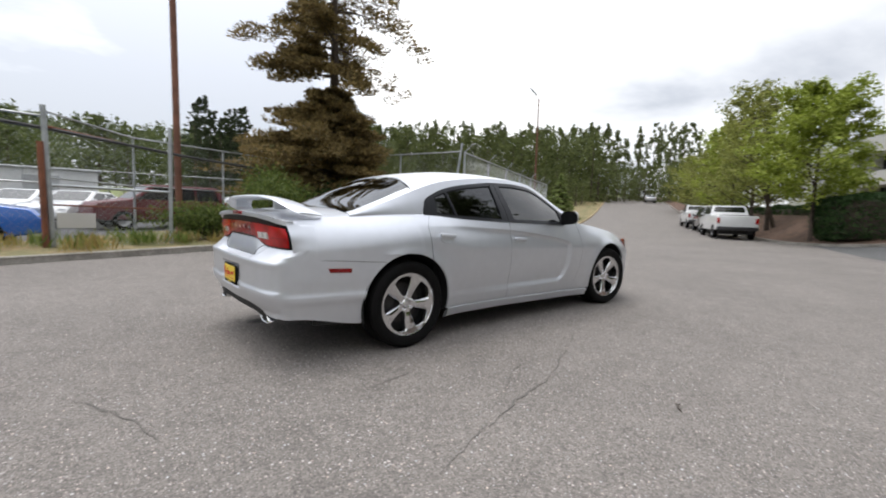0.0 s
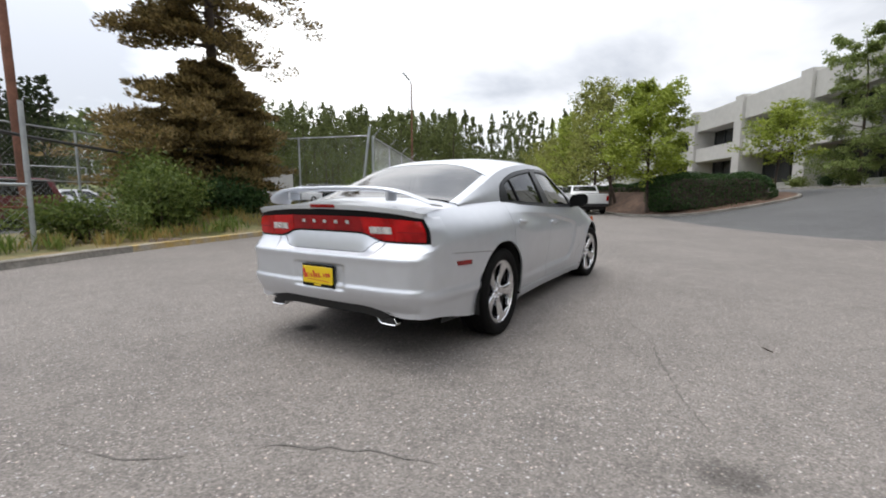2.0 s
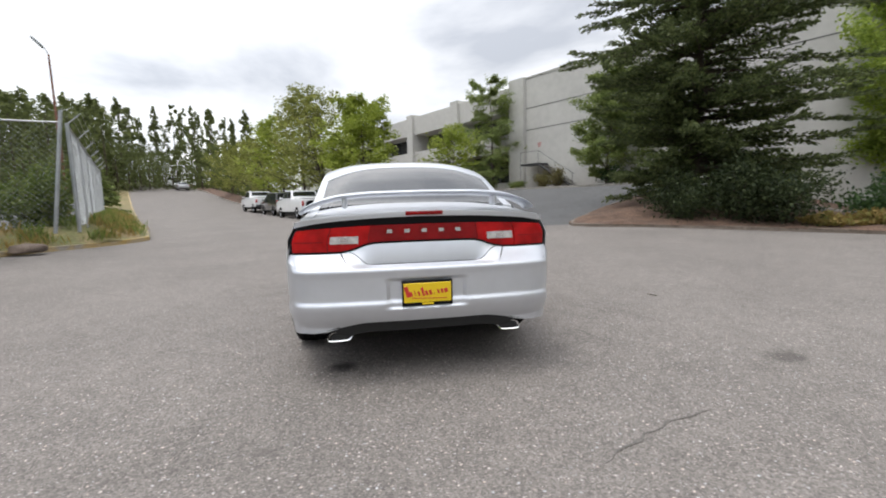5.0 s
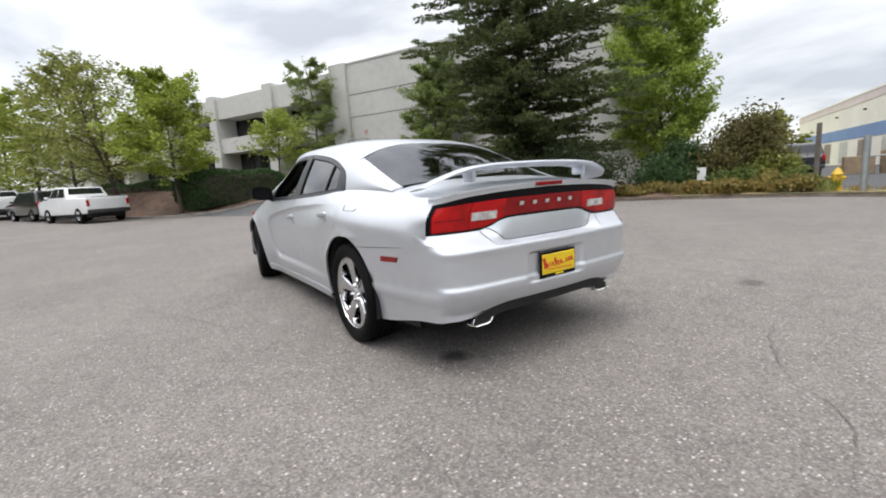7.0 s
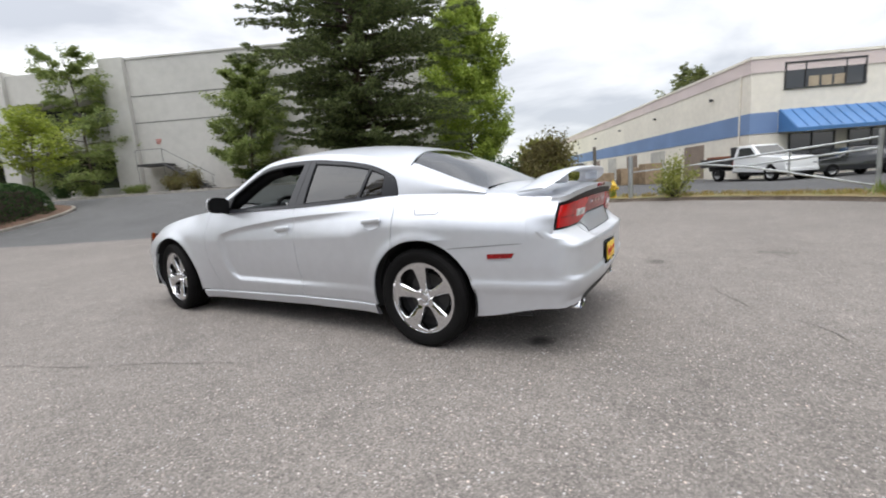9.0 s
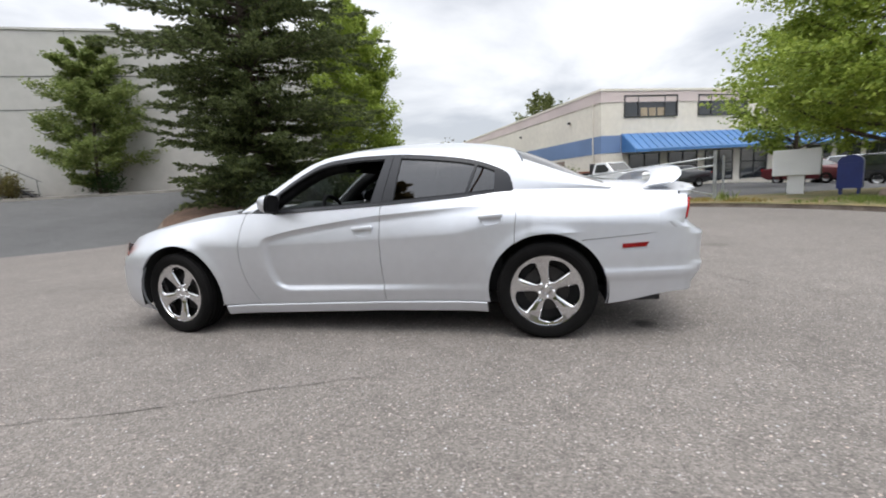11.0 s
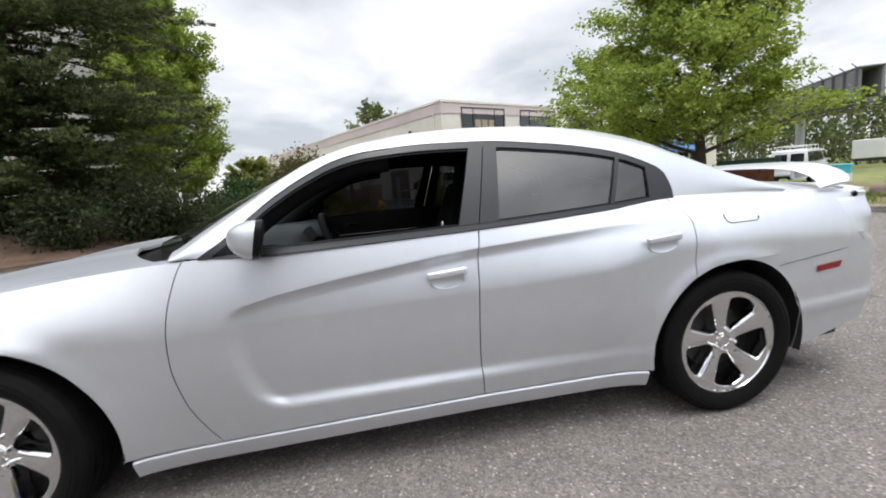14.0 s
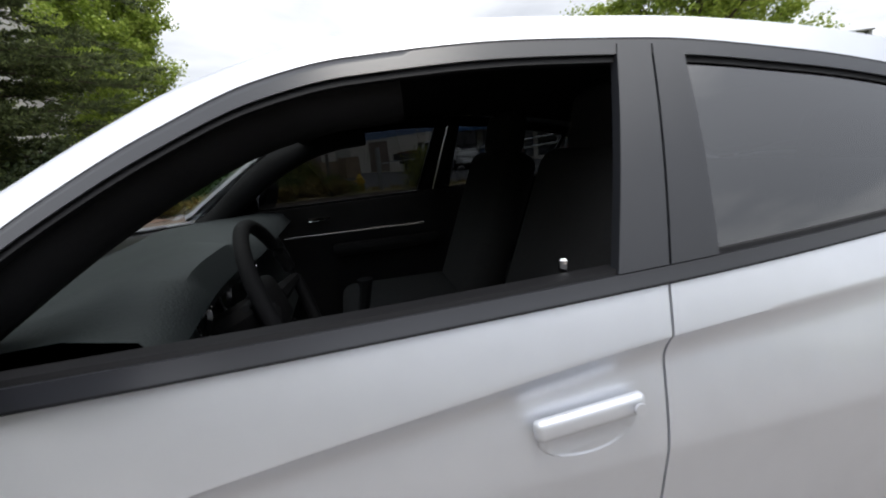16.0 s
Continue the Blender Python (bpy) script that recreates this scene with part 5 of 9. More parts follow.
for i, p in enumerate(FP):
    d = FP[min(i + 1, len(FP) - 1)] - FP[max(i - 1, 0)]
    n = Vector((-d.y, d.x, 0)).normalized()
    n = n if n.x > 0 or n.y > 0.9 else -n
    if i == len(FP) - 1:
        n = Vector((1, 0, 0))
    for j in range(15):
        z = 0.185 + (0.57 - 0.185) * j / 14
        vs.append(p - n * FRONT_IN(z) + Vector((0, 0, z)))
fs = grid_faces(len(FP) - 1, 14)
xz, fs = snap_arches([(v.x, v.z) for v in vs], fs)
vs, fs = compact([(a[0], v.y, a[1]) for a, v in zip(xz, vs)], fs)
both("front_bumper", *skin(vs, fs, lambda v: Vector((-1, 0, 0)) if v[1] < 0.82 else Vector((0, -1, 0)), 0.02), SILVER)
# headlamp, grille
vs = []
for i in range(len(FP)):
    p = FP[i]
    if p.x < 3.60:
        continue
    for j in range(6):
        z = 0.575 + (BELT(min(p.x, 3.94))[1] - 0.01 - 0.575) * j / 5
        k = 0.02 + 0.09 * j / 5
        q = Vector((p.x - k * min(1, (p.x - 3.55) / 0.3), p.y - 0.03 * j / 5, z))
        vs.append(q)
m = len(vs) // 6
cut = int(m * 0.5)
side = max(2, sum(1 for q in vs[::6] if q[0] < 3.78))
both("headlamp", *compact(vs, [tuple(i + (side - 1) * 6 for i in f) for f in grid_faces(cut - side, 5)]), HEAD_GLASS, "clear headlamp")
both("turn_lamp", vs[: side * 6], [tuple(f) for f in grid_faces(side - 1, 5)], LAMP_AMBER, "amber turn lamp at the front corner")
both("grille", *compact(vs, [tuple(i + (cut - 1) * 6 for i in f) for f in grid_faces(m - cut, 5)]), BLACK_TRIM)
both("front_marker", *skin([(3.655, side_y(3.655, 0.60) + 0.004, 0.60), (3.70, side_y(3.70, 0.585) + 0.004, 0.585), (3.675, side_y(3.675, 0.74) + 0.004, 0.735), (3.64, side_y(3.64, 0.74) + 0.004, 0.74)], [(0, 1, 2, 3)], lambda v: Vector((0, -1, 0)), 0.01), LAMP_AMBER, "amber marker lamp", flip=True)

# ---- side details ----
for s, (fd, rd) in zip((1, -1), zip(f_door, r_door)):
    for d, hx, hz in ((fd, 1.332, 0.838), (rd, 0.365, 0.887)):
        y = side_y(hx, hz) + (0.007 if d is rd else 0.003)
        m = Matrix.Translation((hx, s * (y + 0.001), hz)) @ Matrix.Rotation(s * radians(2), 4, "X") @ Matrix.Rotation(radians(4), 4, "Y")
        # pocket under the pull, then the pull itself
        pocket = lathe([(0.003, 0.0), (0.0035, 0.85), (0.006, 0.97), (0.002, 1.04)], 28)
        pv = [m @ Vector((v[0] * 0.074, s * v[1], v[2] * 0.033 - 0.027)) for v in pocket[0]]
        part("handle_pocket", (pv, pocket[1] if s < 0 else [tuple(reversed(f)) for f in pocket[1]]), SILVER, d, "", True, 60)
        bmh = box((0.170, 0.020, 0.038), (0, 0, 0), 0.010, 4)
        for v in bmh.verts:
            v.co.z += 0.006 * (v.co.x / 0.08) ** 2 * (v.co.z < 0)
            v.co.y += s * (0.020 - 0.008 * (v.co.x / 0.085) ** 2)
        bmesh.ops.transform(bmh, matrix=m, verts=bmh.verts)
        h = part("handle", bmh, HANDLE_SILVER, d, "", True, 50)
        if d is fd and s > 0:
            kv, kf = lathe([(0.0, 0.009), (0.003, 0.009), (0.003, 0.0)], 14)
            part("key_lock", ([m @ Vector((v[0] - 0.068, v[1] + 0.028, v[2] + 0.002)) for v in kv], [tuple(reversed(f)) for f in kf]), HANDLE_SILVER, h, "round key lock")
# side marker lamps on the bumper
vs = []
for i in range(9):
    for j in range(3):
        t, q = i / 8, j / 2
        x = -0.500 - 0.168 * t + 0.016 * (1 - q) * t
        z = 0.634 + 0.030 * q + 0.006 * t
        y = float(np.interp(x, [p.x for p in RPATH][::-1], [p.y for p in RPATH][::-1])) + 0.006
        vs.append((x, y, z))
both("marker_lamp", *skin(vs, grid_faces(8, 2), lambda v: Vector((0, -1, 0)), 0.014), LAMP_MARKER, "red side marker lamp")
# fuel flap, a thin gap line on the quarter panel
fl = []
for k in range(25):
    a = radians(190 + 190 * k / 24)
    fl.append((-0.075 + 0.095 * math.cos(a), 0.946 + 0.040 * max(-0.62, math.sin(a)), 0))
part("fuel_flap_gap", tube([(x, side_y(x, z) + 0.0008, z) for x, z, _ in fl], 0.0022, 4), BLACK_TRIM, car, "fuel flap outline")
# mirrors: a wedge-shaped shell lofted from its open back edge to the blunt front
def mirror_shell(s, scale=1.0):
    vs, nr, nk = [], 14, 28
    for i in range(nr + 1):
        f = i / nr
        k = (1 - f ** 2.1) ** 0.62 if f < 1 else 0.0
        hh, hw = (0.010 + 0.058 * k) * scale, (0.015 + 0.092 * k) * scale
        cz, cy = 0.004 - 0.006 * f, 0.012 * f
        for q in range(nk):
            w = 2 * math.pi * q / nk
            c, n = math.cos(w), math.sin(w)
            py = hw * math.copysign(abs(c) ** 0.62, c)
            pz = hh * math.copysign(abs(n) ** 0.70, n)
            vs.append((2.028 + 0.092 * f - 0.20 * py * (1 - f) - 0.22 * pz * (1 - f), s * (0.992 + py - cy), 1.056 + pz + cz + 0.10 * py + 0.012 * f))
    fs = [(i * nk + q, i * nk + (q + 1) % nk, (i + 1) * nk + (q + 1) % nk, (i + 1) * nk + q) for i in range(nr) for q in range(nk)]
    fs.append(tuple(nr * nk + q for q in range(nk)))
    return vs, (fs if s < 0 else [tuple(reversed(f)) for f in fs])


def mirror_plate(s, scale, xa, xb):
    """A plate filling the shell's open back, between two depths."""
    ring = mirror_shell(s, scale)[0][:28]
    vs = [(v[0] + xa, v[1], v[2]) for v in ring] + [(v[0] + xb, v[1], v[2]) for v in ring]
    return vs, [tuple(range(28)), tuple(reversed(range(28, 56)))] + [(q, (q + 1) % 28, 28 + (q + 1) % 28, 28 + q) for q in range(28)]


for s in (1, -1):
    mir = part("door_mirror", mirror_shell(s), SILVER, car, "silver wedge-shaped door mirror", True, 60)
    part("mirror_rim", mirror_plate(s, 1.015, -0.022, 0.0), BLACK_TRIM, mir, "black mirror rim", True)
    part("mirror_glass", mirror_plate(s, 0.88, -0.026, -0.020), CABIN, mir, "mirror glass")
    part("mirror_arm", tube([(2.07, s * 0.872, 1.005), (2.055, s * 0.95, 1.020)], [0.034, 0.026], 10), BLACK_TRIM, mir)
# spoiler
SPZ = lerp_table([(0, 1.150), (0.3, 1.146), (0.5, 1.131), (0.60, 1.108), (0.68, 1.080), (0.73, 1.054), (0.755, 1.038)])
SPX = lerp_table([(0, -0.875), (0.4, -0.862), (0.6, -0.830), (0.68, -0.805), (0.755, -0.745)])
SPC = lerp_table([(0, 0.096), (0.5, 0.096), (0.65, 0.100), (0.73, 0.100), (0.76, 0.085)])
vs, M = [], 14
ys = [0.755 * math.sin(math.pi / 2 * (2 * k / 60 - 1)) for k in range(61)]
for y in ys:
    a = abs(y)
    cx, cz, c = SPX(a), SPZ(a), SPC(a)
    thick = 0.015 if a < 0.55 else 0.006 + 0.009 * (0.755 - a) / 0.205
    for k in range(M):
        w = 2 * math.pi * k / M
        px, pz = c * math.cos(w), thick * math.sin(w) * (1.0 + 0.3 * math.cos(w))
        vs.append((cx - px, y, cz + pz + 0.10 * px))
fs = [(i * M + k, i * M + (k + 1) % M, (i + 1) * M + (k + 1) % M, (i + 1) * M + k) for i in range(60) for k in range(M)] + [tuple(range(M)), tuple(60 * M + k for k in reversed(range(M)))]
spoiler = part("spoiler", (vs, fs), SILVER, car, "silver deck-mounted spoiler", True, 60)
for s in (1, -1):
    b = box((0.10, 0.028, 0.075), (-0.855, s * 0.47, 1.103), 0.010, 2)
    part("stalk", b, SILVER, spoiler, "", True)
part("stop_lamp", box((0.016, 0.225, 0.024), (-1.014, 0.0, 1.030), 0.005, 2, Matrix.Rotation(radians(-10), 4, "Y")), LAMP_DEEP, car, "high red stop lamp", True)
# exhaust tips
for s in (1, -1):
    vo = []
    for x, k in ((-0.985, 1.0), (-0.989, 0.95), (-0.985, 0.86), (-0.955, 0.82), (-0.945, 1.0)):
        for q in range(32):
            w = 2 * math.pi * q / 32
            cy, cz = math.copysign(abs(math.cos(w)) ** 0.45, math.cos(w)), math.copysign(abs(math.sin(w)) ** 0.45, math.sin(w))
            vo.append((x, s * 0.525 + 0.074 * k * cy - 0.014 * s * cz, 0.299 + 0.031 * (k if k > 0.9 else k * 0.9) * cz))
    order = [3, 2, 1, 0, 4]
    vo = [v for o in order for v in vo[o * 32 : o * 32 + 32]]
    ff = [(i * 32 + q, i * 32 + (q + 1) % 32, (i + 1) * 32 + (q + 1) % 32, (i + 1) * 32 + q) for i in range(4) for q in range(32)]
    tip = part("exhaust_tip", (vo, ff), CHROME, car, "chrome rectangular exhaust tip", True, 50)
    part("bore", box((0.03, 0.122, 0.050), (-0.965, s * 0.525, 0.299), 0.003, 1), BLACK_MATT, tip, "dark bore")
# plate with a plain printed line
plate = part("plate", box((0.012, 0.305, 0.155), (-1.070, 0, 0.556), 0.006, 2), BLACK_TRIM, car, "black plate frame", True)
part("plate_face", box((0.006, 0.285, 0.118), (-1.0775, 0, 0.560), 0.003, 1), PLATE_YELLOW, plate, "yellow plate")
for k, (w, h, dz) in enumerate(((0.030, 0.066, 0.006), (0.018, 0.030, -0.008), (0.007, 0.034, -0.004), (0.016, 0.028, -0.006), (0.020, 0.052, 0.004), (0.018, 0.030, -0.004), (0.020, 0.030, -0.002), (0.006, 0.010, -0.010), (0.015, 0.026, 0.002), (0.017, 0.028, 0.004), (0.026, 0.026, 0.006))):
    part("print_bar", box((0.003, w * 0.8, h), (-1.0815, 0.122 - 0.0232 * k, 0.562 + dz), 0.001, 1, Matrix.Rotation(radians(-16), 4, "X")), PLATE_RED, plate)
part("print_bar", box((0.003, 0.21, 0.004), (-1.0815, -0.01, 0.526), 0, 1, Matrix.Rotation(radians(2), 4, "X")), PLATE_RED, plate)
for yy, w in ((0.10, 0.05), (0.0, 0.07), (-0.10, 0.05)):
    part("tab", box((0.003, w, 0.012), (-1.0805, yy, 0.493), 0.001, 1), PLATE_YELLOW if yy == 0 else BLACK_TRIM, plate)

# ---- wheels ----
def wheel_meshes():
    tyre = [(-0.115, 0.262), (-0.120, 0.285), (-0.122, 0.315), (-0.112, 0.337), (-0.096, 0.345)]
    for g in (-0.062, -0.022, 0.022, 0.062):
        tyre += [(g - 0.006, 0.3480), (g - 0.005, 0.3405), (g + 0.005, 0.3405), (g + 0.006, 0.3480)]
    tyre += [(0.096, 0.345), (0.108, 0.3375), (0.1175, 0.320), (0.1195, 0.318), (0.1205, 0.312), (0.1195, 0.306), (0.1215, 0.302), (0.1185, 0.280), (0.112, 0.262), (0.102, 0.250)]
    t = mesh_of("tyre", *lathe(tyre, 56), RUBBER, True, 25)
    rim = mesh_of("rim", *lathe([(-0.10, 0.252), (-0.06, 0.236), (0.05, 0.226), (0.072, 0.230), (0.090, 0.246), (0.097, 0.2515), (0.102, 0.2500), (0.101, 0.2465), (0.094, 0.243)], 56), WHEEL_CHROME, True, 25)
    # one fifth of the wheel face: a broad flat spoke that flares into the outer ring, beside two half windows
    vs, nr, nw = [], 44, 14
    r0, r1 = 0.066, 0.224
    for i in range(nr + 1):
        r = 0.036 + (0.246 - 0.036) * i / nr
        w = 0.0
        if r0 < r < r1:
            q = (r - r0) / (r1 - r0)
            w = 0.013 + 0.073 * q ** 0.92
            if q < 0.10:
                w *= math.sqrt(max(0.0, 1 - ((0.10 - q) / 0.10) ** 2))
            if q > 0.82:
                w *= math.sqrt(max(0.0, 1 - ((q - 0.82) / 0.18) ** 2.6))
        a = math.pi / 5 - w / r
        y = 0.068 + 0.028 * (max(0.0, r - 0.045) / 0.2) ** 1.25
        for j in range(nw + 1):
            u = 2 * j / nw - 1
            edge = max(0.0, (abs(u) - 0.72) / 0.28)
            yy = y - (0.011 * edge ** 2 if w > 0.003 else 0.0) + 0.0035 * (1 - (u / 0.72) ** 2 if abs(u) < 0.72 else 0) * sm((r - 0.07) / 0.03) * sm((0.2 - r) / 0.03)
            vs.append((r * math.sin(a * u), yy, r * math.cos(a * u)))
    n0 = len(vs)
    vs += [(v[0] * 0.97, v[1] - 0.055, v[2]) for v in vs]
    fs = []
    for i in range(nr):
        for j in range(nw):
            k = i * (nw + 1) + j
            fs.append((k, k + 1, k + nw + 2, k + nw + 1))
        for j in (0, nw):
            p, q = i * (nw + 1) + j, (i + 1) * (nw + 1) + j
            fs.append((p, q, q + n0, p + n0) if j == 0 else (q, p, p + n0, q + n0))
    spoke = mesh_of("spoke", vs, fs, WHEEL_CHROME, True, 32)
    hub = mesh_of("hub", *lathe([(0.03, 0.040), (0.068, 0.039), (0.073, 0.035), (0.074, 0.030), (0.071, 0.028), (0.075, 0.024), (0.077, 0.0)], 32), WHEEL_CHROME, True, 30)
    nut = mesh_of("nut", *lathe([(0.05, 0.0125), (0.072, 0.0125), (0.073, 0.0095), (0.088, 0.0090), (0.090, 0.006), (0.090, 0.0)], 12), CHROME, True, 30)
    disc = mesh_of("brake_disc", *lathe([(0.00, 0.075), (0.002, 0.160), (-0.008, 0.162), (-0.02, 0.162)], 40), ALLOY_DARK, True, 30)
    back_ = mesh_of("wheel_back", *lathe([(-0.03, 0.24), (-0.03, 0.0)], 32), BLACK_MATT)
    return t, rim, spoke, hub, nut, disc, back_


W_T, W_R, W_S, W_H, W_N, W_D, W_B = wheel_meshes()
for cx, cy, turn in ((0, 1, 7), (0, -1, 48), (WB, 1, 36), (WB, -1, 31)):
    wheel = part("wheel", W_R, None, car, "chrome five-spoke wheel")
    wheel.matrix_local = Matrix.Translation((cx, cy * 0.800, 0.3475)) @ Matrix.Rotation((0 if cy > 0 else math.pi) - (radians(8) if cx else 0), 4, "Z") @ Matrix.Rotation(radians(turn), 4, "Y")
    part("tyre", W_T, None, wheel, "black rubber tyre")
    part("hub", W_H, None, wheel)
    part("brake_disc", W_D, None, wheel, "dull steel brake disc")
    part("wheel_back", W_B, None, wheel, "dark inner wheel")
    for k in range(5):
        sp = part("spoke", W_S, None, wheel)
        sp.matrix_local = Matrix.Rotation(radians(72 * k), 4, "Y")
        nt = part("nut", W_N, None, wheel)
        nt.matrix_local = Matrix.Rotation(radians(72 * k + 36), 4, "Y") @ Matrix.Translation((0, 0, 0.052))
    # wheel-arch liner
    lv, lf = [], []
    acx = cx if cx == 0 else 3.035
    for i in range(33):
        a = math.pi * (-0.08 + 1.16 * i / 32)
        for yy in (0.55, 0.905):
            lv.append((acx + 0.412 * math.cos(a), cy * yy, HUB + 0.412 * math.sin(a)))
    lf = [(2 * i, 2 * i + 1, 2 * i + 3, 2 * i + 2) for i in range(32)]
    nb = len(lv)
    lv += [(acx, cy * 0.55, HUB)]
    lf += [(2 * i, 2 * i + 2, nb) for i in range(32)]
    part("arch_liner", (lv, lf), BLACK_MATT, car)

# ---- cabin ----
part("cabin_floor", box((2.9, 1.5, 0.04), (0.9, 0, 0.33), 0.01), CABIN, car)
part("firewall", box((0.06, 1.5, 0.55), (2.40, 0, 0.62), 0.01), CABIN, car)
part("parcel_shelf", box((0.55, 1.36, 0.05), (-0.12, 0, 1.015), 0.02), CABIN, car)
for s in (1, -1):
    vs = []
    for i in range(25):
        x = 0.3 + 2.0 * i / 24
        for z, d in ((0.35, 0.09), (0.7, 0.085), (0.85, 0.075), (BELT(x)[1] + 0.006, 0.05), (BELT(x)[1] + 0.008, 0.02)):
            vs.append((x, s * (side_y(x, min(z, 0.99)) - d if z < 1.0 else s * 0 + (BELT(x)[0] - d)), z))
    card = part("door_card", (vs, grid_faces(24, 4)), CABIN, car, "black inner door trim", True)
    part("armrest", box((0.55, 0.07, 0.06), (1.45, s * 0.80, 0.78), 0.02, 2), CABIN, card, "", True)
    part("trim_line", tube([(1.25, s * 0.815, 0.865), (1.95, s * 0.815, 0.862)], 0.005, 5), CHROME, card, "thin chrome strip")
    part("inner_handle", tube([(1.72, s * 0.81, 0.945), (1.82, s * 0.80, 0.945)], 0.010, 6), CHROME, card, "chrome inner handle")
part("lock_pin", tube([(1.322, 0.832, 1.01), (1.322, 0.830, 1.045), (1.322, 0.830, 1.048)], [0.006, 0.007, 0.004], 8), CHROME, car, "chrome lock pin")
# dash with a hooded binnacle
vs = []
for i in range(31):
    y = -0.76 + 1.52 * i / 30
    hood_ = 0.045 * math.exp(-((y - 0.37) / 0.24) ** 4)
    for x, z in ((2.45, 0.98), (2.2, 1.005), (2.02, 1.012 + hood_), (1.93, 0.995 + hood_), (1.90, 0.955 + hood_ * 0.6), (1.97, 0.90), (1.93, 0.80), (1.90, 0.62), (2.1, 0.5)):
        vs.append((x, y, z))
dash = part("dashboard", (vs, [tuple(reversed(f)) for f in grid_faces(30, 8)]), CABIN_DASH, car, "dark grey dashboard", True, 50)
for yy, r in ((0.46, 0.055), (0.29, 0.055)):
    v, f = lathe([(0.0, r), (0.012, r), (0.014, r - 0.006), (0.004, r - 0.008)], 28, "x")
    part("gauge_ring", ([(1.955 - p[0], p[1] + yy, p[2] + 0.935) for p in v], f), CHROME, dash, "chrome gauge ring", True)
for yy in (0.66, 0.12, -0.02):
    v, f = lathe([(0.0, 0.040), (0.010, 0.040), (0.011, 0.034), (0.002, 0.032)], 24, "x")
    part("air_vent", ([(1.945 - p[0], p[1] + yy, p[2] * 0.8 + 0.915) for p in v], f), CHROME, dash, "chrome-ringed air vent", True)
part("radio", box((0.02, 0.22, 0.12), (1.925, 0.04, 0.80), 0.006, 2), BLACK_TRIM, dash, "black radio panel", True)
for k in range(4):
    part("button", box((0.008, 0.03, 0.010), (1.912, 0.11 - 0.045 * k, 0.745), 0.002, 1), CHROME, dash)
part("stalk", tube([(1.86, 0.42, 0.93), (1.84, 0.545, 0.955)], [0.008, 0.007], 8), CABIN, dash, "black turn stalk", True)
part("console", box((0.9, 0.22, 0.30), (1.55, 0, 0.55), 0.04, 2), CABIN, car, "", True)
part("shifter", tube([(1.62, 0, 0.70), (1.60, 0, 0.80), (1.60, 0, 0.83)], [0.015, 0.02, 0.028], 8), CABIN, car)
# steering wheel
m = Matrix.Translation((1.79, 0.37, 0.915)) @ Matrix.Rotation(radians(20), 4, "Y")
ring = []
for k in range(41):
    a = 2 * math.pi * k / 40
    ring.append(m @ Vector((0, 0.187 * math.cos(a), 0.187 * math.sin(a))))
sw = part("steering_wheel", tube(ring, 0.0165, 10, False), CABIN, car, "black leather steering wheel", True)
for a in (0, 180, 270):
    part("spoke", tube([m @ Vector((0.0, 0.185 * math.cos(radians(a)), 0.185 * math.sin(radians(a)))), m @ Vector((0.035, 0.06 * math.cos(radians(a)), 0.06 * math.sin(radians(a))))], [0.014, 0.026], 8), CHROME if a == 270 else CABIN, sw, "", True)
bh = box((0.05, 0.15, 0.13), (0, 0, 0), 0.025, 3)
bmesh.ops.transform(bh, matrix=m @ Matrix.Translation((0.04, 0, 0)), verts=bh.verts)
part("boss", bh, CABIN, sw, "", True)
part("column", tube([m @ Vector((0.03, 0, 0)), m @ Vector((0.3, 0, -0.02))], 0.045, 10), CABIN, sw)


def seat(x, y, wide, dz=0.0):
    s = part("seat", box((0.52, wide, 0.15), (x + 0.22, y, 0.58), 0.05, 3), CLOTH, car, "black cloth seat", True, 60)
    b = box((0.14, wide * 0.96, 0.66 + dz), (0, 0, 0.33 + dz / 2), 0.055, 3)
    bmesh.ops.transform(b, matrix=Matrix.Translation((x - 0.04, y, 0.57)) @ Matrix.Rotation(radians(-20), 4, "Y"), verts=b.verts)
    part("backrest", b, CLOTH, s, "", True, 60)
    for off in ((0,) if wide < 0.7 else (-0.38, 0.38)):
        h = box((0.10, 0.27, 0.18), (0, 0, 0), 0.045, 3)
        bmesh.ops.transform(h, matrix=Matrix.Translation((x - 0.275, y + off, 1.262 + dz)) @ Matrix.Rotation(radians(-12), 4, "Y"), verts=h.verts)
        part("headrest", h, CLOTH, s, "", True, 60)
        for k in (-0.05, 0.05):
            part("post", tube([(x - 0.255, y + off + k, 1.13 + dz), (x - 0.268, y + off + k, 1.20 + dz)], 0.007, 6), CHROME, s, "chrome headrest post")
    return s


seat(1.22, 0.37, 0.52)
seat(1.22, -0.37, 0.52)
seat(0.42, 0.0, 1.30, -0.10)
part("rear_mirror", box((0.04, 0.24, 0.06), (1.80, 0, 1.325), 0.02, 2), CABIN, car, "", True)

# black trim inside the windscreen pillars, header and visors
for s in (1, -1):
    xs = [1.50 + 0.78 * k / 14 for k in range(15)]
    part("pillar_trim", tube([(x + 0.015, s * (cab_y(x, DLO(x)) - 0.075), DLO(x) - 0.045) for x in xs], [0.055] * 15, 10), CABIN, car, "black inner pillar trim", True)
    part("sun_visor", box((0.17, 0.42, 0.022), (1.70, s * 0.36, 1.338), 0.008, 2, Matrix.Rotation(radians(27), 4, "Y")), CABIN, car, "black sun visor", True)
part("header_trim", box((0.16, 1.10, 0.04), (1.70, 0, 1.368), 0.015, 2, Matrix.Rotation(radians(22), 4, "Y")), CABIN, car)
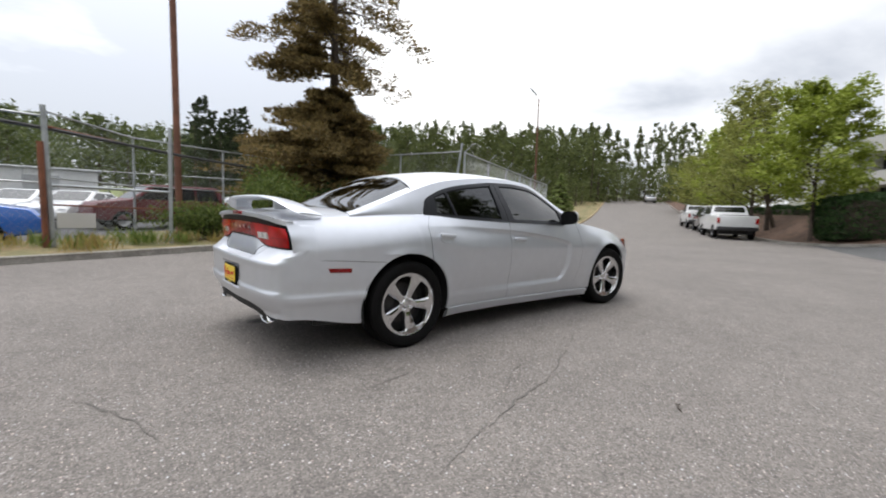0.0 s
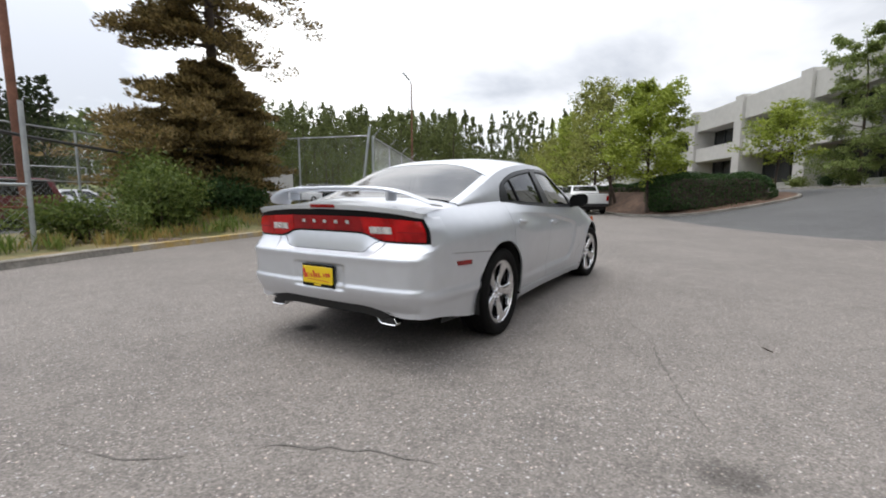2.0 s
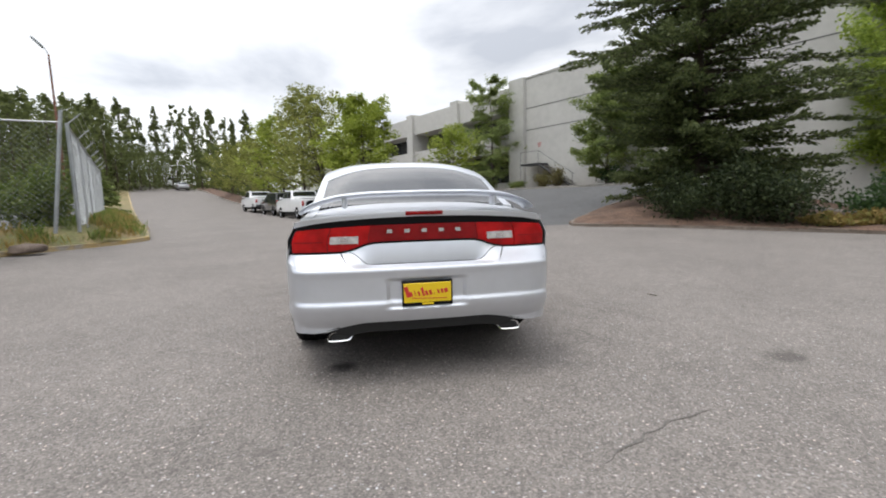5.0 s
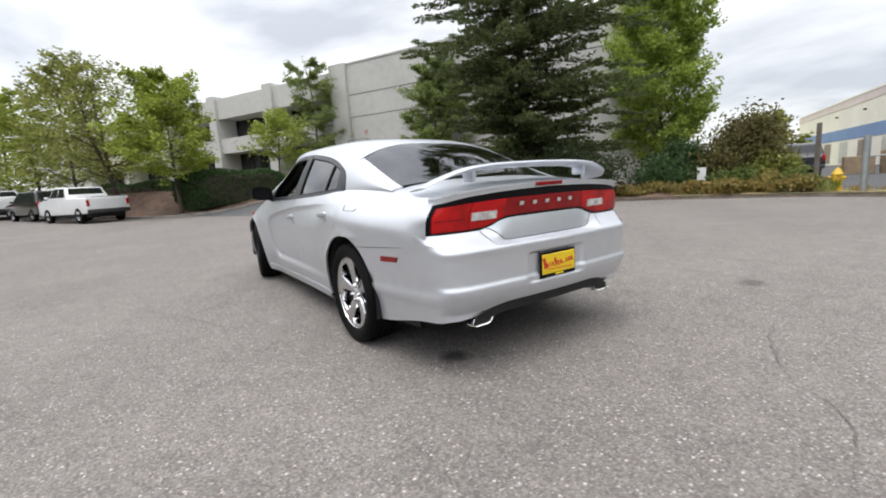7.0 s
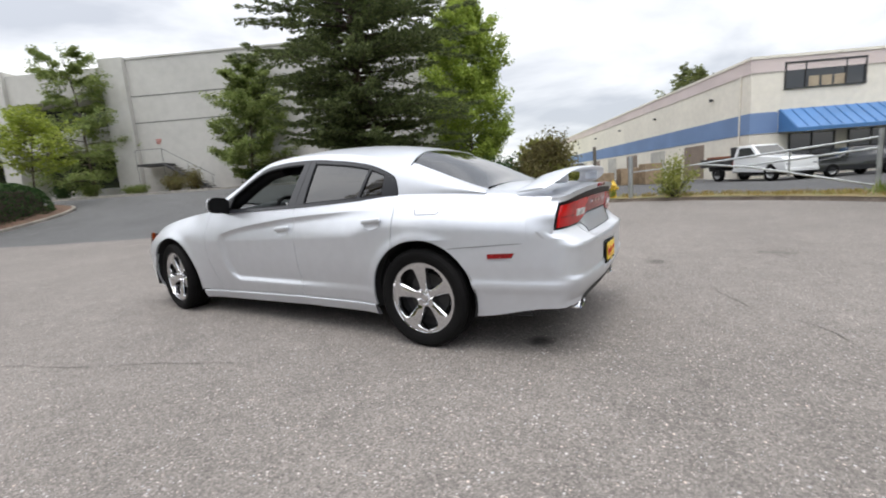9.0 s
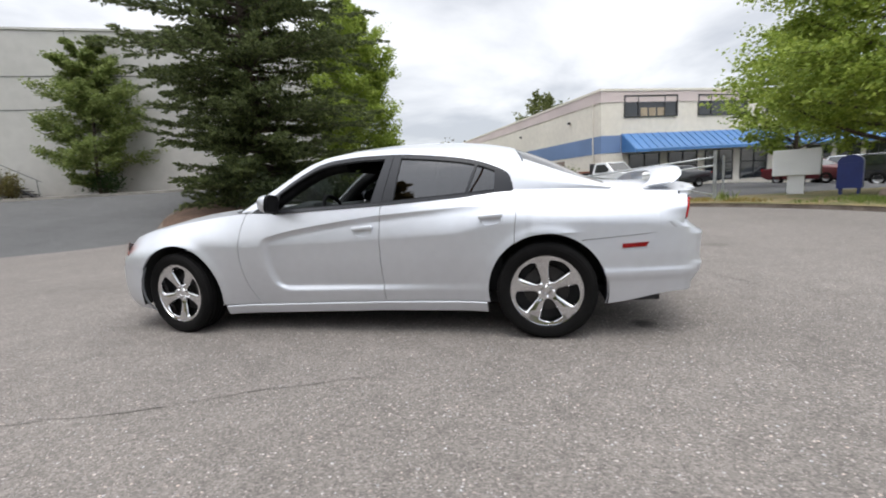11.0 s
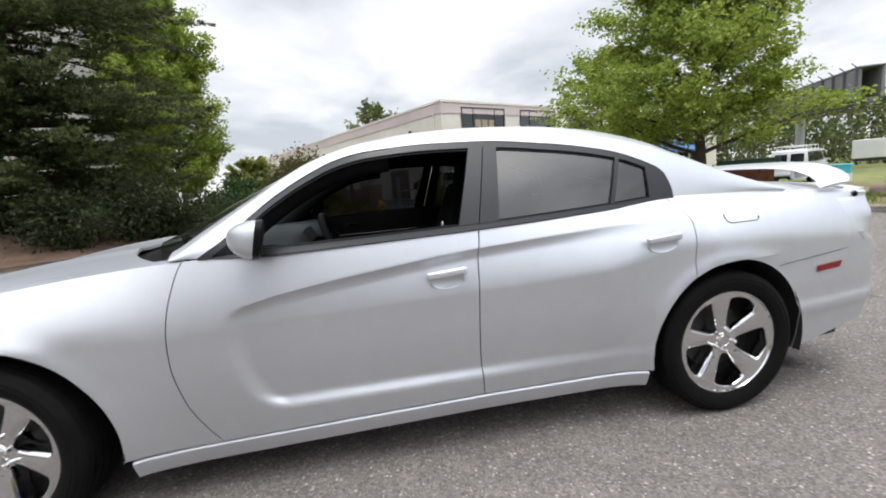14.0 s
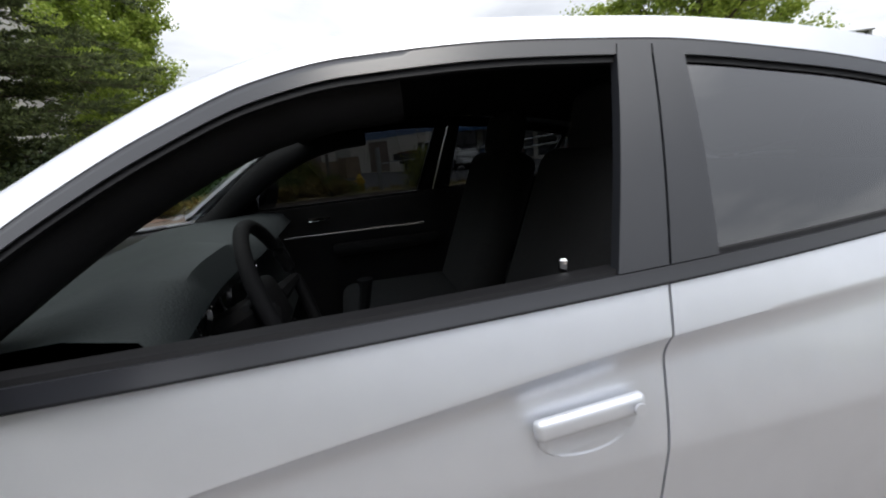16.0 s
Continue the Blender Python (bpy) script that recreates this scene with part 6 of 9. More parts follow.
# the nose is a little blunter than its side outline
for ob in car.children_recursive:
    if ob.type == "MESH" and ob.matrix_world.translation.length < 1e-6 and ob.parent is car:
        for v in ob.data.vertices:
            if v.co.x > 3.5:
                v.co.x = 3.5 + (v.co.x - 3.5) * 0.92

# ---- vegetation ----
def leaves_mesh(name, centres, axes, size, material, wide=0.6):
    """Many small leaf quads: centres (n,3), the way each one points (n,3), length (n)."""
    n = len(centres)
    a = axes / np.maximum(np.linalg.norm(axes, axis=1, keepdims=True), 1e-6)
    r = np.random.normal(size=(n, 3))
    b = np.cross(a, r)
    b /= np.maximum(np.linalg.norm(b, axis=1, keepdims=True), 1e-6)
    s = np.asarray(size)[:, None]
    V = np.stack([centres - 0.5 * s * a, centres + 0.5 * wide * s * b, centres + 0.5 * s * a, centres - 0.5 * wide * s * b], 1).reshape(-1, 3)
    me = bpy.data.meshes.new(name)
    me.vertices.add(4 * n)
    me.vertices.foreach_set("co", V.astype(np.float32).ravel())
    me.loops.add(4 * n)
    me.loops.foreach_set("vertex_index", np.arange(4 * n, dtype=np.int32))
    me.polygons.add(n)
    me.polygons.foreach_set("loop_start", np.arange(0, 4 * n, 4, dtype=np.int32))
    me.materials.append(material)
    me.update(calc_edges=True)
    return me


def limb(p, d, length, r, bend, rng, n=5):
    pts, q, dd = [Vector(p)], Vector(p), Vector(d).normalized()
    for k in range(n):
        dd = (dd + Vector((rng.uniform(-1, 1), rng.uniform(-1, 1), rng.uniform(-0.4, 1))) * bend).normalized()
        q = q + dd * length / n
        pts.append(q.copy())
    return pts, [r * (1 - 0.8 * k / n) for k in range(n + 1)]


def broadleaf(at, h, spread, leaf, count, seed, label, category="tree", crown_from=0.28, leaf_size=0.16, trunk_r=0.13, group="", lean=(0, 0), airy=0.35, name="tree", trunks=1, droop=0.0, rise=0.0, clump=1.0, flat=0.42, limbs=18):
    """A broadleaved tree: tapered trunk, limbs, twigs, and small flattened sprays of leaves along them, with gaps."""
    rng, nr = random.Random(seed), np.random.RandomState(seed)
    x, y = at
    t = thing(name, Matrix.Translation((x, y, height(x, y) + 0.05)), label, category, group)
    wood, tips = [], []
    for s in range(trunks):
        base = Vector((rng.uniform(-0.25, 0.25), rng.uniform(-0.25, 0.25), 0)) * (trunks > 1)
        pts, rr = limb(base, (lean[0] + (rng.uniform(-0.25, 0.25) if trunks > 1 else 0), lean[1] + (rng.uniform(-0.25, 0.25) if trunks > 1 else 0), 1), h * 0.92, trunk_r, 0.06, rng, 9)
        wood.append(tube(pts, rr, 8))
        nb = int(limbs / trunks) + 8
        for k in range(nb):
            f = crown_from + (0.98 - crown_from) * (k + rng.random()) / nb
            i = min(int(f * 9), 8)
            p = pts[i].lerp(pts[i + 1], f * 9 - i)
            w = k * 2.4 + rng.uniform(-0.4, 0.4)
            g = (f - crown_from) / (1 - crown_from)
            reach = spread * (0.55 + 0.75 * math.sin(math.pi * min(1, 0.22 + 0.72 * g))) * rng.uniform(0.62, 1.14) * (1.0 - 0.45 * g)
            bp, br = limb(p, (math.cos(w), math.sin(w), 0.30 + 0.5 * g - droop + rise), reach, trunk_r * 0.38 * (1.1 - g), 0.14, rng, 6)
            wood.append(tube(bp, br, 5))
            for j in (1, 2, 3, 4, 5, 6):
                for m in range(3 if j < 6 else 2):
                    side = w + rng.choice((-1, 1)) * rng.uniform(0.4, 1.4)
                    sp, sr = limb(bp[j], (math.cos(side), math.sin(side), rng.uniform(-0.25, 0.5) - droop + rise), reach * rng.uniform(0.2, 0.42) * (1.2 - 0.09 * j), 0.012, 0.2, rng, 3)
                    wood.append(tube(sp, sr, 3, False))
                    tips.append((sp[2], 0.13 * reach + 0.10, (sp[3] - sp[0]).normalized()))
                    tips.append((sp[3], 0.11 * reach + 0.09, (sp[3] - sp[0]).normalized()))
            tips.append((bp[6], 0.12 * reach + 0.10, (bp[6] - bp[5]).normalized()))
        tips.append((pts[-1], spread * 0.16, Vector((0, 0, 1))))
        tips.append((pts[-2], spread * 0.16, Vector((0, 0, 1))))
    part("trunk", join(*wood), TRUNK, t, smooth=True, sharp=60)
    per = max(6, count // len(tips))
    C, A, S = [], [], []
    for p, r, d in tips:
        if rng.random() < airy * 0.45:
            continue
        r *= clump
        k = max(5, int(per * rng.uniform(0.45, 1.6)))
        dv = nr.normal(size=(k, 3))
        dv /= np.linalg.norm(dv, axis=1, keepdims=True)
        off = dv * (nr.uniform(0.05, 1, size=(k, 1)) ** 0.5) * (1.15 * r, 1.15 * r, flat * 1.9 * r)
        along = np.array(d) * nr.uniform(-0.7, 1.5, size=(k, 1)) * r
        C.append(np.array(p) + off * 0.8 + along)
        A.append(nr.normal(size=(k, 3)) * (1, 1, 0.4) + np.array(d) * 0.7 + (0, 0, -0.3 - droop + rise))
        S.append(leaf_size * nr.uniform(0.6, 1.35, size=k))
    np.random.seed(seed)
    part("crown", leaves_mesh("crown", np.concatenate(C), np.concatenate(A), np.concatenate(S), leaf), None, t)
    return t


def conifer(at, h, r, leaf, seed, label, name="spruce_tree", low=0.04, levels=34, per=9, needle=0.2, sprays=34):
    """A conifer: straight trunk, whorls of drooping boughs that carry flat sprays, an uneven outline."""
    rng, nr = random.Random(seed), np.random.RandomState(seed)
    x, y = at
    t = thing(name, Matrix.Translation((x, y, height(x, y) + 0.05)), label, "tree")
    wood = [tube([(0, 0, 0), (0.03, 0, h * 0.5), (0, 0.03, h)], [0.2, 0.12, 0.02], 8)]
    C, A, S = [], [], []
    for k in range(levels):
        f = low + (1 - low) * (k + 0.5) / levels
        for j in range(per):
            w = rng.uniform(0, 2 * math.pi)
            reach = max(0.15, r * (1 - f) ** 0.9 * rng.uniform(0.5, 1.25))
            z0 = h * f + rng.uniform(-0.5, 0.5) * h / levels
            d = Vector((math.cos(w), math.sin(w), 0))
            pts = []
            for m in range(5):
                q = m / 4
                pts.append(d * reach * q + Vector((0, 0, z0 + reach * (0.18 * q - 0.40 * q * q + 0.10 * q ** 4))))
            wood.append(tube(pts, [0.035, 0.03, 0.022, 0.014, 0.006], 4, False))
            ns = max(5, int(sprays * (0.3 + reach / r)))
            q = nr.uniform(0.12, 1.03, size=ns) ** 0.8
            along = np.array([np.interp(q, [0, 0.25, 0.5, 0.75, 1.05], [p[i] for p in pts]) for i in range(3)]).T
            side = np.array((-d.y, d.x, 0.0))
            lat = nr.uniform(-1, 1, size=ns) * 0.30 * reach * (1.05 - 0.75 * q)
            C.append(along + side * lat[:, None] + np.array((0, 0, -1.0)) * (np.abs(lat) * 0.35 + nr.uniform(0, 0.10, ns))[:, None])
            A.append(np.array(d) * 0.8 + side * (np.sign(lat) * 0.7)[:, None] + nr.normal(size=(ns, 3)) * 0.35 + (0, 0, -0.35))
            S.append(needle * nr.uniform(0.7, 1.6, size=ns))
    part("trunk", join(*wood), TRUNK, t, smooth=True, sharp=60)
    np.random.seed(seed)
    part("crown", leaves_mesh("crown", np.concatenate(C), np.concatenate(A), np.concatenate(S), leaf, 0.42), None, t)
    return t


def needle_tree(at, h, leaf, seed, label, boughs, name="spruce_tree", twigs=13, needles=40, needle=0.15, slim=0.24, trunk_r=0.2, hang=0.1, bare=0.12, upturn=0.10, longest=0.85, pads=0):
    """A conifer: trunk, boughs (height, bearing, reach, rise, droop, density), each with side branchlets ringed by needles, or with rounded pads of them."""
    rng, nr = random.Random(seed), np.random.RandomState(seed)
    x, y = at
    t = thing(name, Matrix.Translation((x, y, height(x, y) + 0.05)), label, "tree")
    wood = [tube([(0, 0, 0), (0.03, 0, h * 0.5), (0, 0.03, h)], [trunk_r, trunk_r * 0.6, 0.02], 8)]
    C, A, S = [], [], []
    for (z0, w, reach, rise, droop, dens) in boughs:
        w2 = w + rng.uniform(-0.35, 0.35)
        d, d2 = Vector((math.cos(w), math.sin(w), 0)), Vector((math.cos(w2), math.sin(w2), 0))
        pts = []
        for m in range(7):
            q = m / 6
            pts.append(d * reach * q * (1 - 0.5 * q) + d2 * reach * 0.5 * q * q + Vector((0, 0, z0 + reach * (rise * q - droop * q * q + upturn * q ** 4))))
        wood.append(tube(pts, [0.02 + 0.012 * reach, 0.018 + 0.009 * reach, 0.02, 0.016, 0.012, 0.008, 0.004], 4, False))
        nt = max(4, int(twigs * dens))
        for k in range(nt):
            q = bare + (1 - bare) * (k + rng.random()) / nt
            i = min(int(q * 6), 5)
            p = pts[i].lerp(pts[i + 1], q * 6 - i)
            sgn = 1 if k % 2 else -1
            if pads:
                # a rounded cushion of needles, flat below
                a = (0.20 + 0.075 * reach) * rng.uniform(0.65, 1.25) * pads
                off = Vector((-d.y, d.x, 0)) * sgn * rng.uniform(0.0, 0.26) * reach * (1.1 - 0.6 * q)
                n = max(20, int(needles * rng.uniform(0.7, 1.3)))
                dv = nr.normal(size=(n, 3))
                dv /= np.linalg.norm(dv, axis=1, keepdims=True)
                dv[:, 2] = np.where(dv[:, 2] < 0, dv[:, 2] * 0.35, dv[:, 2])
                rad = nr.uniform(0.25, 1, size=(n, 1)) ** 0.45
                C.append(np.array(p + off) + dv * rad * (a, a, 0.62 * a))
                A.append(dv + np.array(d) * 0.5 + nr.normal(size=(n, 3)) * 0.35 + (0, 0, 0.25))
                S.append(needle * nr.uniform(0.65, 1.45, n))
                continue
            L = min(longest, 0.16 + 0.30 * reach) * (1.2 - 0.7 * q) * rng.uniform(0.55, 1.2)
            ang = w2 + sgn * rng.uniform(0.25, 1.15) * (1.0 - 0.55 * q)
            td = np.array((math.cos(ang), math.sin(ang), rng.uniform(-0.15, 0.38)))
            n = max(8, int(needles * rng.uniform(0.7, 1.3) * min(1, 0.4 + L)))
            s = nr.uniform(0, 1, n) ** 0.85
            ring = nr.normal(size=(n, 3))
            ring -= td * (ring @ td)[:, None]
            ring /= np.maximum(np.linalg.norm(ring, axis=1, keepdims=True), 1e-6)
            fat = (0.055 + 0.13 * L) * (1.1 - 0.8 * s) * nr.uniform(0.2, 1.0, n) ** 0.6
            c = np.array(p) + td * (L * s)[:, None] + ring * fat[:, None] * (1, 1, 0.75)
            c[:, 2] += -hang * L * s * s
            C.append(c)
            A.append(td * 0.9 + ring * 0.75 + nr.normal(size=(n, 3)) * 0.22)
            S.append(needle * nr.uniform(0.65, 1.45, n))
    part("trunk", join(*wood), TRUNK, t, smooth=True, sharp=60)
    np.random.seed(seed)
    part("crown", leaves_mesh("crown", np.concatenate(C), np.concatenate(A), np.concatenate(S), leaf, slim), None, t)
    return t


SPRUCE = lerp_table([(0, 2.6), (0.08, 3.3), (0.17, 3.8), (0.23, 4.4), (0.32, 4.7), (0.42, 4.2), (0.6, 3.0), (0.8, 1.5), (1.0, 0.2)])
rs = random.Random(5)
bl = []
for k in range(52):
    f = 0.015 + 0.985 * (k + 0.5) / 52
    for j in range(14 if f < 0.20 else (10 if f < 0.50 else 3)):
        w = rs.uniform(0, 2 * math.pi)
        reach = SPRUCE(f) * rs.uniform(0.5, 1.22) * (1 + 0.06 * math.cos(w) - 0.22 * math.sin(w))
        bl.append((21.0 * f + rs.uniform(-0.3, 0.3), w, max(0.2, reach), rs.uniform(-0.02, 0.16), rs.uniform(0.05, 0.24), 0.45 + 0.2 * reach))
needle_tree((10.9, -11.6), 21.0, LEAF_SPRUCE, 5, "tall dark green spruce with boughs down to the mulch", bl, twigs=21, needles=32, needle=0.14, slim=0.33)
broadleaf((11.4, -23.5), 14.2, 3.2, LEAF_MAPLE, 90000, 11, "bright green upright tree behind the spruce", crown_from=0.05, leaf_size=0.17, airy=0.05, rise=0.45, limbs=30, flat=0.6)
broadleaf((-10.0, -10.9), 9.4, 3.25, LEAF_MAPLE, 92000, 12, "broad green maple on the grass verge", crown_from=0.14, leaf_size=0.13, trunk_r=0.2, airy=0.1, limbs=30, flat=0.34)

def shrub(at, size, leaf, count, seed, label, name="shrub", leaf_size=0.09, base=0.0, group="", up=0.4):
    """A low bush: stems and leaf clumps in an uneven mound."""
    rng, nr = random.Random(seed), np.random.RandomState(seed)
    x, y = at
    t = thing(name, Matrix.Translation((x, y, height(x, y) + base)), label, "shrub", group)
    wood, C, A, S = [], [], [], []
    nst = 14
    for k in range(nst):
        w, f = rng.uniform(0, 6.283), rng.uniform(0.15, 1.0)
        tip = Vector((math.cos(w) * size[0] * f, math.sin(w) * size[1] * f, size[2] * (1.05 - 0.55 * f * f) * rng.uniform(0.75, 1.1)))
        wood.append(tube([(0.1 * math.cos(w), 0.1 * math.sin(w), 0), tip * 0.5 + Vector((0, 0, 0.1)), tip], [0.02, 0.013, 0.004], 4, False))
        for q in (0.35, 0.6, 0.85, 1.0):
            n = max(4, int(count / nst / 4 * rng.uniform(0.6, 1.4)))
            p = np.array(tip) * q + np.array((0, 0, 0.06))
            C.append(p + nr.normal(size=(n, 3)) * (0.22 * size[0], 0.22 * size[1], 0.15 * size[2]))
            A.append(nr.normal(size=(n, 3)) + (0, 0, up))
            S.append(leaf_size * nr.uniform(0.6, 1.5, n))
    C = np.concatenate(C)
    C[:, 2] = np.maximum(C[:, 2], 0.02)
    part("stems", join(*wood), TRUNK, t)
    np.random.seed(seed)
    part("foliage", leaves_mesh("foliage", C, np.concatenate(A), np.concatenate(S), leaf, 0.5), None, t)
    return t


def blades(name, spots, leaf, label, hgt, seed, base=0.1):
    """Grass: thin blades at the given spots, as one piece of stuff."""
    nr = np.random.RandomState(seed)
    C, A, S = [], [], []
    for (x, y, r, n) in spots:
        p = nr.normal(size=(n, 2)) * r * 0.5 + (x, y)
        z = np.array([height(*q) + (base(*q) if callable(base) else base) for q in p])
        h = hgt * nr.uniform(0.4, 1.3, n)
        a = nr.normal(size=(n, 3)) * (0.35, 0.35, 0.05) + (0, 0, 1)
        C.append(np.column_stack([p, z + h * 0.45]))
        A.append(a)
        S.append(h)
    np.random.seed(seed)
    ob = part(name, leaves_mesh(name, np.concatenate(C), np.concatenate(A), np.concatenate(S), leaf, 0.09), None)
    return tagged(ob, label, "grass", kind="stuff")


# trees on the mulch bank along the street
broadleaf((24.7, 0.6), 7.6, 2.5, LEAF_LIME, 30000, 21, "young lime-green tree on the mulch bank", crown_from=0.25, leaf_size=0.15, trunk_r=0.10, airy=0.45)
broadleaf((30.6, 3.4), 9.6, 2.9, LEAF_OLIVE, 18000, 22, "airy olive-green tree with bare top twigs", crown_from=0.2, leaf_size=0.16, trunk_r=0.13, airy=0.8, trunks=2)
for k, (u, v, h, sp) in enumerate(((35.5, -11.2, 9.8, 3.2), (41, -11.0, 9.0, 3.2), (48, -11.4, 8.6, 3.3), (57, -11.5, 8.0, 3.2), (66, -11, 7.5, 3.2))):
    broadleaf(uv(u, v), h, sp, LEAF_OLIVE if k != 1 else LEAF_LIME, 10500, 30 + k, "olive-green street tree above the mulch bank", crown_from=0.15, leaf_size=0.21, trunk_r=0.12, group="street trees", airy=0.5)
broadleaf((28.7, -5.74), 5.2, 1.9, LEAF_LIME, 9000, 23, "small lime-green tree with a thin trunk", crown_from=0.38, leaf_size=0.15, trunk_r=0.06, airy=0.4)
broadleaf((34.4, -10.7), 10.4, 2.6, LEAF_BIRCH, 34000, 24, "tall drooping birch before the recessed windows", crown_from=0.12, airy=0.4, leaf_size=0.14, trunk_r=0.11, droop=0.35)
broadleaf((23.9, -15.6), 8.8, 2.25, LEAF_BIRCH, 52000, 25, "weeping birch against the grey wall", crown_from=0.06, airy=0.05, leaf_size=0.14, trunk_r=0.10, droop=0.2, rise=0.3)
broadleaf((-12.9, -22.5), 8.0, 3.0, LEAF_MAPLE, 16000, 26, "pale green tree beside the cream building", crown_from=0.2, leaf_size=0.22)
broadleaf((-2.3, -68.5), 15.4, 4.4, LEAF_FAR, 9000, 27, "distant tree above the cream roof", crown_from=0.3, leaf_size=0.4)
broadleaf((10.5, -35), 4.2, 2.0, LEAF_OLIVE, 9000, 28, "brownish-green tree behind the yard", crown_from=0.1, leaf_size=0.3)
# hedge beside the drive: clipped box of leaves on a dense core
def hedge(u0, u1, v0, v1, z0, z1, seed, label):
    nr = np.random.RandomState(seed)
    t = thing("hedge", Matrix.Identity(4), label, "hedge")
    bm = ublock(u0 + 0.15, u1 - 0.15, v0 + 0.15, v1 - 0.15, z0, z1 - 0.15, 0.25)
    part("core", bm, TRUNK, t)
    n = 16000
    P = nr.uniform(-1, 1, size=(n, 3))
    k = nr.randint(0, 3, n)
    P[np.arange(n), k] = np.sign(P[np.arange(n), k]) * nr.uniform(0.86, 1.04, n)
    P[:, 2] = np.abs(P[:, 2]) * 2 - 1
    rr = np.maximum(1, np.linalg.norm(P * (0.78, 0.78, 0.78), axis=1))[:, None] ** 0.6
    P = P / rr
    c, hlf = np.array(((u0 + u1) / 2, (v0 + v1) / 2, (z0 + z1) / 2)), np.array(((u1 - u0) / 2, (v1 - v0) / 2, (z1 - z0) / 2))
    Q = c + P * hlf * 1.08
    Q[:, 2] += 0.08 * np.sin(Q[:, 1] * 2.1 + Q[:, 0])
    W = np.column_stack([Q[:, 0] * UX - Q[:, 1] * UY, Q[:, 0] * UY + Q[:, 1] * UX, Q[:, 2]])
    np.random.seed(seed)
    part("foliage", leaves_mesh("foliage", W, nr.normal(size=(n, 3)), 0.11 * nr.uniform(0.6, 1.5, n), LEAF_HEDGE, 0.6), None, t)


hedge(20.7, 23.4, -16.6, -11.0, 0.35, 2.3, 41, "dense clipped dark green hedge beside the drive")
hedge(27, 44, -13.2, -12.2, 0.6, 2.1, 42, "low clipped hedge behind the street trees")
# planting along the grey wall
for k, (u, s, hh, lf) in enumerate(((18.6, 1.0, 1.2, LEAF_PURPLE), (20.0, 0.8, 1.0, LEAF_PURPLE), (22.6, 0.6, 0.5, LEAF_BIRCH), (14.2, 1.1, 1.2, LEAF_HEDGE), (7.5, 1.4, 1.7, LEAF_HEDGE), (4.5, 1.2, 1.4, LEAF_BIRCH), (26.0, 0.9, 0.8, LEAF_BIRCH), (28.2, 0.8, 0.8, LEAF_HEDGE), (31, 0.7, 0.7, LEAF_BIRCH), (34.6, 0.9, 0.8, LEAF_PURPLE))):
    shrub(uv(u, -24.9), (s, 0.8, hh), lf, 1800, 50 + k, "rounded shrub at the foot of the grey building", leaf_size=0.11, base=0.1, group="wall shrubs")
# shrubs below and beside the spruce, and along the south verge
for k, (x, y, w, h) in enumerate(((7.1, -11.5, 1.5, 1.4), (8.1, -10.7, 1.3, 1.5), (9.2, -9.7, 1.2, 1.2))):
    shrub((x, y), (w, 1.0, h), LEAF_JUNIPER, 5000, 61 + 8 * k, "low dark juniper at the foot of the spruce", leaf_size=0.10, base=0.12, group="junipers")
shrub((5.6, -13.2), (1.0, 0.9, 1.05), LEAF_HEDGE, 3400, 62, "dark green bush on the verge", leaf_size=0.11, base=0.1)
shrub((4.4, -16.5), (1.5, 1.1, 2.1), LEAF_PURPLE, 19000, 63, "tall brownish smoke bush behind the verge", leaf_size=0.13, base=0.05)
shrub((3.4, -16.2), (0.8, 0.8, 1.1), LEAF_OLIVE, 5000, 64, "brownish-green bush behind the verge", leaf_size=0.13, base=0.05)
shrub((6.6, -16.8), (1.5, 1.4, 1.6), LEAF_HEDGE, 9000, 65, "dark green bush behind the verge", leaf_size=0.14, base=0.05)
shrub((3.6, -13.6), (0.8, 0.6, 0.6), LEAF_BUSH, 2400, 66, "bright green weeds on the verge", leaf_size=0.10, base=0.1)
shrub((2.0, -13.9), (0.6, 0.5, 0.5), LEAF_BUSH, 1600, 67, "bright green weeds on the verge", leaf_size=0.09, base=0.1)
shrub((2.7, -13.75), (0.75, 0.5, 0.42), LEAF_DRY, 2600, 88, "orange-brown dry weeds on the south verge", leaf_size=0.10, base=0.1, up=1.2)
for k, (x, y, w, h) in enumerate(((4.5, -13.0, 0.8, 0.30), (5.5, -12.5, 0.75, 0.34), (6.4, -11.9, 0.6, 0.26), (3.6, -13.2, 0.6, 0.36))):
    shrub((x, y), (w, 0.4, h), LEAF_DRY, 2000, 170 + k, "straw-coloured dry weeds along the south kerb", leaf_size=0.10, base=0.1, up=1.2, group="dry weeds")
shrub((1.75, -13.8), (0.55, 0.4, 0.36), LEAF_DRY, 1800, 89, "straw-coloured dry weeds by the hydrant", leaf_size=0.09, base=0.1, up=1.2)
shrub((-0.95, -13.1), (0.65, 0.55, 1.05), LEAF_OLIVE, 2200, 68, "olive-green bush by the yard gate", leaf_size=0.08, base=0.1)
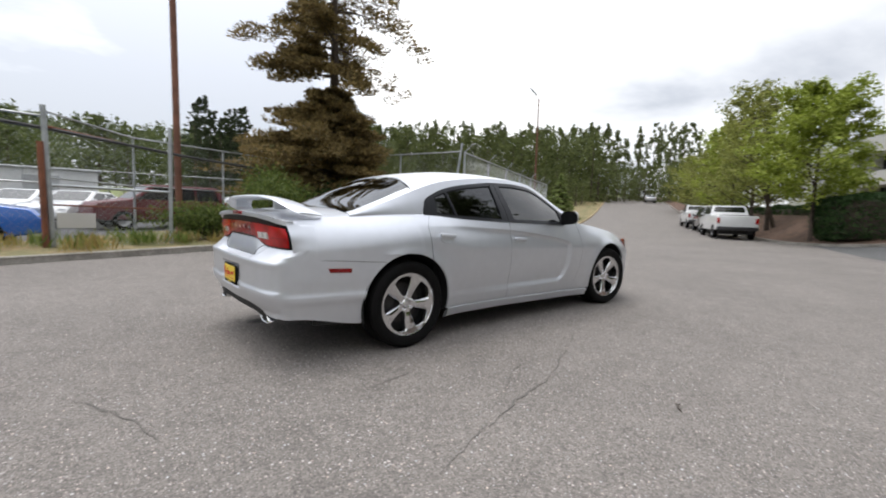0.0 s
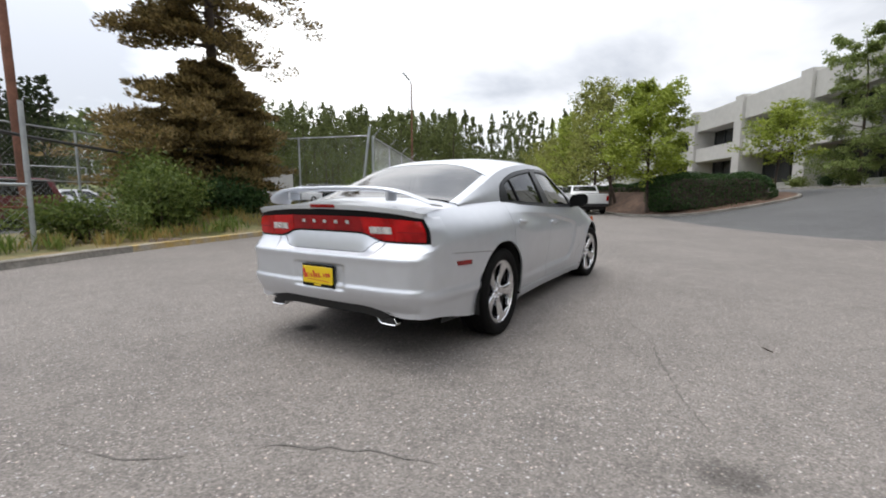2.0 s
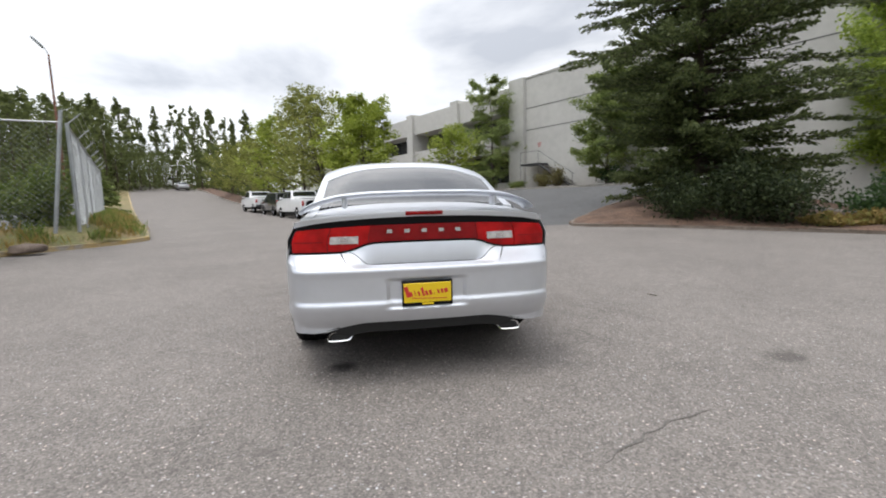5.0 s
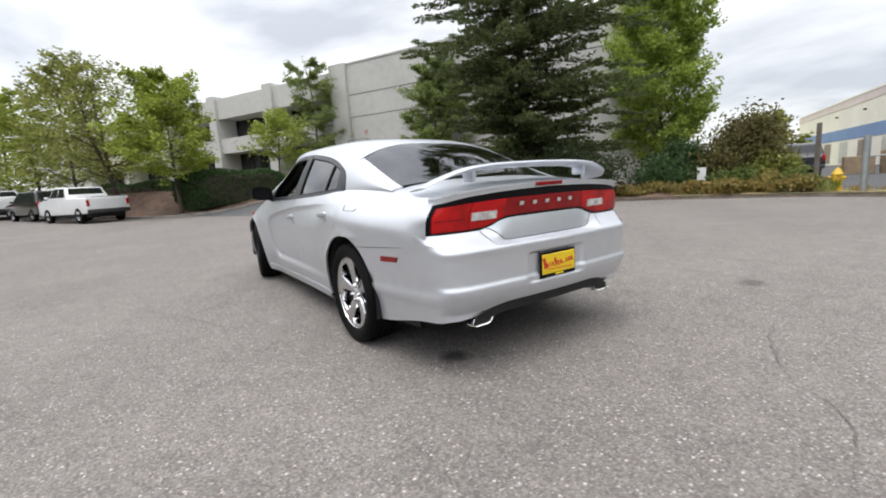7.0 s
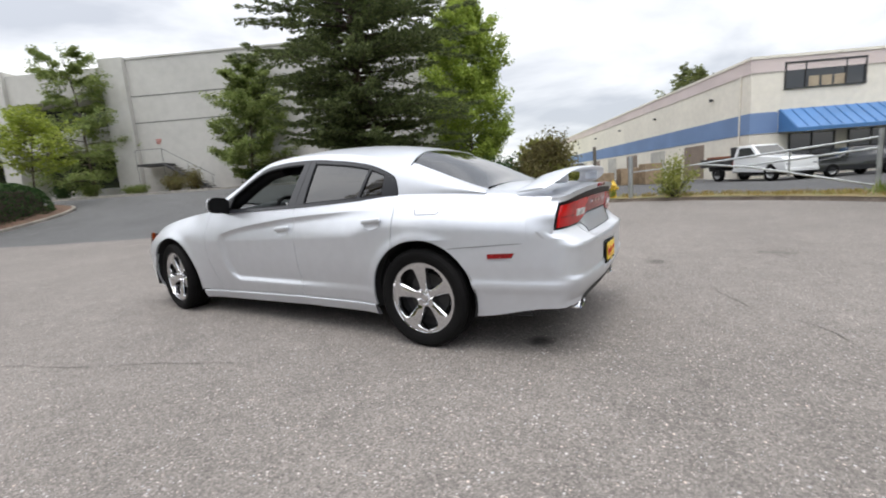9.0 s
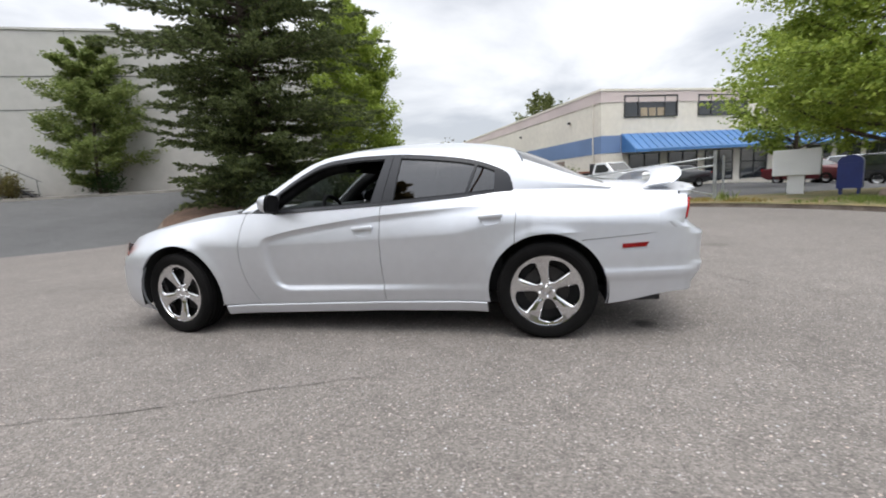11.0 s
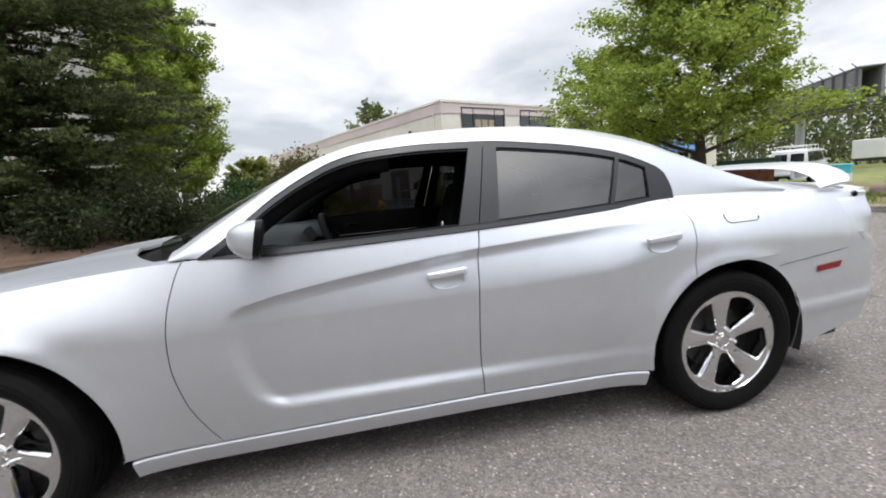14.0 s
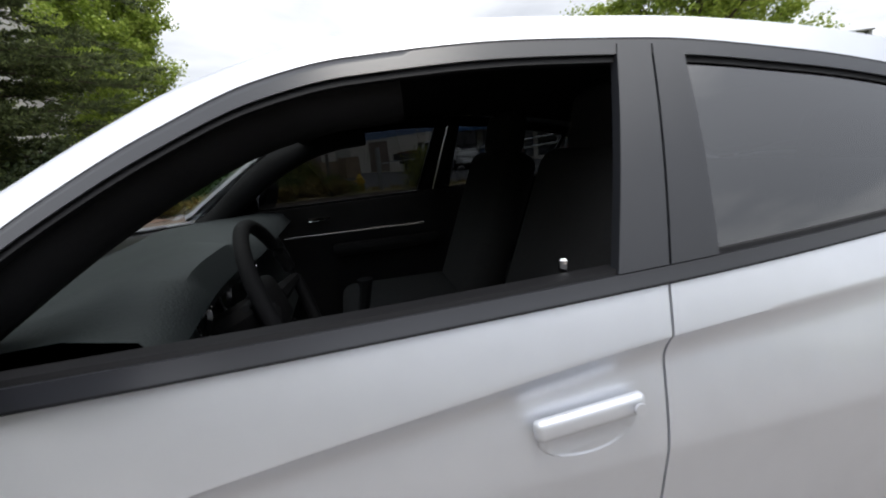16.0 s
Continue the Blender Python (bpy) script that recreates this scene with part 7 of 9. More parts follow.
# browned conifer on the north verge: a bushy foot, a bare neck and a broad ragged head
BROWN_FOOT = lerp_table([(0, 1.4), (0.05, 2.6), (0.12, 3.5), (0.19, 3.7), (0.25, 3.2), (0.31, 2.2), (0.36, 1.2), (0.40, 0.7)])
BROWN_HEAD = lerp_table([(0.42, 2.4), (0.48, 3.1), (0.58, 3.4), (0.7, 2.8), (0.88, 1.3), (1.0, 0.3)])
rs = random.Random(7)
bl = []
for k in range(165):
    f = 0.02 + 0.38 * (k + rs.random()) / 165
    w = k * 2.4 + rs.uniform(-0.5, 0.5)
    bl.append((13.4 * f, w, BROWN_FOOT(f) * rs.uniform(0.62, 1.08) * (0.90 + 0.24 * math.cos(w - 2.5)), 0.14, rs.uniform(0.08, 0.30), 1.35))
for k in range(58):
    f = 0.44 + 0.55 * ((k + rs.random()) / 58) ** 1.25
    if k % 5 < 3:
        w, dr, dn = radians(155 + rs.uniform(-75, 75)), rs.uniform(0.05, 0.28), 1.9
    else:
        w, dr, dn = radians(-25 + rs.uniform(-85, 85)), rs.uniform(0.4, 0.95), 1.6
    bl.append((13.4 * f, w, BROWN_HEAD(f) * rs.uniform(0.45, 1.15), 0.15, dr, dn))
needle_tree((5.75, 12.1), 13.4, LEAF_CEDAR, 7, "old browned conifer with a bare neck and ragged head", bl, "conifer_tree", twigs=8, needles=84, needle=0.135, slim=0.34, trunk_r=0.24, bare=0.30, pads=1.0, upturn=0.05)
shrub((2.75, 10.1), (1.15, 0.9, 1.6), LEAF_BUSH, 9000, 71, "tall green bush below the conifer", leaf_size=0.10, base=0.2)
shrub((2.5, 9.3), (1.4, 0.9, 1.35), LEAF_BUSH, 6500, 72, "green bush on the north verge", leaf_size=0.09, base=0.2)
shrub((0.75, 8.7), (1.45, 0.7, 0.72), LEAF_BUSH, 4200, 73, "green bush by the pole", leaf_size=0.08, base=0.2)
shrub((5.3, 10.4), (1.2, 0.9, 1.2), LEAF_HEDGE, 6000, 74, "dark green bush below the conifer", leaf_size=0.10, base=0.3)
shrub((7.0, 9.5), (1.2, 0.6, 0.40), LEAF_PURPLE, 4000, 75, "trailing brownish weeds on the bank", leaf_size=0.08, base=0.4)
shrub(uv(14.2, 3.9), (0.95, 0.85, 1.7), LEAF_BUSH, 5500, 76, "green bush behind the fence corner", leaf_size=0.12, base=0.45)
conifer(uv(40, 3.5), 4.6, 2.0, LEAF_BIRCH, 8, "dense green conifer beside the far street", "street_conifer", low=0.02, levels=20, per=9, needle=0.3, sprays=26)
# dry grass
rg = random.Random(3)
spots_dry, spots_green, spots_lawn, spots_low = [], [], [], []
for i, p in enumerate(kl):
    if -6 < p.x < 30 and p.y > 3:
        for k in range(4):
            d = rg.uniform(0.25, 2.0)
            n = Vector((-UY, UX)) if p.x > 8 else Vector((-0.26, 0.966))
            q = p + n * d + Vector((rg.uniform(-0.3, 0.3), 0))
            (spots_dry if rg.random() < (0.75 if d < 1.1 else 0.35) else spots_green).append((q.x, q.y, 0.3, 46))
for i in range(i3, len(kb)):
    p = kb[i]
    if p.x > -6:
        for k in range(4):
            d = rg.uniform(0.25, 1.5)
            q = p + Vector((0.1, -1)).normalized() * d
            (spots_low if rg.random() < 0.93 else spots_green).append((q.x, q.y, 0.28, 50))
    else:
        for k in range(4):
            q = p + Vector((-0.9, -0.45)) * rg.uniform(0.25, 2.2)
            spots_lawn.append((q.x, q.y, 0.5, 160))
blades("dry_grass", spots_dry, LEAF_DRY, "tufts of dry straw-coloured grass along the kerb", 0.30, 81, bank)
blades("verge_stubble", spots_low, LEAF_DRY, "short dry stubble behind the south kerb", 0.15, 84, lambda x, y: 0.11)
blades("lawn_grass", spots_lawn, LEAF_GRASS, "short yellowish-green lawn on the west verge", 0.13, 83, lambda x, y: 0.11)
blades("green_grass", spots_green, LEAF_GRASS, "tufts of long green grass on the verge", 0.34, 82, bank)


# far woods
def woods(name, rows, leaf, seed, label, leaf_size, kcl=70, pr=7):
    """A far belt of woodland: many crowns of leaf clumps on thin trunks, as one piece of stuff."""
    nr = np.random.RandomState(seed)
    C, A, S, wood = [], [], [], []
    for (x, y, z, h, r, kind) in rows:
        # clumps scattered through the crown's outline, each a small cloud of leaves
        kc, per = kcl, pr
        n = kc * per
        t = nr.uniform(0, 1, kc)
        if kind == 0:      # pointed
            rad = r * (1.02 - t) ** 0.75
        elif kind == 3:    # fir
            rad = r * (1.02 - t)
        elif kind == 1:    # round
            rad = r * np.sqrt(np.maximum(0.03, 1 - (2 * t - 0.9) ** 2 * 0.95))
        else:              # narrow
            rad = r * 0.6 * np.sqrt(np.maximum(0.02, np.sin(np.pi * np.clip(t, 0.02, 0.99))))
        w = nr.uniform(0, 2 * np.pi, kc)
        dist = rad * nr.uniform(0.02, 1.0, kc) ** 0.6
        cc = np.column_stack([x + dist * np.cos(w), y + dist * np.sin(w), z + h * t ** 0.9 * nr.uniform(0.94, 1.0, kc)])
        dv = nr.normal(size=(n, 3))
        dv /= np.linalg.norm(dv, axis=1, keepdims=True)
        size = np.repeat(np.maximum(0.22 * rad, (0.05 if kind == 3 else 0.08) * r), per)[:, None]
        C.append(np.repeat(cc, per, 0) + dv * size * nr.uniform(0.1, 1, size=(n, 1)) ** 0.5 * ((1.1, 1.1, 0.6) if kind == 3 else (0.85, 0.85, 2.0)))
        A.append(nr.normal(size=(n, 3)) + (0, 0, -0.2))
        S.append(0.50 * leaf_size * (h / 12) * nr.uniform(0.5, 1.4, n))
        wood.append(tube([(x, y, z - 0.5), (x, y, z + h * 0.8)], [0.16, 0.05], 5, False))
    np.random.seed(seed)
    t = tagged(part(name, leaves_mesh(name, np.concatenate(C), np.concatenate(A), np.concatenate(S), leaf, 0.65), None), label, "woodland", kind="stuff")
    part("trunks", join(*wood), TRUNK, t)
    return t


rw = random.Random(9)
rows = []
# spires with gaps to the south of the street's end, a closed wood behind the yard
for k in range(58):
    az = radians(15 + 17 * k / 57 + rw.uniform(-0.5, 0.5))
    d = rw.uniform(82, 118)
    x, y = 4 + d * math.cos(az), -2 + d * math.sin(az)
    tall = k % 3 == 0
    top = (0.205 * rw.uniform(0.86, 1.04) if tall else 0.115 * rw.uniform(0.7, 1.15)) * d + 1.1
    z = height(x, y) - 0.3
    rows.append((x, y, z, max(5, top - z), rw.uniform(2.6, 3.6) if tall else rw.uniform(4, 6), rw.choice((2, 0, 0)) if tall else 1))
for k in range(120):
    az = radians(31 + 33 * k / 119 + rw.uniform(-0.4, 0.4))
    d = rw.uniform(78, 112)
    x, y = 4 + d * math.cos(az), -2 + d * math.sin(az)
    z = height(x, y) - 0.3
    top = 0.196 * d * rw.choice((0.78, 0.9, 0.97, 1.0, 1.06)) * rw.uniform(0.95, 1.04) + 1.1
    rows.append((x, y, z, max(5, top - z), rw.uniform(4.2, 6.2), rw.choice((0, 1, 1, 0))))
for k in range(44):
    az = radians(29 + 36 * k / 43)
    d = rw.uniform(70, 78)
    x, y = 4 + d * math.cos(az), -2 + d * math.sin(az)
    if abs(to_uv(x, y)[1] + 4) > 7.5:
        rows.append((x, y, height(x, y) - 0.3, rw.uniform(4, 9), rw.uniform(3.0, 4.4), rw.choice((0, 1))))
woods("woods_east", rows, LEAF_FAR, 91, "belt of distant mixed woodland beyond the street", 0.86, 72, 12)
rows = []
for k in range(130):
    az = radians(66 + 84 * k / 129 + rw.uniform(-0.5, 0.5))
    d = rw.uniform(75, 125)
    x, y = -2 + d * math.cos(az), -3 + d * math.sin(az)
    top = (0.118 + 0.03 * rw.random()) * d + 1.1
    rows.append((x, y, 1.0 + 0.03 * d, max(4, top - 1.0 - 0.03 * d), rw.uniform(5.5, 8.5), rw.choice((1, 1, 1, 0))))
woods("woods_north", rows, LEAF_HILL, 92, "wooded hillside behind the vehicle yard", 1.5, 80, 9)
rows = []
for k in range(11):
    az = radians(73.8 + 5.2 * k / 10)
    d = rw.uniform(60, 68)
    rows.append((-2 + d * math.cos(az), -3 + d * math.sin(az), 2, 0.205 * d * rw.uniform(0.78, 1.0), rw.uniform(3.0, 4.2), 3))
woods("dark_firs", rows, LEAF_JUNIPER, 93, "clump of dark firs on the hillside", 0.6, 150, 14)
rows = []
for k in range(90):
    az = radians(-168 + 60 * k / 89 + rw.uniform(-0.4, 0.4))
    d = rw.uniform(70, 130)
    rows.append((1 + d * math.cos(az), 3 + d * math.sin(az), -0.8, d * rw.uniform(0.06, 0.115) + 1, rw.uniform(3, 5.5), rw.choice((1, 1, 0))))
woods("woods_west", rows, LEAF_HILL, 94, "belt of green trees behind the raised track", 1.65)

# ---- fences, poles ----
def chain(a, b, z0, z1, spacing=0.13, r=0.0022):
    """Chain-link between two ground points: crossed diagonal wires."""
    A, B = Vector((*a, 0)), Vector((*b, 0))
    L, h = (B - A).length, z1 - z0
    d = (B - A) / L
    out = []
    n = int((L + h) / spacing)
    for k in range(n + 1):
        s = -h + k * spacing
        s0, s1 = max(s, 0), min(s + h, L)
        if s1 - s0 > 0.02:
            for sign in (0, 1):
                p, q = A + d * s0, A + d * s1
                za, zb = z0 + (s0 - s), z0 + (s1 - s)
                if sign:
                    za, zb = z1 - (s0 - s), z1 - (s1 - s)
                out.append(tube([(p.x, p.y, za), (q.x, q.y, zb)], r, 3, False))
    return join(*out)


def fence(name, pts, h, label, arms=False, base=lambda x, y: 0.1, r=0.03, spacing=0.13, lean=None, wire_r=0.0022, mid=False):
    t = thing(name, Matrix.Identity(4), label, "fence")
    z = [height(*p) + base(*p) for p in pts]
    for i, p in enumerate(pts):
        tilt = lean[i] if lean else (0, 0)
        part("post", tube([(p[0] - tilt[0], p[1] - tilt[1], z[i] - 0.1), (p[0] + tilt[0] * 0.12, p[1] + tilt[1] * 0.12, z[i] + h + (0.28 if i == 0 and lean else 0.03))], r if i else r * 1.4, 8), GALV, t)
        if arms:
            q = uv(*[c + dlt for c, dlt in zip(to_uv(*p), (0, -0.28))])
            part("arm", tube([(p[0], p[1], z[i] + h), (q[0], q[1], z[i] + h + 0.28)], 0.016, 5), GALV, t)
    for i in range(len(pts) - 1):
        a, b = pts[i], pts[i + 1]
        part("rail", tube([(*a, z[i] + h), (*b, z[i + 1] + h)], 0.021, 6), GALV, t)
        if mid:
            part("rail", tube([(*a, z[i] + h * 0.5), (*b, z[i + 1] + h * 0.5)], 0.018, 6), GALV, t)
        zz = (z[i] + z[i + 1]) / 2
        part("chain_link", chain(a, b, zz + 0.03, zz + h, spacing, wire_r), GALV, t, "galvanised chain-link")
        if arms:
            for k in (0.4, 0.7, 1.0):
                pa, pb = (uv(*[c + dlt for c, dlt in zip(to_uv(*p), (0, -0.28 * k))]) for p in (a, b))
                part("barbed_wire", tube([(*pa, z[i] + h + 0.28 * k), (*pb, z[i + 1] + h + 0.28 * k)], 0.004, 3, False), GALV, t)
    return t


BK = lambda x, y: 0.62
fence("fence", [uv(10.72 + 2.85 * k, 2.83) for k in range(7)], 2.47, "tall galvanised chain-link fence with barbed wire arms beside the street", True, BK, spacing=0.11, wire_r=0.0024)
fence("fence", [uv(10.65, 2.95), uv(11.13, 5.53), uv(11.6, 8.2), uv(12.1, 10.8)], 2.50, "chain-link fence with a leaning corner post above the bank", False, BK, lean=[(0.19, -0.26), (0, 0), (0, 0), (0, 0)], wire_r=0.0013)
fence("fence", [(-9.0, 6.9), (-5.6, 7.35), (-2.36, 7.86)], 2.55, "old galvanised chain-link fence beside the yard gate", False, lambda x, y: 0.1, mid=True, wire_r=0.0012)
fence("fence", [(-2.36, 7.9), (-0.70, 10.75), (1.75, 11.75), (4.6, 12.9), (7.2, 14.2)], 2.55, "old galvanised chain-link fence round the vehicle yard", False, lambda x, y: 0.2, mid=True, wire_r=0.0012)
fence("fence", [(-16, 31), (-10, 30.4), (-4, 29.8), (2, 29.2), (8, 28.6)], 2.7, "far chain-link fence behind the parked cars", False, lambda x, y: 0.05, spacing=0.35)
gp = thing("gate_frame", Matrix.Identity(4), "rusty yard gate posts with a galvanised pipe rail", "gate")
part("post", tube([(-2.40, 7.75, 0.05), (-2.42, 7.75, 2.15)], 0.055, 8), RUST, gp, "rusty steel post")
part("post", tube([(-2.30, 7.82, 0.05), (-2.36, 7.82, 2.85)], 0.05, 8), GALV, gp)
part("post", tube([(-0.25, 8.2, 0.05), (-0.22, 8.25, 2.78)], 0.042, 8), GALV, gp)
part("rail", tube([(-2.3, 7.82, 1.33), (-0.23, 8.22, 1.30)], 0.03, 8), GALV, gp)
part("rail", tube([(-2.3, 7.82, 0.95), (-0.23, 8.22, 0.9)], 0.018, 8), RUST, gp)
part("cable", tube([(-7, 7.0, 2.75), (-2.35, 7.85, 2.42), (0.2, 9.3, 2.26), (2.6, 11.0, 2.22)], 0.035, 6), FRAME_DARK, gp, "thick black cable")
part("chain_link", chain((-2.3, 7.82), (-0.25, 8.2), 0.1, 1.3), GALV, gp)
part("board", box((0.62, 0.02, 0.30), (-1.93, 7.88, 0.64), 0.005, 2, Matrix.Rotation(radians(11), 4, "Z")), PAINT_GREY, gp, "pale grey board")
part("rail", tube([(-2.3, 7.82, 2.45), (-0.5, 10.6, 2.5)], 0.025, 8), RUST, gp)
pole = thing("utility_pole", Matrix.Identity(4), "tall brown creosoted wooden utility pole", "pole")
part("pole", tube([(0.27, 10.3, 0.1), (0.22, 10.3, 6), (0.14, 10.3, 12.5)], [0.088, 0.082, 0.075], 14), WOODPOLE, pole, smooth=True)
lamp = thing("street_lamp", Matrix.Identity(4), "tall thin wooden street lamp with a grey cobra head", "street lamp")
part("pole", tube([(28.3, 19.75, 0.2), (28.2, 19.72, 10.7)], [0.10, 0.05], 10), WOODPOLE, lamp, smooth=True)
part("arm", tube([(28.2, 19.72, 10.5), (28.17, 19.78, 10.85), (28.1, 19.9, 11.05)], 0.035, 6), GALV, lamp)
part("head", box((0.80, 0.26, 0.15), (27.98, 20.13, 11.32), 0.05, 2, Matrix.Rotation(radians(118), 4, "Z") @ Matrix.Rotation(radians(-48), 4, "Y")), GALV, lamp, smooth=True)

# ---- vehicles in the surroundings ----
CAR_WHITE = mat("white_car_paint", (0.74, 0.75, 0.76), rough=0.25, coat=0.8, vary=0.05, scale=2)
CAR_RED = mat("dark_red_car_paint", (0.10, 0.010, 0.014), rough=0.45, coat=0.12)
CAR_BLUE = mat("bright_blue_car_paint", (0.02, 0.12, 0.48), rough=0.25, coat=0.8)
CAR_DARK = mat("black_car_paint", (0.02, 0.021, 0.024), rough=0.25, coat=0.8)
CAR_SILVER = mat("grey_car_paint", (0.42, 0.43, 0.45), rough=0.3, metal=0.4, coat=0.8)
CAR_GLASS = mat("dark_car_glass", (0.015, 0.018, 0.02), rough=0.05, spec=0.8)
STEEL_WHEEL = mat("grey_wheel", (0.35, 0.35, 0.36), rough=0.4, metal=0.6)
V_TYRE = mesh_of("tyre", *lathe([(-0.11, 0.62), (-0.12, 0.85), (-0.09, 1.0), (0.09, 1.0), (0.12, 0.85), (0.11, 0.62), (0.08, 0.60)], 24), RUBBER, True, 40)
V_RIM = mesh_of("rim", *lathe([(0.09, 0.62), (0.06, 0.52), (0.03, 0.30), (0.07, 0.16), (0.07, 0.0)], 24), STEEL_WHEEL, True, 40)

SHAPES = {
    # side outline of the body, belt height, glass outlines along the side, wheel places, tyre radius, half width
    "pickup": dict(body=[(-2.75, 0.55), (-2.75, 1.28), (-0.72, 1.30), (-0.70, 1.34), (-0.42, 1.86), (0.95, 1.90), (1.55, 1.30), (2.70, 1.20), (2.85, 1.05), (2.88, 0.5), (2.4, 0.42), (-2.5, 0.48)], belt=1.30, glass=[[(-0.52, 1.36), (-0.30, 1.80), (0.28, 1.81), (0.28, 1.36)], [(0.36, 1.36), (0.36, 1.81), (0.88, 1.80), (1.36, 1.36)]], back=((-0.66, 1.38), (-0.46, 1.80)), front=((1.50, 1.36), (1.00, 1.86)), wheels=(-1.75, 1.85), r=0.39, w=0.98, tuck=0.16),
    "suv": dict(body=[(-2.35, 0.5), (-2.40, 1.05), (-2.30, 1.15), (-2.12, 1.70), (-1.9, 1.76), (0.45, 1.76), (1.20, 1.16), (2.20, 1.02), (2.38, 0.85), (2.38, 0.45), (2.0, 0.36), (-2.1, 0.42)], belt=1.12, glass=[[(-2.08, 1.18), (-1.92, 1.66), (-1.15, 1.67), (-1.15, 1.16)], [(-1.08, 1.16), (-1.08, 1.67), (-0.22, 1.67), (-0.22, 1.16)], [(-0.15, 1.16), (-0.15, 1.67), (0.38, 1.66), (0.98, 1.18)]], back=((-2.27, 1.2), (-2.13, 1.66)), front=((1.14, 1.2), (0.52, 1.70)), wheels=(-1.4, 1.45), r=0.36, w=0.92, tuck=0.14),
    "sedan": dict(body=[(-2.3, 0.42), (-2.35, 0.85), (-2.25, 0.98), (-1.55, 1.02), (-0.85, 1.42), (0.25, 1.44), (1.05, 1.0), (2.1, 0.86), (2.3, 0.65), (2.3, 0.35), (1.9, 0.27), (-2.0, 0.30)], belt=0.99, glass=[[(-1.35, 1.03), (-0.82, 1.35), (-0.35, 1.37), (-0.35, 1.02)], [(-0.28, 1.02), (-0.28, 1.37), (0.22, 1.36), (0.85, 1.02)]], back=((-1.50, 1.05), (-0.90, 1.39)), front=((0.98, 1.04), (0.30, 1.41)), wheels=(-1.35, 1.38), r=0.32, w=0.88, tuck=0.16),
    "flatbed": dict(body=[(-0.75, 0.6), (-0.78, 1.25), (-0.66, 1.84), (-0.5, 1.92), (0.3, 1.92), (0.98, 1.30), (2.2, 1.18), (2.46, 1.04), (2.5, 0.5), (2.2, 0.42), (-0.6, 0.5)], belt=1.26, glass=[[(-0.5, 1.30), (-0.45, 1.80), (0.26, 1.80), (0.76, 1.30)]], back=((-0.77, 1.32), (-0.68, 1.8)), front=((0.95, 1.34), (0.38, 1.86)), wheels=(-1.9, 1.65), r=0.40, w=0.95, tuck=0.12),
    "van": dict(body=[(-2.7, 0.5), (-2.72, 1.2), (-2.62, 2.0), (-2.5, 2.08), (1.1, 2.08), (1.75, 1.30), (2.6, 1.12), (2.72, 0.9), (2.72, 0.42), (2.3, 0.38), (-2.5, 0.42)], belt=1.22, glass=[[(-2.5, 1.3), (-2.44, 1.88), (-1.3, 1.9), (-1.3, 1.28)], [(-1.2, 1.28), (-1.2, 1.9), (0.1, 1.9), (0.1, 1.28)], [(0.2, 1.28), (0.2, 1.9), (1.02, 1.9), (1.5, 1.30)]], back=((-2.68, 1.3), (-2.62, 1.9)), front=((1.68, 1.36), (1.16, 2.02)), wheels=(-1.75, 1.75), r=0.36, w=0.98, tuck=0.10),
}


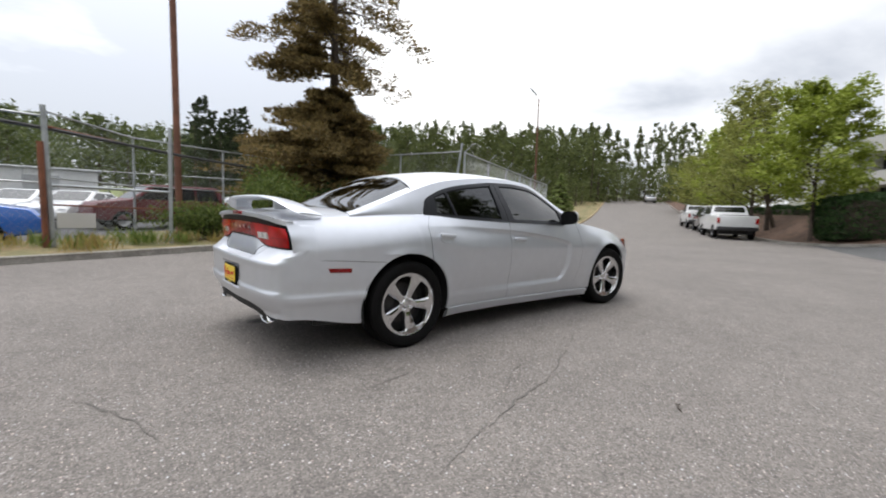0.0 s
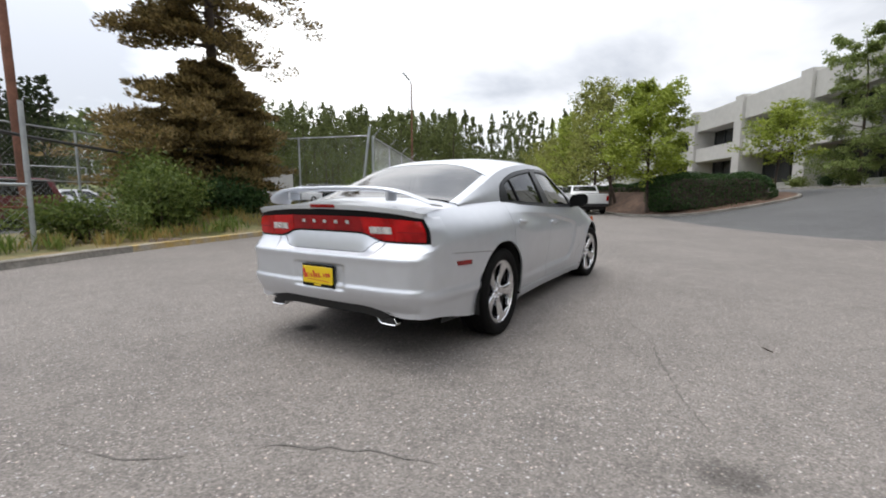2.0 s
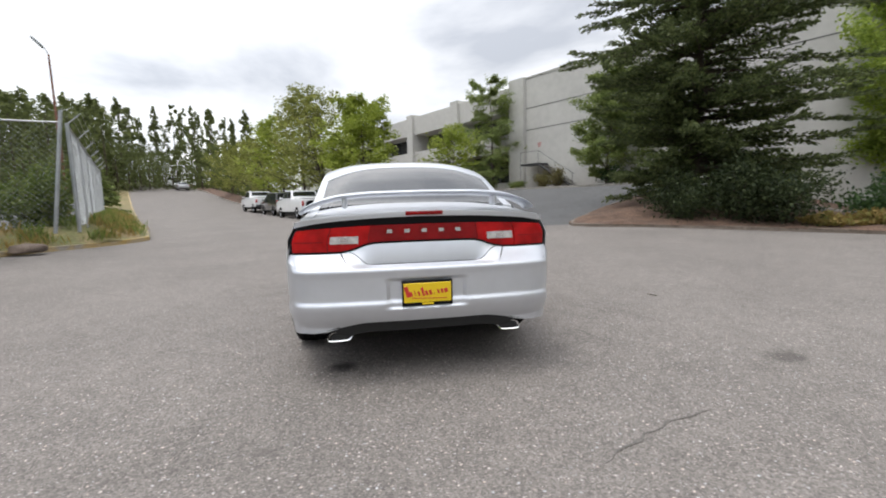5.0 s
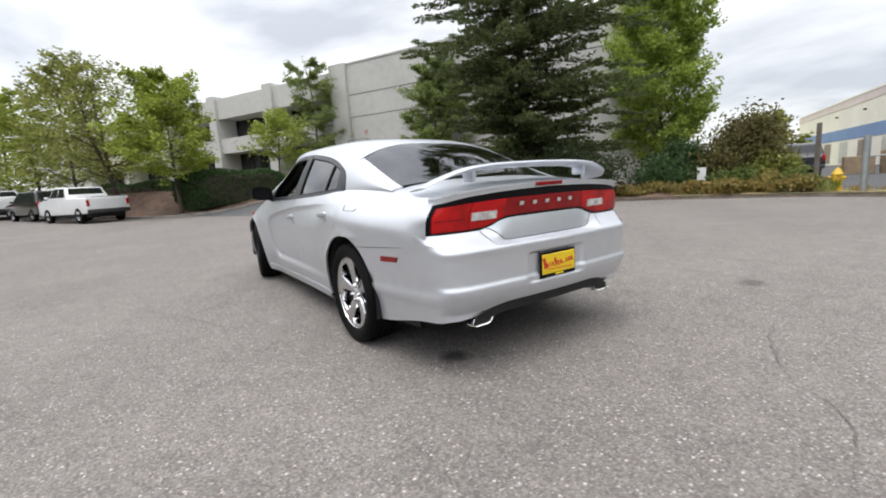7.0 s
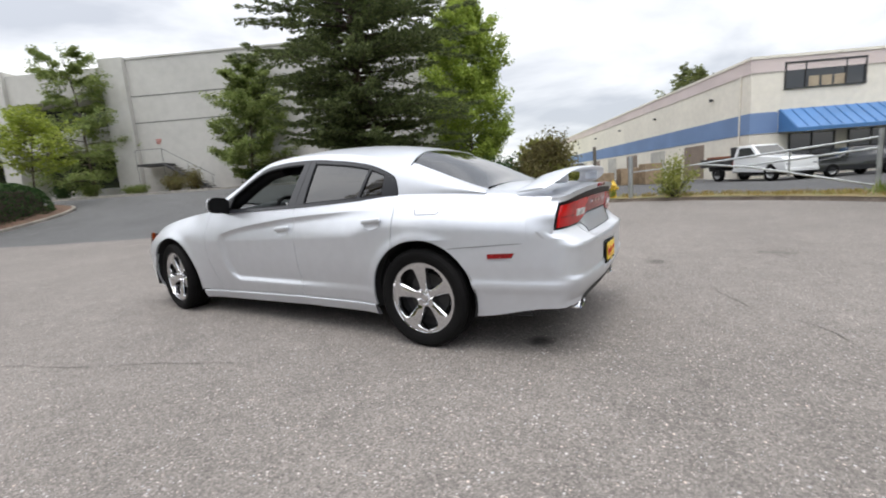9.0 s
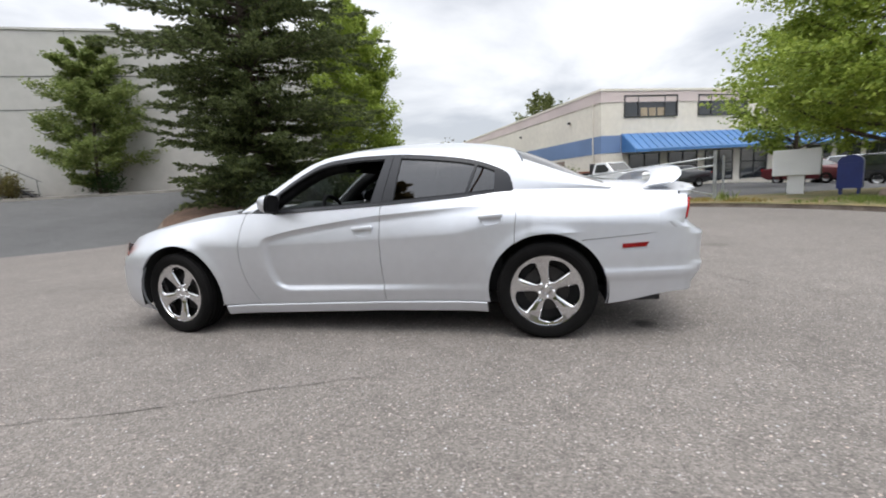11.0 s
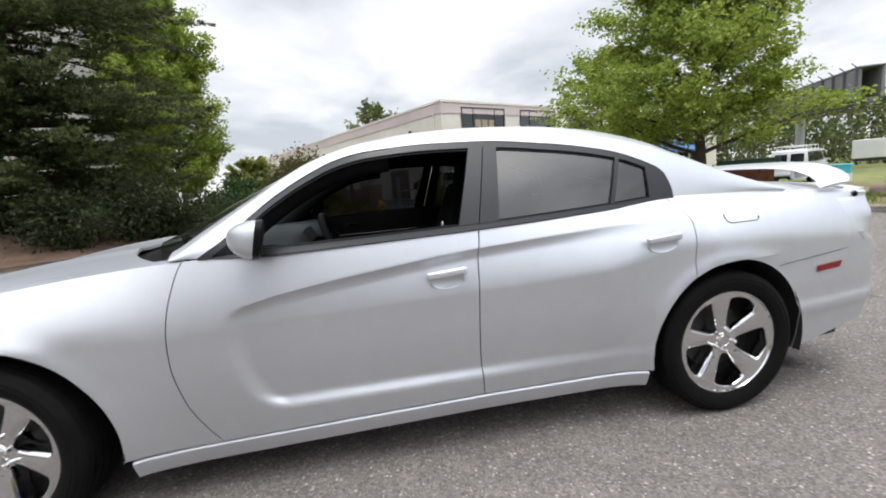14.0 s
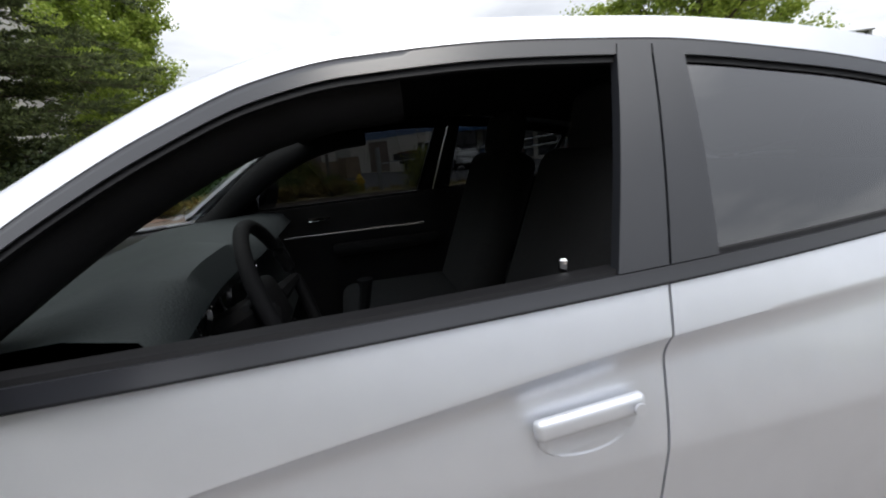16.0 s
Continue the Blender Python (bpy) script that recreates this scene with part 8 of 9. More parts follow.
def vehicle(kind, at, yaw, paint, label, group="", z=None):
    sh = SHAPES[kind]
    x, y = at
    t = thing({"sedan": "parked_car", "suv": "parked_suv", "pickup": "pickup_truck", "flatbed": "flatbed_truck", "van": "parked_van"}[kind], Matrix.Translation((x, y, height(x, y) if z is None else z)) @ Matrix.Rotation(radians(yaw), 4, "Z"), label, "truck" if kind in ("pickup", "flatbed") else "van" if kind == "van" else "car", group)
    w, tuck, belt = sh["w"], sh["tuck"], sh["belt"]
    top = max(p[1] for p in sh["body"])
    wy = lambda z_: w - 0.03 * (abs(z_ - 0.75) / 0.5) ** 2 if z_ < belt else w - 0.03 - tuck * (z_ - belt) / (top - belt)
    bm = bmesh.new()
    L = [bm.verts.new((px, wy(pz), pz)) for px, pz in sh["body"]]
    R = [bm.verts.new((px, -wy(pz), pz)) for px, pz in sh["body"]]
    n = len(L)
    for i in range(n):
        bm.faces.new((L[i], L[(i + 1) % n], R[(i + 1) % n], R[i]))
    fl, fr = bm.faces.new(list(reversed(L))), bm.faces.new(R)
    bmesh.ops.triangulate(bm, faces=[fl, fr])
    bmesh.ops.recalc_face_normals(bm, faces=bm.faces)
    es = [e for e in bm.edges if len(e.link_faces) == 2 and e.calc_face_angle(0) > 0.35]
    bmesh.ops.bevel(bm, geom=es, offset=0.045, segments=3, profile=0.5, affect="EDGES", clamp_overlap=True)
    part("body", bm, paint, t, smooth=True, sharp=35)
    for s in (1, -1):
        for g in sh["glass"]:
            v = [(px, s * (wy(pz) + 0.006), pz) for px, pz in g]
            part("side_window", skin(v, [tuple(range(4)) if s < 0 else (3, 2, 1, 0)], lambda q, s=s: Vector((0, -s, 0)), 0.012), CAR_GLASS, t)
    for nm, k, dx in (("rear_window", "back", -0.012), ("windscreen", "front", 0.012)):
        (xa, za), (xb, zb) = sh[k]
        a, b = wy(za) - 0.12, wy(zb) - 0.10
        part(nm, ([(xa + dx, a, za), (xa + dx, -a, za), (xb + dx, -b, zb), (xb + dx, b, zb), (xa + dx * 0.1, a, za - 0.02), (xa + dx * 0.1, -a, za - 0.02)], [(0, 1, 2, 3), (0, 4, 5, 1)]), CAR_GLASS, t)
    xr0, xf0 = min(p[0] for p in sh["body"]), max(p[0] for p in sh["body"])
    part("bumper", box((0.16, 2 * w - 0.06, 0.20), (xr0 + 0.02, 0, 0.58), 0.04, 2), FRAME_DARK if kind in ("pickup",) else paint, t, smooth=True)
    part("bumper", box((0.16, 2 * w - 0.06, 0.20), (xf0 - 0.02, 0, 0.52), 0.04, 2), paint if kind != "pickup" else GALV, t, smooth=True)
    for s in (1, -1):
        hz = 0.95 if kind != "sedan" else 0.82
        part("tail_light", box((0.05, 0.13, 0.30 if kind != "sedan" else 0.14), (xr0 - 0.005 + (0.03 if kind == "suv" else 0.0), s * (w - 0.10), hz + 0.05), 0.015, 2), LAMP_RED, t, smooth=True)
        part("headlight", box((0.06, 0.26, 0.14), (xf0 - 0.05, s * (w - 0.20), hz - 0.17), 0.02, 2), HEAD_GLASS, t, smooth=True)
        part("wing_mirror", box((0.10, 0.16, 0.12), (sh["front"][0][0] - 0.18, s * (w + 0.08), belt + 0.08), 0.03, 2), FRAME_DARK if paint is not CAR_WHITE else paint, t, smooth=True)
        for wx in sh["wheels"]:
            # dark arch, tyre, rim
            av, af = lathe([(0.0, sh["r"] * 1.16), (0.0, 0.0)], 28)
            part("wheel_arch", ([(p[0] + wx, s * (w - 0.022), max(p[2] + sh["r"], 0.34)) for p in av], af), BLACK_MATT, t)
            wh = part("wheel", V_RIM, None, t)
            wh.matrix_local = Matrix.Translation((wx, s * (w - 0.10), sh["r"])) @ Matrix.Rotation(0 if s > 0 else math.pi, 4, "Z") @ Matrix.Diagonal((sh["r"], 1.0, sh["r"], 1))
            part("tyre", V_TYRE, None, wh)
    part("underside", box((xf0 - xr0 - 0.5, 2 * w - 0.4, 0.2), ((xf0 + xr0) / 2, 0, 0.38), 0.02), BLACK_MATT, t)
    return t


SY = math.degrees(GRID)
pk = vehicle("pickup", uv(26.75, -7.98), SY, CAR_WHITE, "white pickup truck parked at the kerb, tailgate shut", "parked at the kerb")
part("bed_floor", box((1.85, 1.62, 0.03), (-1.74, 0, 1.296), 0.0), FRAME_DARK, pk, "dark load bed")
vehicle("suv", uv(33.0, -8.2), SY, CAR_DARK, "black off-roader parked between two white pickups", "parked at the kerb")
pk2 = vehicle("pickup", uv(39.0, -8.1), SY, CAR_WHITE, "white pickup truck parked further up the street", "parked at the kerb")
part("bed_floor", box((1.85, 1.62, 0.03), (-1.74, 0, 1.296), 0.0), FRAME_DARK, pk2, "dark load bed")
vehicle("van", uv(106, -6.6), SY + 180, CAR_WHITE, "white van parked facing down the street", "far street vehicles")
vehicle("sedan", uv(88, -6.8), SY, CAR_SILVER, "grey car far up the street", "far street vehicles")
vehicle("sedan", uv(98, -6.8), SY, CAR_WHITE, "pale car far up the street", "far street vehicles")
# vehicle yard to the north
YZ = -0.04
for k, (x, y, yw, kd, pt, lb) in enumerate(((0.7, 17.6, -168, "suv", CAR_RED, "dark red off-roader parked behind the fence"), (-5.2, 22.4, -121, "sedan", CAR_RED, "red saloon parked in the yard"), (-1.7, 20.0, -121, "sedan", CAR_WHITE, "white saloon parked in the yard"), (-3.4, 21.2, -121, "sedan", CAR_WHITE, "white saloon parked in the yard"), (-4.75, 10.4, -4, "sedan", CAR_BLUE, "bright blue hatchback nosing out beside the yard gate"), (-7.0, 23.6, -121, "sedan", CAR_RED, "red saloon parked in the yard"), (4.6, 21, 20, "sedan", CAR_SILVER, "grey saloon parked in the yard"))):
    vehicle(kd, (x, y), yw, pt, lb, "yard vehicles", YZ)
for k, (u, v, yw, kd, pt) in enumerate(((36.6, 16.4, 175, "sedan", CAR_WHITE), (41, 16.6, 150, "suv", CAR_DARK), (50, 18, 140, "sedan", CAR_WHITE), (52, 22, 140, "sedan", CAR_SILVER), (56, 19, 140, "sedan", CAR_DARK), (60, 17, 140, "sedan", CAR_WHITE))):
    x, y = uv(u, v)
    vehicle(kd, (x, y), yw, pt, "parked vehicle at the far side of the fenced yard", "far yard vehicles", height(x, y) + 0.29)
shed = thing("long_shed", Matrix.Identity(4), "long low white shed behind the vehicle yard", "building")
part("wall", box((34, 8, 2.3), (-17, 54, 1.9 + 0.6)), mat("white_shed_paint", (0.62, 0.63, 0.63), rough=0.8, vary=0.1, scale=0.4), shed)
part("roof", box((34.6, 8.6, 0.18), (-17, 54, 3.75)), mat("shed_roof_sheet", (0.34, 0.36, 0.37), rough=0.6, vary=0.2, scale=0.5), shed)
for k in range(6):
    part("door", box((2.4, 0.06, 1.7), (-29 + 5 * k, 49.97, 2.2)), mat(f"shed_door_{k}", (0.4, 0.41, 0.42), rough=0.7, vary=0.2, scale=1), shed)
sh2 = thing("grey_outbuilding", Matrix.Identity(4), "low grey concrete outbuilding behind the conifer", "building")
part("wall", box((6, 5, 2.6), (16.5, 26.5, 1.9), 0, 2, Matrix.Rotation(GRID, 4, "Z")), PAINT_GREY, sh2)
part("roof", box((6.3, 5.3, 0.15), (16.5, 26.5, 3.25), 0, 2, Matrix.Rotation(GRID, 4, "Z")), FRAME_DARK, sh2)

# ---- south yard ----
tow = vehicle("flatbed", (-4.5, -26.4), 128, CAR_WHITE, "white single-cab flatbed truck with a rusty load", "south yard vehicles", 0.02)
part("flat_bed", box((2.4, 2.02, 0.16), (-2.05, 0, 0.92), 0.02), FRAME_DARK, tow, "dark steel flat bed")
part("chassis", box((2.6, 0.9, 0.25), (-1.9, 0, 0.71), 0.02), BLACK_MATT, tow)
part("headboard", box((0.07, 1.9, 0.9), (-0.92, 0, 1.45), 0.02), FRAME_DARK, tow, "dark steel headboard")
part("load", box((1.2, 1.6, 0.45), (-2.4, 0, 1.225), 0.06), RUST, tow, "rusty load")
for s_ in (1, -1):
    part("side_board", box((2.3, 0.05, 0.32), (-2.05, 0.99 * s_, 1.16), 0.01), FRAME_DARK, tow, "dark side board")
vehicle("sedan", (-8.3, -27.2), 27, CAR_DARK, "dark car standing before the shop windows", "south yard vehicles", 0.02)
vehicle("suv", (6.5, -27.5), -60, CAR_DARK, "dark car standing in the yard", "south yard vehicles", 0.02)
hyd = thing("fire_hydrant", Matrix.Translation((1.12, -14.0, 0.08)), "yellow cast-iron fire hydrant on the verge", "hydrant")
HYD = mat("hydrant_yellow", (0.62, 0.40, 0.03), rough=0.5, vary=0.25, scale=9)
part("barrel", lathe([(0, 0.15), (0.04, 0.15), (0.05, 0.11), (0.45, 0.11), (0.46, 0.14), (0.50, 0.14), (0.52, 0.11), (0.62, 0.07), (0.64, 0.03), (0.68, 0.03), (0.68, 0)], 18, "z"), HYD, hyd, smooth=True)
for a, b in (((-0.19, 0, 0.38), (0.19, 0, 0.38)), ((0, 0, 0.36), (0, 0.2, 0.36))):
    part("outlet", tube([a, b], 0.055, 12), HYD, hyd, smooth=True)
TAN = mat("tan_crate_board", (0.34, 0.25, 0.16), rough=0.8, vary=0.3, scale=3, dirt=0.15)
for cx, cy, sx, sz, yaw in ((2.6, -30.4, 1.5, 1.15, 27), (4.3, -30.2, 1.2, 0.9, 20), (1.2, -29.6, 1.1, 1.35, 31)):
    cr = thing("packing_crate", Matrix.Translation((cx, cy, 0.03)) @ Matrix.Rotation(radians(yaw), 4, "Z"), "tan boarded packing crate standing in the yard", "crate", "yard crates")
    part("body", box((sx, 1.0, sz), (0, 0, sz / 2), 0.01), TAN, cr)
    for k in (-0.42, 0.0, 0.42):
        part("slat", box((sx + 0.04, 0.09, sz + 0.03), (0, k, sz / 2 + 0.01), 0.005), TAN, cr)
gate = thing("swing_gate", Matrix.Identity(4), "open galvanised pipe swing gate between steel posts", "gate")
HX, HY = -5.75, -12.6
part("post", tube([(HX, HY, 0.0), (HX, HY, 1.72)], 0.055, 12), GALV, gate, "thick hinge post")
part("post", tube([(HX - 0.35, HY - 0.25, 0.0), (HX - 0.35, HY - 0.25, 1.55)], 0.035, 10), GALV, gate)
part("post", tube([(0.45, -13.45, 0.0), (0.45, -13.45, 1.55)], 0.075, 12), GALV, gate, "latch post")
part("rail", tube([(HX, HY, 1.50), (-1.6, -13.25, 1.12)], 0.032, 8), GALV, gate)
part("rail", tube([(HX, HY, 1.22), (-2.6, -13.1, 0.95)], 0.032, 8), GALV, gate)
part("rail", tube([(HX, HY, 0.22), (-3.0, -13.0, 0.92), (-1.6, -13.25, 1.12)], 0.032, 8), GALV, gate)
part("brace", tube([(-3.9, -12.92, 1.34), (-3.9, -12.92, 0.55)], 0.025, 8), GALV, gate)
part("rail", tube([(0.45, -13.45, 1.0), (-1.6, -13.25, 1.12)], 0.02, 8), GALV, gate)
wp = thing("wooden_post", Matrix.Identity(4), "weathered grey wooden fence post behind the verge", "post")
part("post", tube([(2.2, -16.2, 0), (2.2, -16.2, 2.15)], 0.07, 8), mat("weathered_post_wood", (0.16, 0.14, 0.12), rough=0.9, vary=0.3, scale=4), wp)
part("sign", box((0.28, 0.02, 0.42), (4.4, -13.3, 0.75), 0.005), CAR_WHITE, thing("small_sign", Matrix.Identity(4), "small white sign board among the weeds", "sign"))
part("stake", tube([(0, 0, 0), (0, 0, 0.75)], 0.015, 6), WOODPOLE, thing("sign_stake", Matrix.Translation((4.4, -13.33, 0.05)), "thin wooden stake holding the small sign", "stake"))
# boxes by the gate
mb = thing("parcel_locker", Matrix.Translation((-8.3, -12.9, 0.1)) @ Matrix.Rotation(radians(58), 4, "Z"), "white sheet-steel letterbox cabinet on a pedestal", "cabinet")
part("cabinet", box((0.5, 1.25, 0.85), (0, 0, 1.05), 0.02), CAR_WHITE, mb)
part("pedestal", box((0.35, 0.45, 0.65), (0, 0, 0.31), 0.02), CAR_WHITE, mb)
for k in range(4):
    part("door", box((0.012, 1.18, 0.19), (0.252, 0, 0.74 + 0.205 * k), 0.004), CAR_WHITE, mb)
bb = thing("blue_collection_box", Matrix.Translation((-8.95, -11.4, 0.1)) @ Matrix.Rotation(radians(55), 4, "Z"), "dark blue steel collection box with a rounded lid", "box")
BBLUE = mat("dark_blue_box_paint", (0.015, 0.03, 0.16), rough=0.4, vary=0.2, scale=4)
v, f = [], []
for k in range(15):
    a = math.pi * k / 14
    for s in (-0.26, 0.26):
        v.append((s, 0.28 * math.cos(a), 0.95 + 0.22 * math.sin(a)))
part("lid", (v, [(2 * k, 2 * k + 1, 2 * k + 3, 2 * k + 2) for k in range(14)] + [tuple(range(0, 30, 2)), tuple(range(29, 0, -2))]), BBLUE, bb)
part("body", box((0.52, 0.56, 0.75), (0, 0, 0.575), 0.01), BBLUE, bb)
for a in (-0.2, 0.2):
    for b in (-0.2, 0.2):
        part("leg", box((0.05, 0.05, 0.22), (a, b, 0.1)), BBLUE, bb)
dm = thing("skip_container", Matrix.Translation((-12.4, -11.6, 0.05)) @ Matrix.Rotation(radians(47), 4, "Z"), "rusty brown steel skip with a green upper edge", "skip")
part("body", box((1.0, 1.7, 0.80), (0, 0, 0.45), 0.03), RUST, dm)
part("rim", box((1.08, 1.9, 0.26), (-0.02, 0.08, 0.98), 0.03), mat("skip_green", (0.02, 0.07, 0.05), rough=0.5, vary=0.2, scale=5), dm, "dark green upper edge")
for k in range(4):
    part("rib", box((0.06, 0.08, 0.78), (0.52, -0.74 + 0.49 * k, 0.44)), RUST, dm)
tp = thing("truck_canopy", Matrix.Translation((-9.9, -8.9, 0.12)) @ Matrix.Rotation(radians(40), 4, "Z") @ Matrix.Rotation(radians(-16), 4, "X"), "white truck canopy lying tilted on the grass", "canopy")
CAN = mat("canopy_white", (0.58, 0.58, 0.56), rough=0.4, vary=0.15, scale=4)
part("shell", box((0.8, 1.2, 0.32), (0, 0, 0.24), 0.05), CAN, tp, smooth=True)
part("window", box((0.012, 0.95, 0.22), (0.405, 0, 0.25), 0.02), CAR_GLASS, tp)
part("frame", box((0.02, 1.1, 0.04), (0.405, 0, 0.385), 0.01), CAN, tp)
part("window", box((0.50, 0.85, 0.02), (0, 0, 0.402), 0.008), CAR_GLASS, tp)
# boulders on the verge
STONE = mat("boulder_stone", (0.17, 0.13, 0.105), rough=0.95, vary=0.4, scale=4, dirt=0.3, bump=0.8, bscale=14)
def boulder(at, s, seed, z=0.1, label="rough brown boulder on the grass verge"):
    bm = bmesh.new()
    bmesh.ops.create_icosphere(bm, subdivisions=3, radius=1)
    for v in bm.verts:
        k = 1 + 0.28 * noise.noise(v.co * 1.6 + Vector((seed * 3.1, 0, 0))) + 0.08 * noise.noise(v.co * 5 + Vector((seed, 2, 0)))
        v.co = Vector((v.co.x * s[0], v.co.y * s[1], max(v.co.z, -0.4) * s[2])) * k
    ob = part("boulder", bm, STONE, smooth=True, sharp=60)
    ob.matrix_world = Matrix.Translation((*at, height(*at) + z + 0.25 * s[2])) @ Matrix.Rotation(seed, 4, "Z")
    return tagged(ob, label, "boulder", "verge boulders")


for k, (x, y, a, b, c) in enumerate(((-8.6, -9.2, 0.4, 0.28, 0.22), (-9.75, -7.0, 0.34, 0.27, 0.18), (-9.95, -6.4, 0.36, 0.28, 0.18), (-10.1, -5.5, 0.4, 0.3, 0.18), (-10.0, -4.5, 0.3, 0.26, 0.16))):
    boulder((x, y), (a, b, c), k + 1)
boulder((8.3, 8.5), (0.38, 0.28, 0.16), 8, 0.1, "pale boulder at the foot of the fence post")
boulder((1.9, 7.95), (0.30, 0.16, 0.07), 9, 0.1, "flat pale stone on the kerb edge")
# vehicles and raised track in the far west
wv = vehicle("van", (-27.0, -22.1), -151, CAR_WHITE, "white works van with a roof rack parked on the far road", "far west vehicles", height(-27, -22.1))
for k in (-0.42, 0.42):
    part("rear_window", box((0.02, 0.66, 0.52), (-2.70, k, 1.56), 0.02, 2, Matrix.Rotation(radians(7), 4, "Y")), CAR_GLASS, wv)
for k in (-0.7, 0.7):
    part("rack_rail", tube([(-2.4, k, 2.30), (0.9, k, 2.30)], 0.035, 5), CAR_WHITE, wv)
for k in (-2.2, -1.1, 0.0, 0.8):
    part("rack_bar", tube([(k, -0.75, 2.06), (k, -0.75, 2.30), (k, 0.75, 2.30), (k, 0.75, 2.06)], 0.035, 5), CAR_WHITE, wv)
for k, (x, y, yw, kd, pt) in enumerate(((-22, -25, 40, "sedan", CAR_SILVER), (-25, -30, 40, "sedan", CAR_WHITE), (-19, -29, 40, "suv", CAR_SILVER), (-28, -32, 30, "sedan", CAR_DARK), (-20, -34, 30, "sedan", CAR_WHITE), (-16, -27, 120, "sedan", CAR_RED), (-19.5, -24.5, 150, "suv", CAR_DARK))):
    vehicle(kd, (x, y), yw, pt, "car standing in the yard beyond the maple", "west yard vehicles", height(x, y) + 0.02)
CYAN = mat("cyan_plastic", (0.10, 0.50, 0.62), rough=0.4, vary=0.15, scale=3)
tub = thing("plastic_tub", Matrix.Translation((-25.3, -18.4, height(-25.3, -18.4) + 0.5)) @ Matrix.Rotation(radians(38), 4, "Z"), "cyan plastic tub on top of a white crate", "tub")
part("rim", box((0.86, 1.30, 0.08), (0, 0, 0.48), 0.02), CYAN, tub)
part("body", box((0.76, 1.20, 0.48), (0, 0, 0.24), 0.04), CYAN, tub)
crate = thing("white_crate", Matrix.Translation((-25.3, -18.4, height(-25.3, -18.4))) @ Matrix.Rotation(radians(38), 4, "Z"), "white crate on the grass by the far road", "crate")
part("body", box((0.84, 1.26, 0.46), (0, 0, 0.25), 0.02), CAR_WHITE, crate)
for k in (-0.45, 0.0, 0.45):
    part("slat", box((0.87, 0.10, 0.49), (0, k, 0.255), 0.01), CAR_WHITE, crate)
# billboard seen nearly edge-on beyond the road
VC = mat("billboard_grey_steel", (0.20, 0.20, 0.21), rough=0.7, vary=0.25, scale=0.5, dirt=0.1)
VD = mat("billboard_dark_steel", (0.10, 0.10, 0.11), rough=0.7, vary=0.25, scale=0.6)
bb_a, bb_b = Vector((-40.5, -28.0, 0)), Vector((-48.2, -43.6, 0))
bb_d = (bb_b - bb_a).normalized()
bb_l = (bb_b - bb_a).length
board = thing("billboard", Matrix.Translation(bb_a) @ Matrix.Rotation(math.atan2(bb_d.y, bb_d.x), 4, "Z"), "large grey roadside billboard on a single steel column", "billboard")
part("column", tube([(bb_l * 0.66, 0, -1.2), (bb_l * 0.66, 0, 6.2)], 0.42, 16), CAR_SILVER, board, "pale steel column", True)
part("panel", box((bb_l, 0.25, 2.5), (bb_l / 2, -0.8, 6.55), 0.03), VC, board)
part("panel", box((bb_l, 0.25, 2.5), (bb_l / 2, 0.8, 6.55), 0.03), VC, board)
part("walkway", box((bb_l + 0.6, 1.0, 0.10), (bb_l / 2, 1.6, 4.95), 0.02), VD, board)
part("walkway", box((bb_l + 0.6, 1.0, 0.10), (bb_l / 2, -1.6, 4.95), 0.02), VD, board)
part("beam", box((bb_l, 0.5, 0.5), (bb_l / 2, 0, 5.15), 0.03), VD, board)
part("top_rail", box((bb_l + 0.3, 2.0, 0.12), (bb_l / 2, 0, 7.9), 0.02), VC, board)
for k in range(11):
    part("post", box((0.14, 0.16, 2.9), (0.1 + (bb_l - 0.2) * k / 10, 1.02, 6.4), 0.01), VD, board)
    part("lamp_arm", tube([(0.1 + (bb_l - 0.2) * k / 10, 1.0, 7.9), (0.1 + (bb_l - 0.2) * k / 10, 1.4, 8.25)], 0.05, 5), VC, board)
trailer = thing("white_trailer", Matrix.Translation((-51, -34, height(-51, -34))) @ Matrix.Rotation(radians(-52), 4, "Z"), "white box trailer parked across the far road", "trailer")
part("box_body", box((5.0, 2.2, 1.9), (0, 0, 1.75), 0.08), CAR_WHITE, trailer)
part("skirt", box((4.5, 1.9, 0.3), (0, 0, 0.66), 0.02), FRAME_DARK, trailer)
for k in (-1.6, -0.6):
    for q in (-1.05, 1.05):
        part("wheel", tube([(k, q - 0.1, 0.42), (k, q + 0.1, 0.42)], 0.42, 16), RUBBER, trailer)
# rusty board on a steel post on the west verge
rb = thing("rusty_board", Matrix.Translation((-13.5, -7.75, height(-13.5, -7.75) + 0.08)) @ Matrix.Rotation(radians(105), 4, "Z"), "tall rust-brown steel board bolted to a grey post on the grass", "board")
RB = mat("rust_brown_sheet", (0.085, 0.052, 0.038), rough=0.9, vary=0.4, scale=2.0, dirt=0.25, bump=0.4, bscale=30)
part("post", tube([(0, 0, 0), (0, 0, 3.6)], 0.07, 10), GALV, rb, smooth=True)
part("sheet", box((1.9, 0.06, 2.9), (1.02, 0.05, 1.6), 0.01), RB, rb)
for k in range(5):
    part("rib", box((0.05, 0.03, 2.8), (0.25 + 0.4 * k, 0.005, 1.6), 0.006), RB, rb)

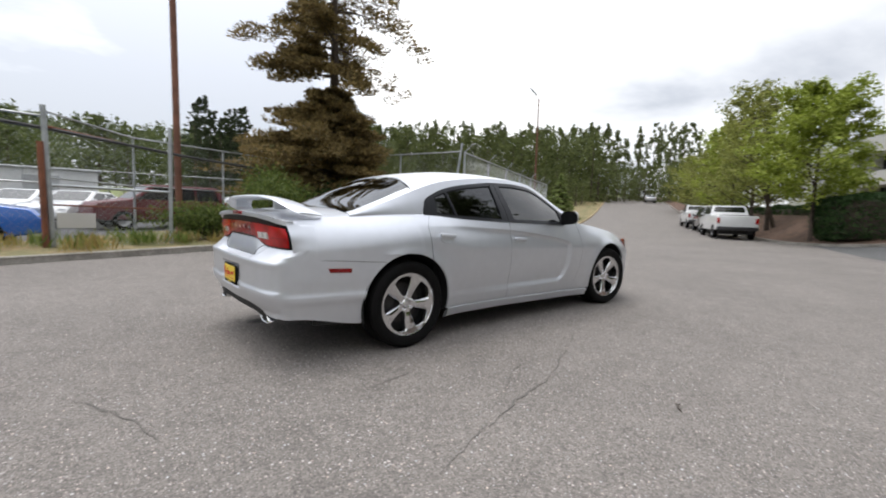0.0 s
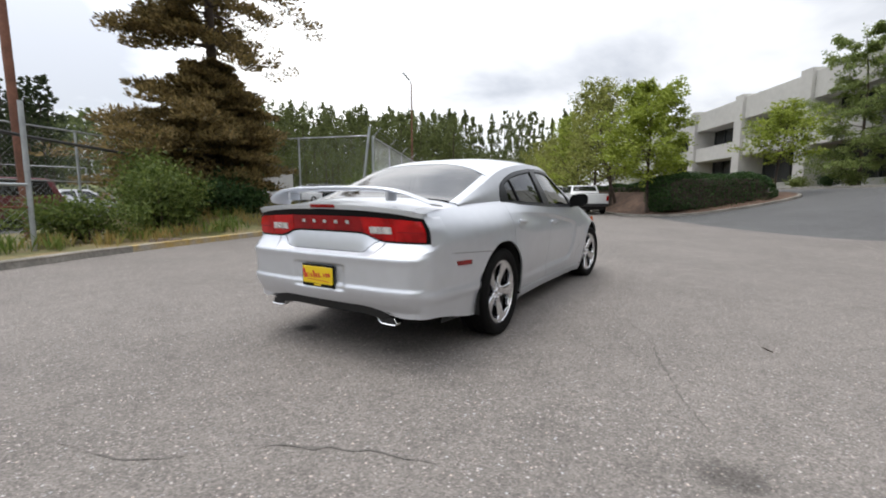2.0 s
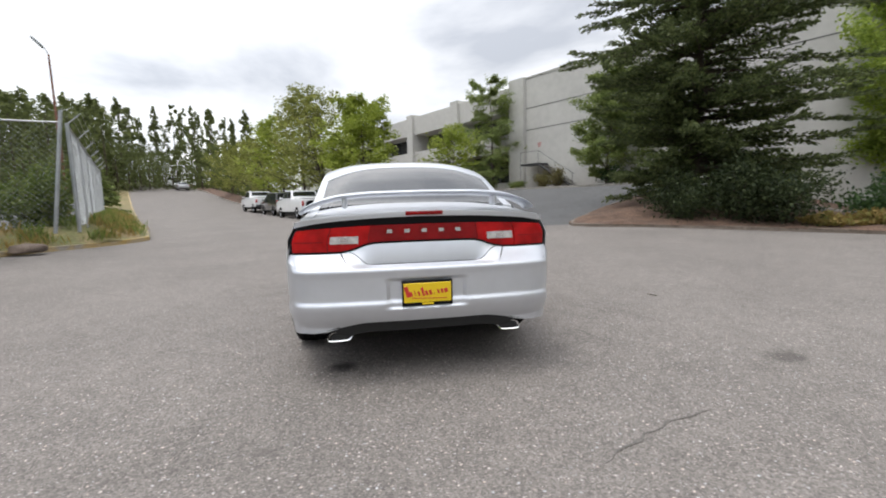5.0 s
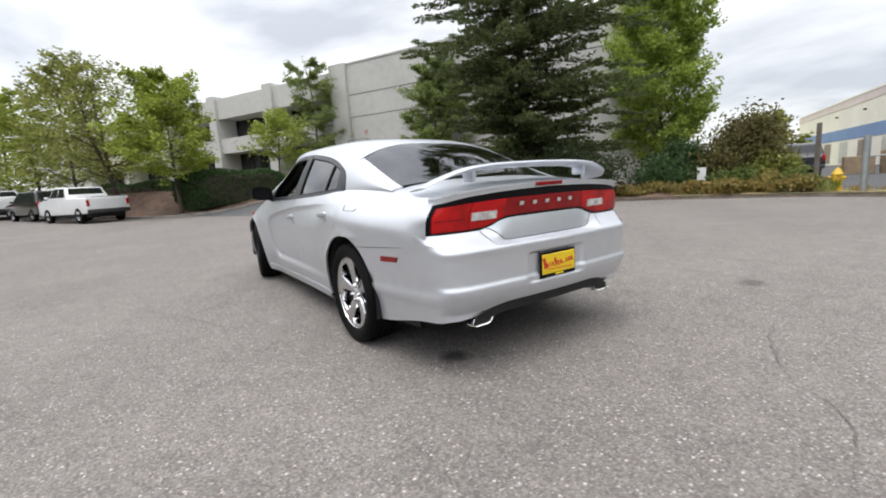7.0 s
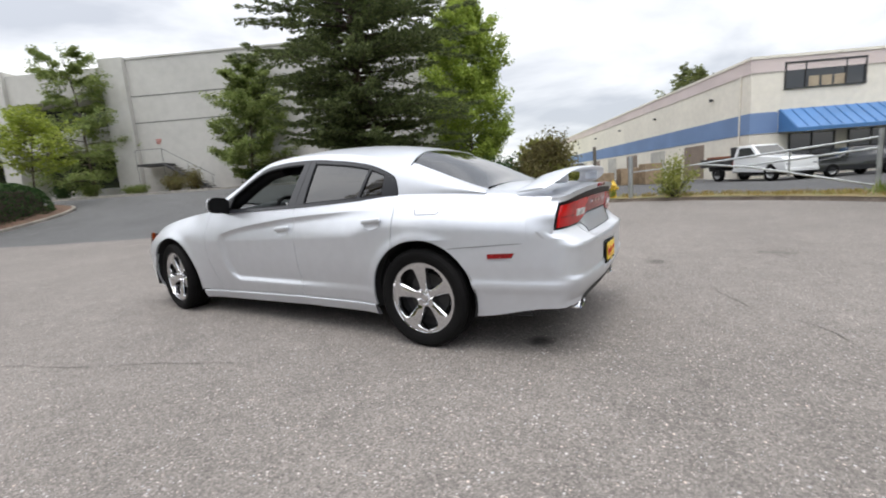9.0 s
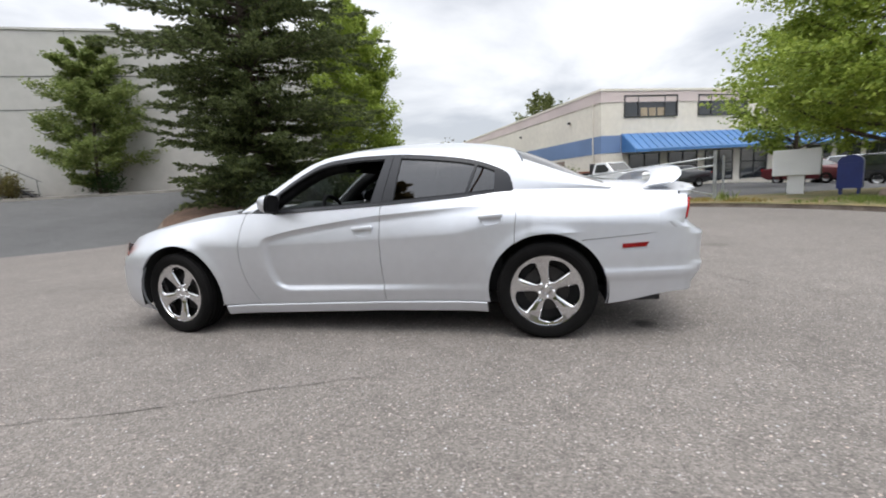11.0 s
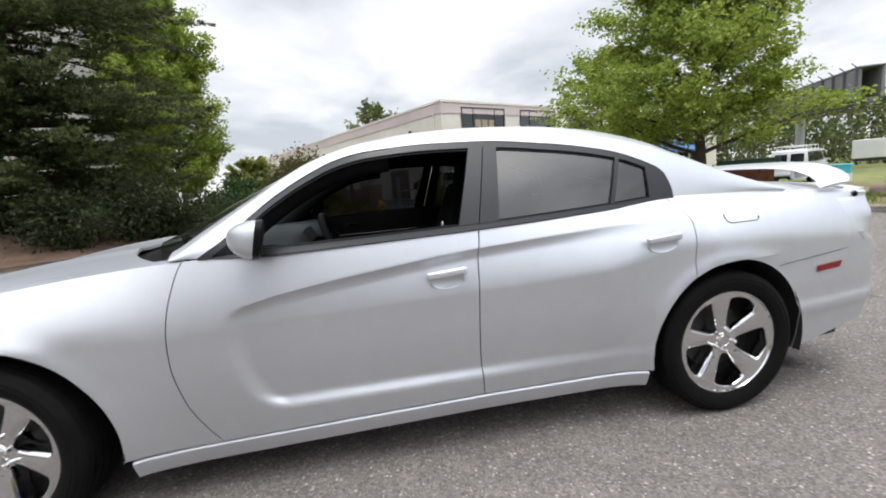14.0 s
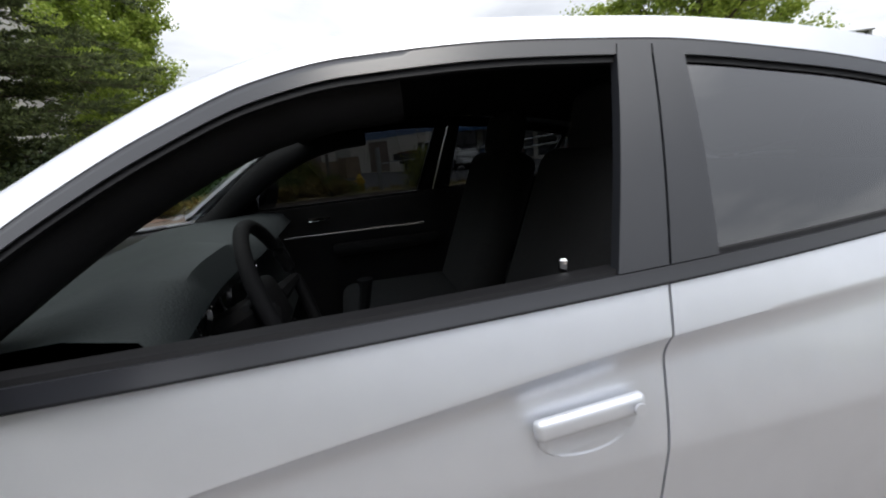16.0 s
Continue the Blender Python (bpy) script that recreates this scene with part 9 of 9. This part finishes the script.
# ---- road details ----
def crack(pts, w, seed):
    """A ragged crack with a sunken tar-dark floor: a thin strip just over the asphalt."""
    r = random.Random(seed)
    line = smooth_line([(*p, 0) for p in pts], 0.05)
    vs = []
    for i, p in enumerate(line):
        dd = (line[min(i + 1, len(line) - 1)] - line[max(i - 1, 0)]).normalized()
        nn = Vector((-dd.y, dd.x, 0))
        j = nn * (r.uniform(-1, 1) * 0.012 + 0.05 * noise.noise((p.x * 2.2, p.y * 2.2, seed)) + 0.022 * noise.noise((p.x * 8, p.y * 8, seed)))
        ww = w * r.uniform(0.3, 1.3) * max(0.12, 0.75 + 1.5 * noise.noise((p.x * 3.1, p.y * 3.1, seed + 7))) * min(1, 6 * min(i, len(line) - 1 - i) / len(line) + 0.15)
        for s in (-1, 1):
            q = p + j + nn * s * ww / 2
            vs.append((q.x, q.y, height(q.x, q.y) + 0.004))
    return part("crack", (vs, [(2 * i, 2 * i + 1, 2 * i + 3, 2 * i + 2) for i in range(len(line) - 1)]), CRACK, road, "dark ragged crack in the asphalt")


CRACK_LINES = (
    ([(1.6, -1.42), (1.2, -1.60), (0.68, -1.83), (0.24, -2.02), (-0.02, -2.08), (-0.51, -2.2), (-0.94, -2.36)], 0.012),
    ([(0.48, -1.65), (0.03, -1.93), (-0.2, -2.1)], 0.012),
    ([(-2.52, 0.2), (-2.45, 0.05), (-2.38, -0.18), (-2.29, -0.37), (-2.16, -0.45), (-1.98, -0.62), (-1.9, -0.85), (-1.82, -1.07), (-1.74, -1.38)], 0.014),
    ([(-0.28, -1.33), (-0.9, -1.5)], 0.009),
    ([(-0.8, -1.56), (-0.52, -1.43)], 0.010),
    ([(2.97, 2.4), (2.35, 2.16), (1.95, 2.0), (1.53, 1.79), (0.88, 1.58)], 0.012),
)
for k, (pts, w) in enumerate(CRACK_LINES):
    crack(pts, w, 200 + k)

# a fallen twig on the asphalt
tw = thing("twig", Matrix.Translation((0.645, -2.70, 0.006)) @ Matrix.Rotation(0.5, 4, "Z"), "short dark fallen twig lying on the asphalt", "twig")
part("stem", tube([(-0.06, 0.0, 0), (-0.02, 0.012, 0.002), (0.02, 0.008, 0.002), (0.06, -0.012, 0)], [0.003, 0.0045, 0.004, 0.002], 6), TRUNK, tw)
part("side_shoot", tube([(0.02, 0.008, 0.002), (0.04, 0.022, 0.006)], [0.003, 0.0012], 5), TRUNK, tw)
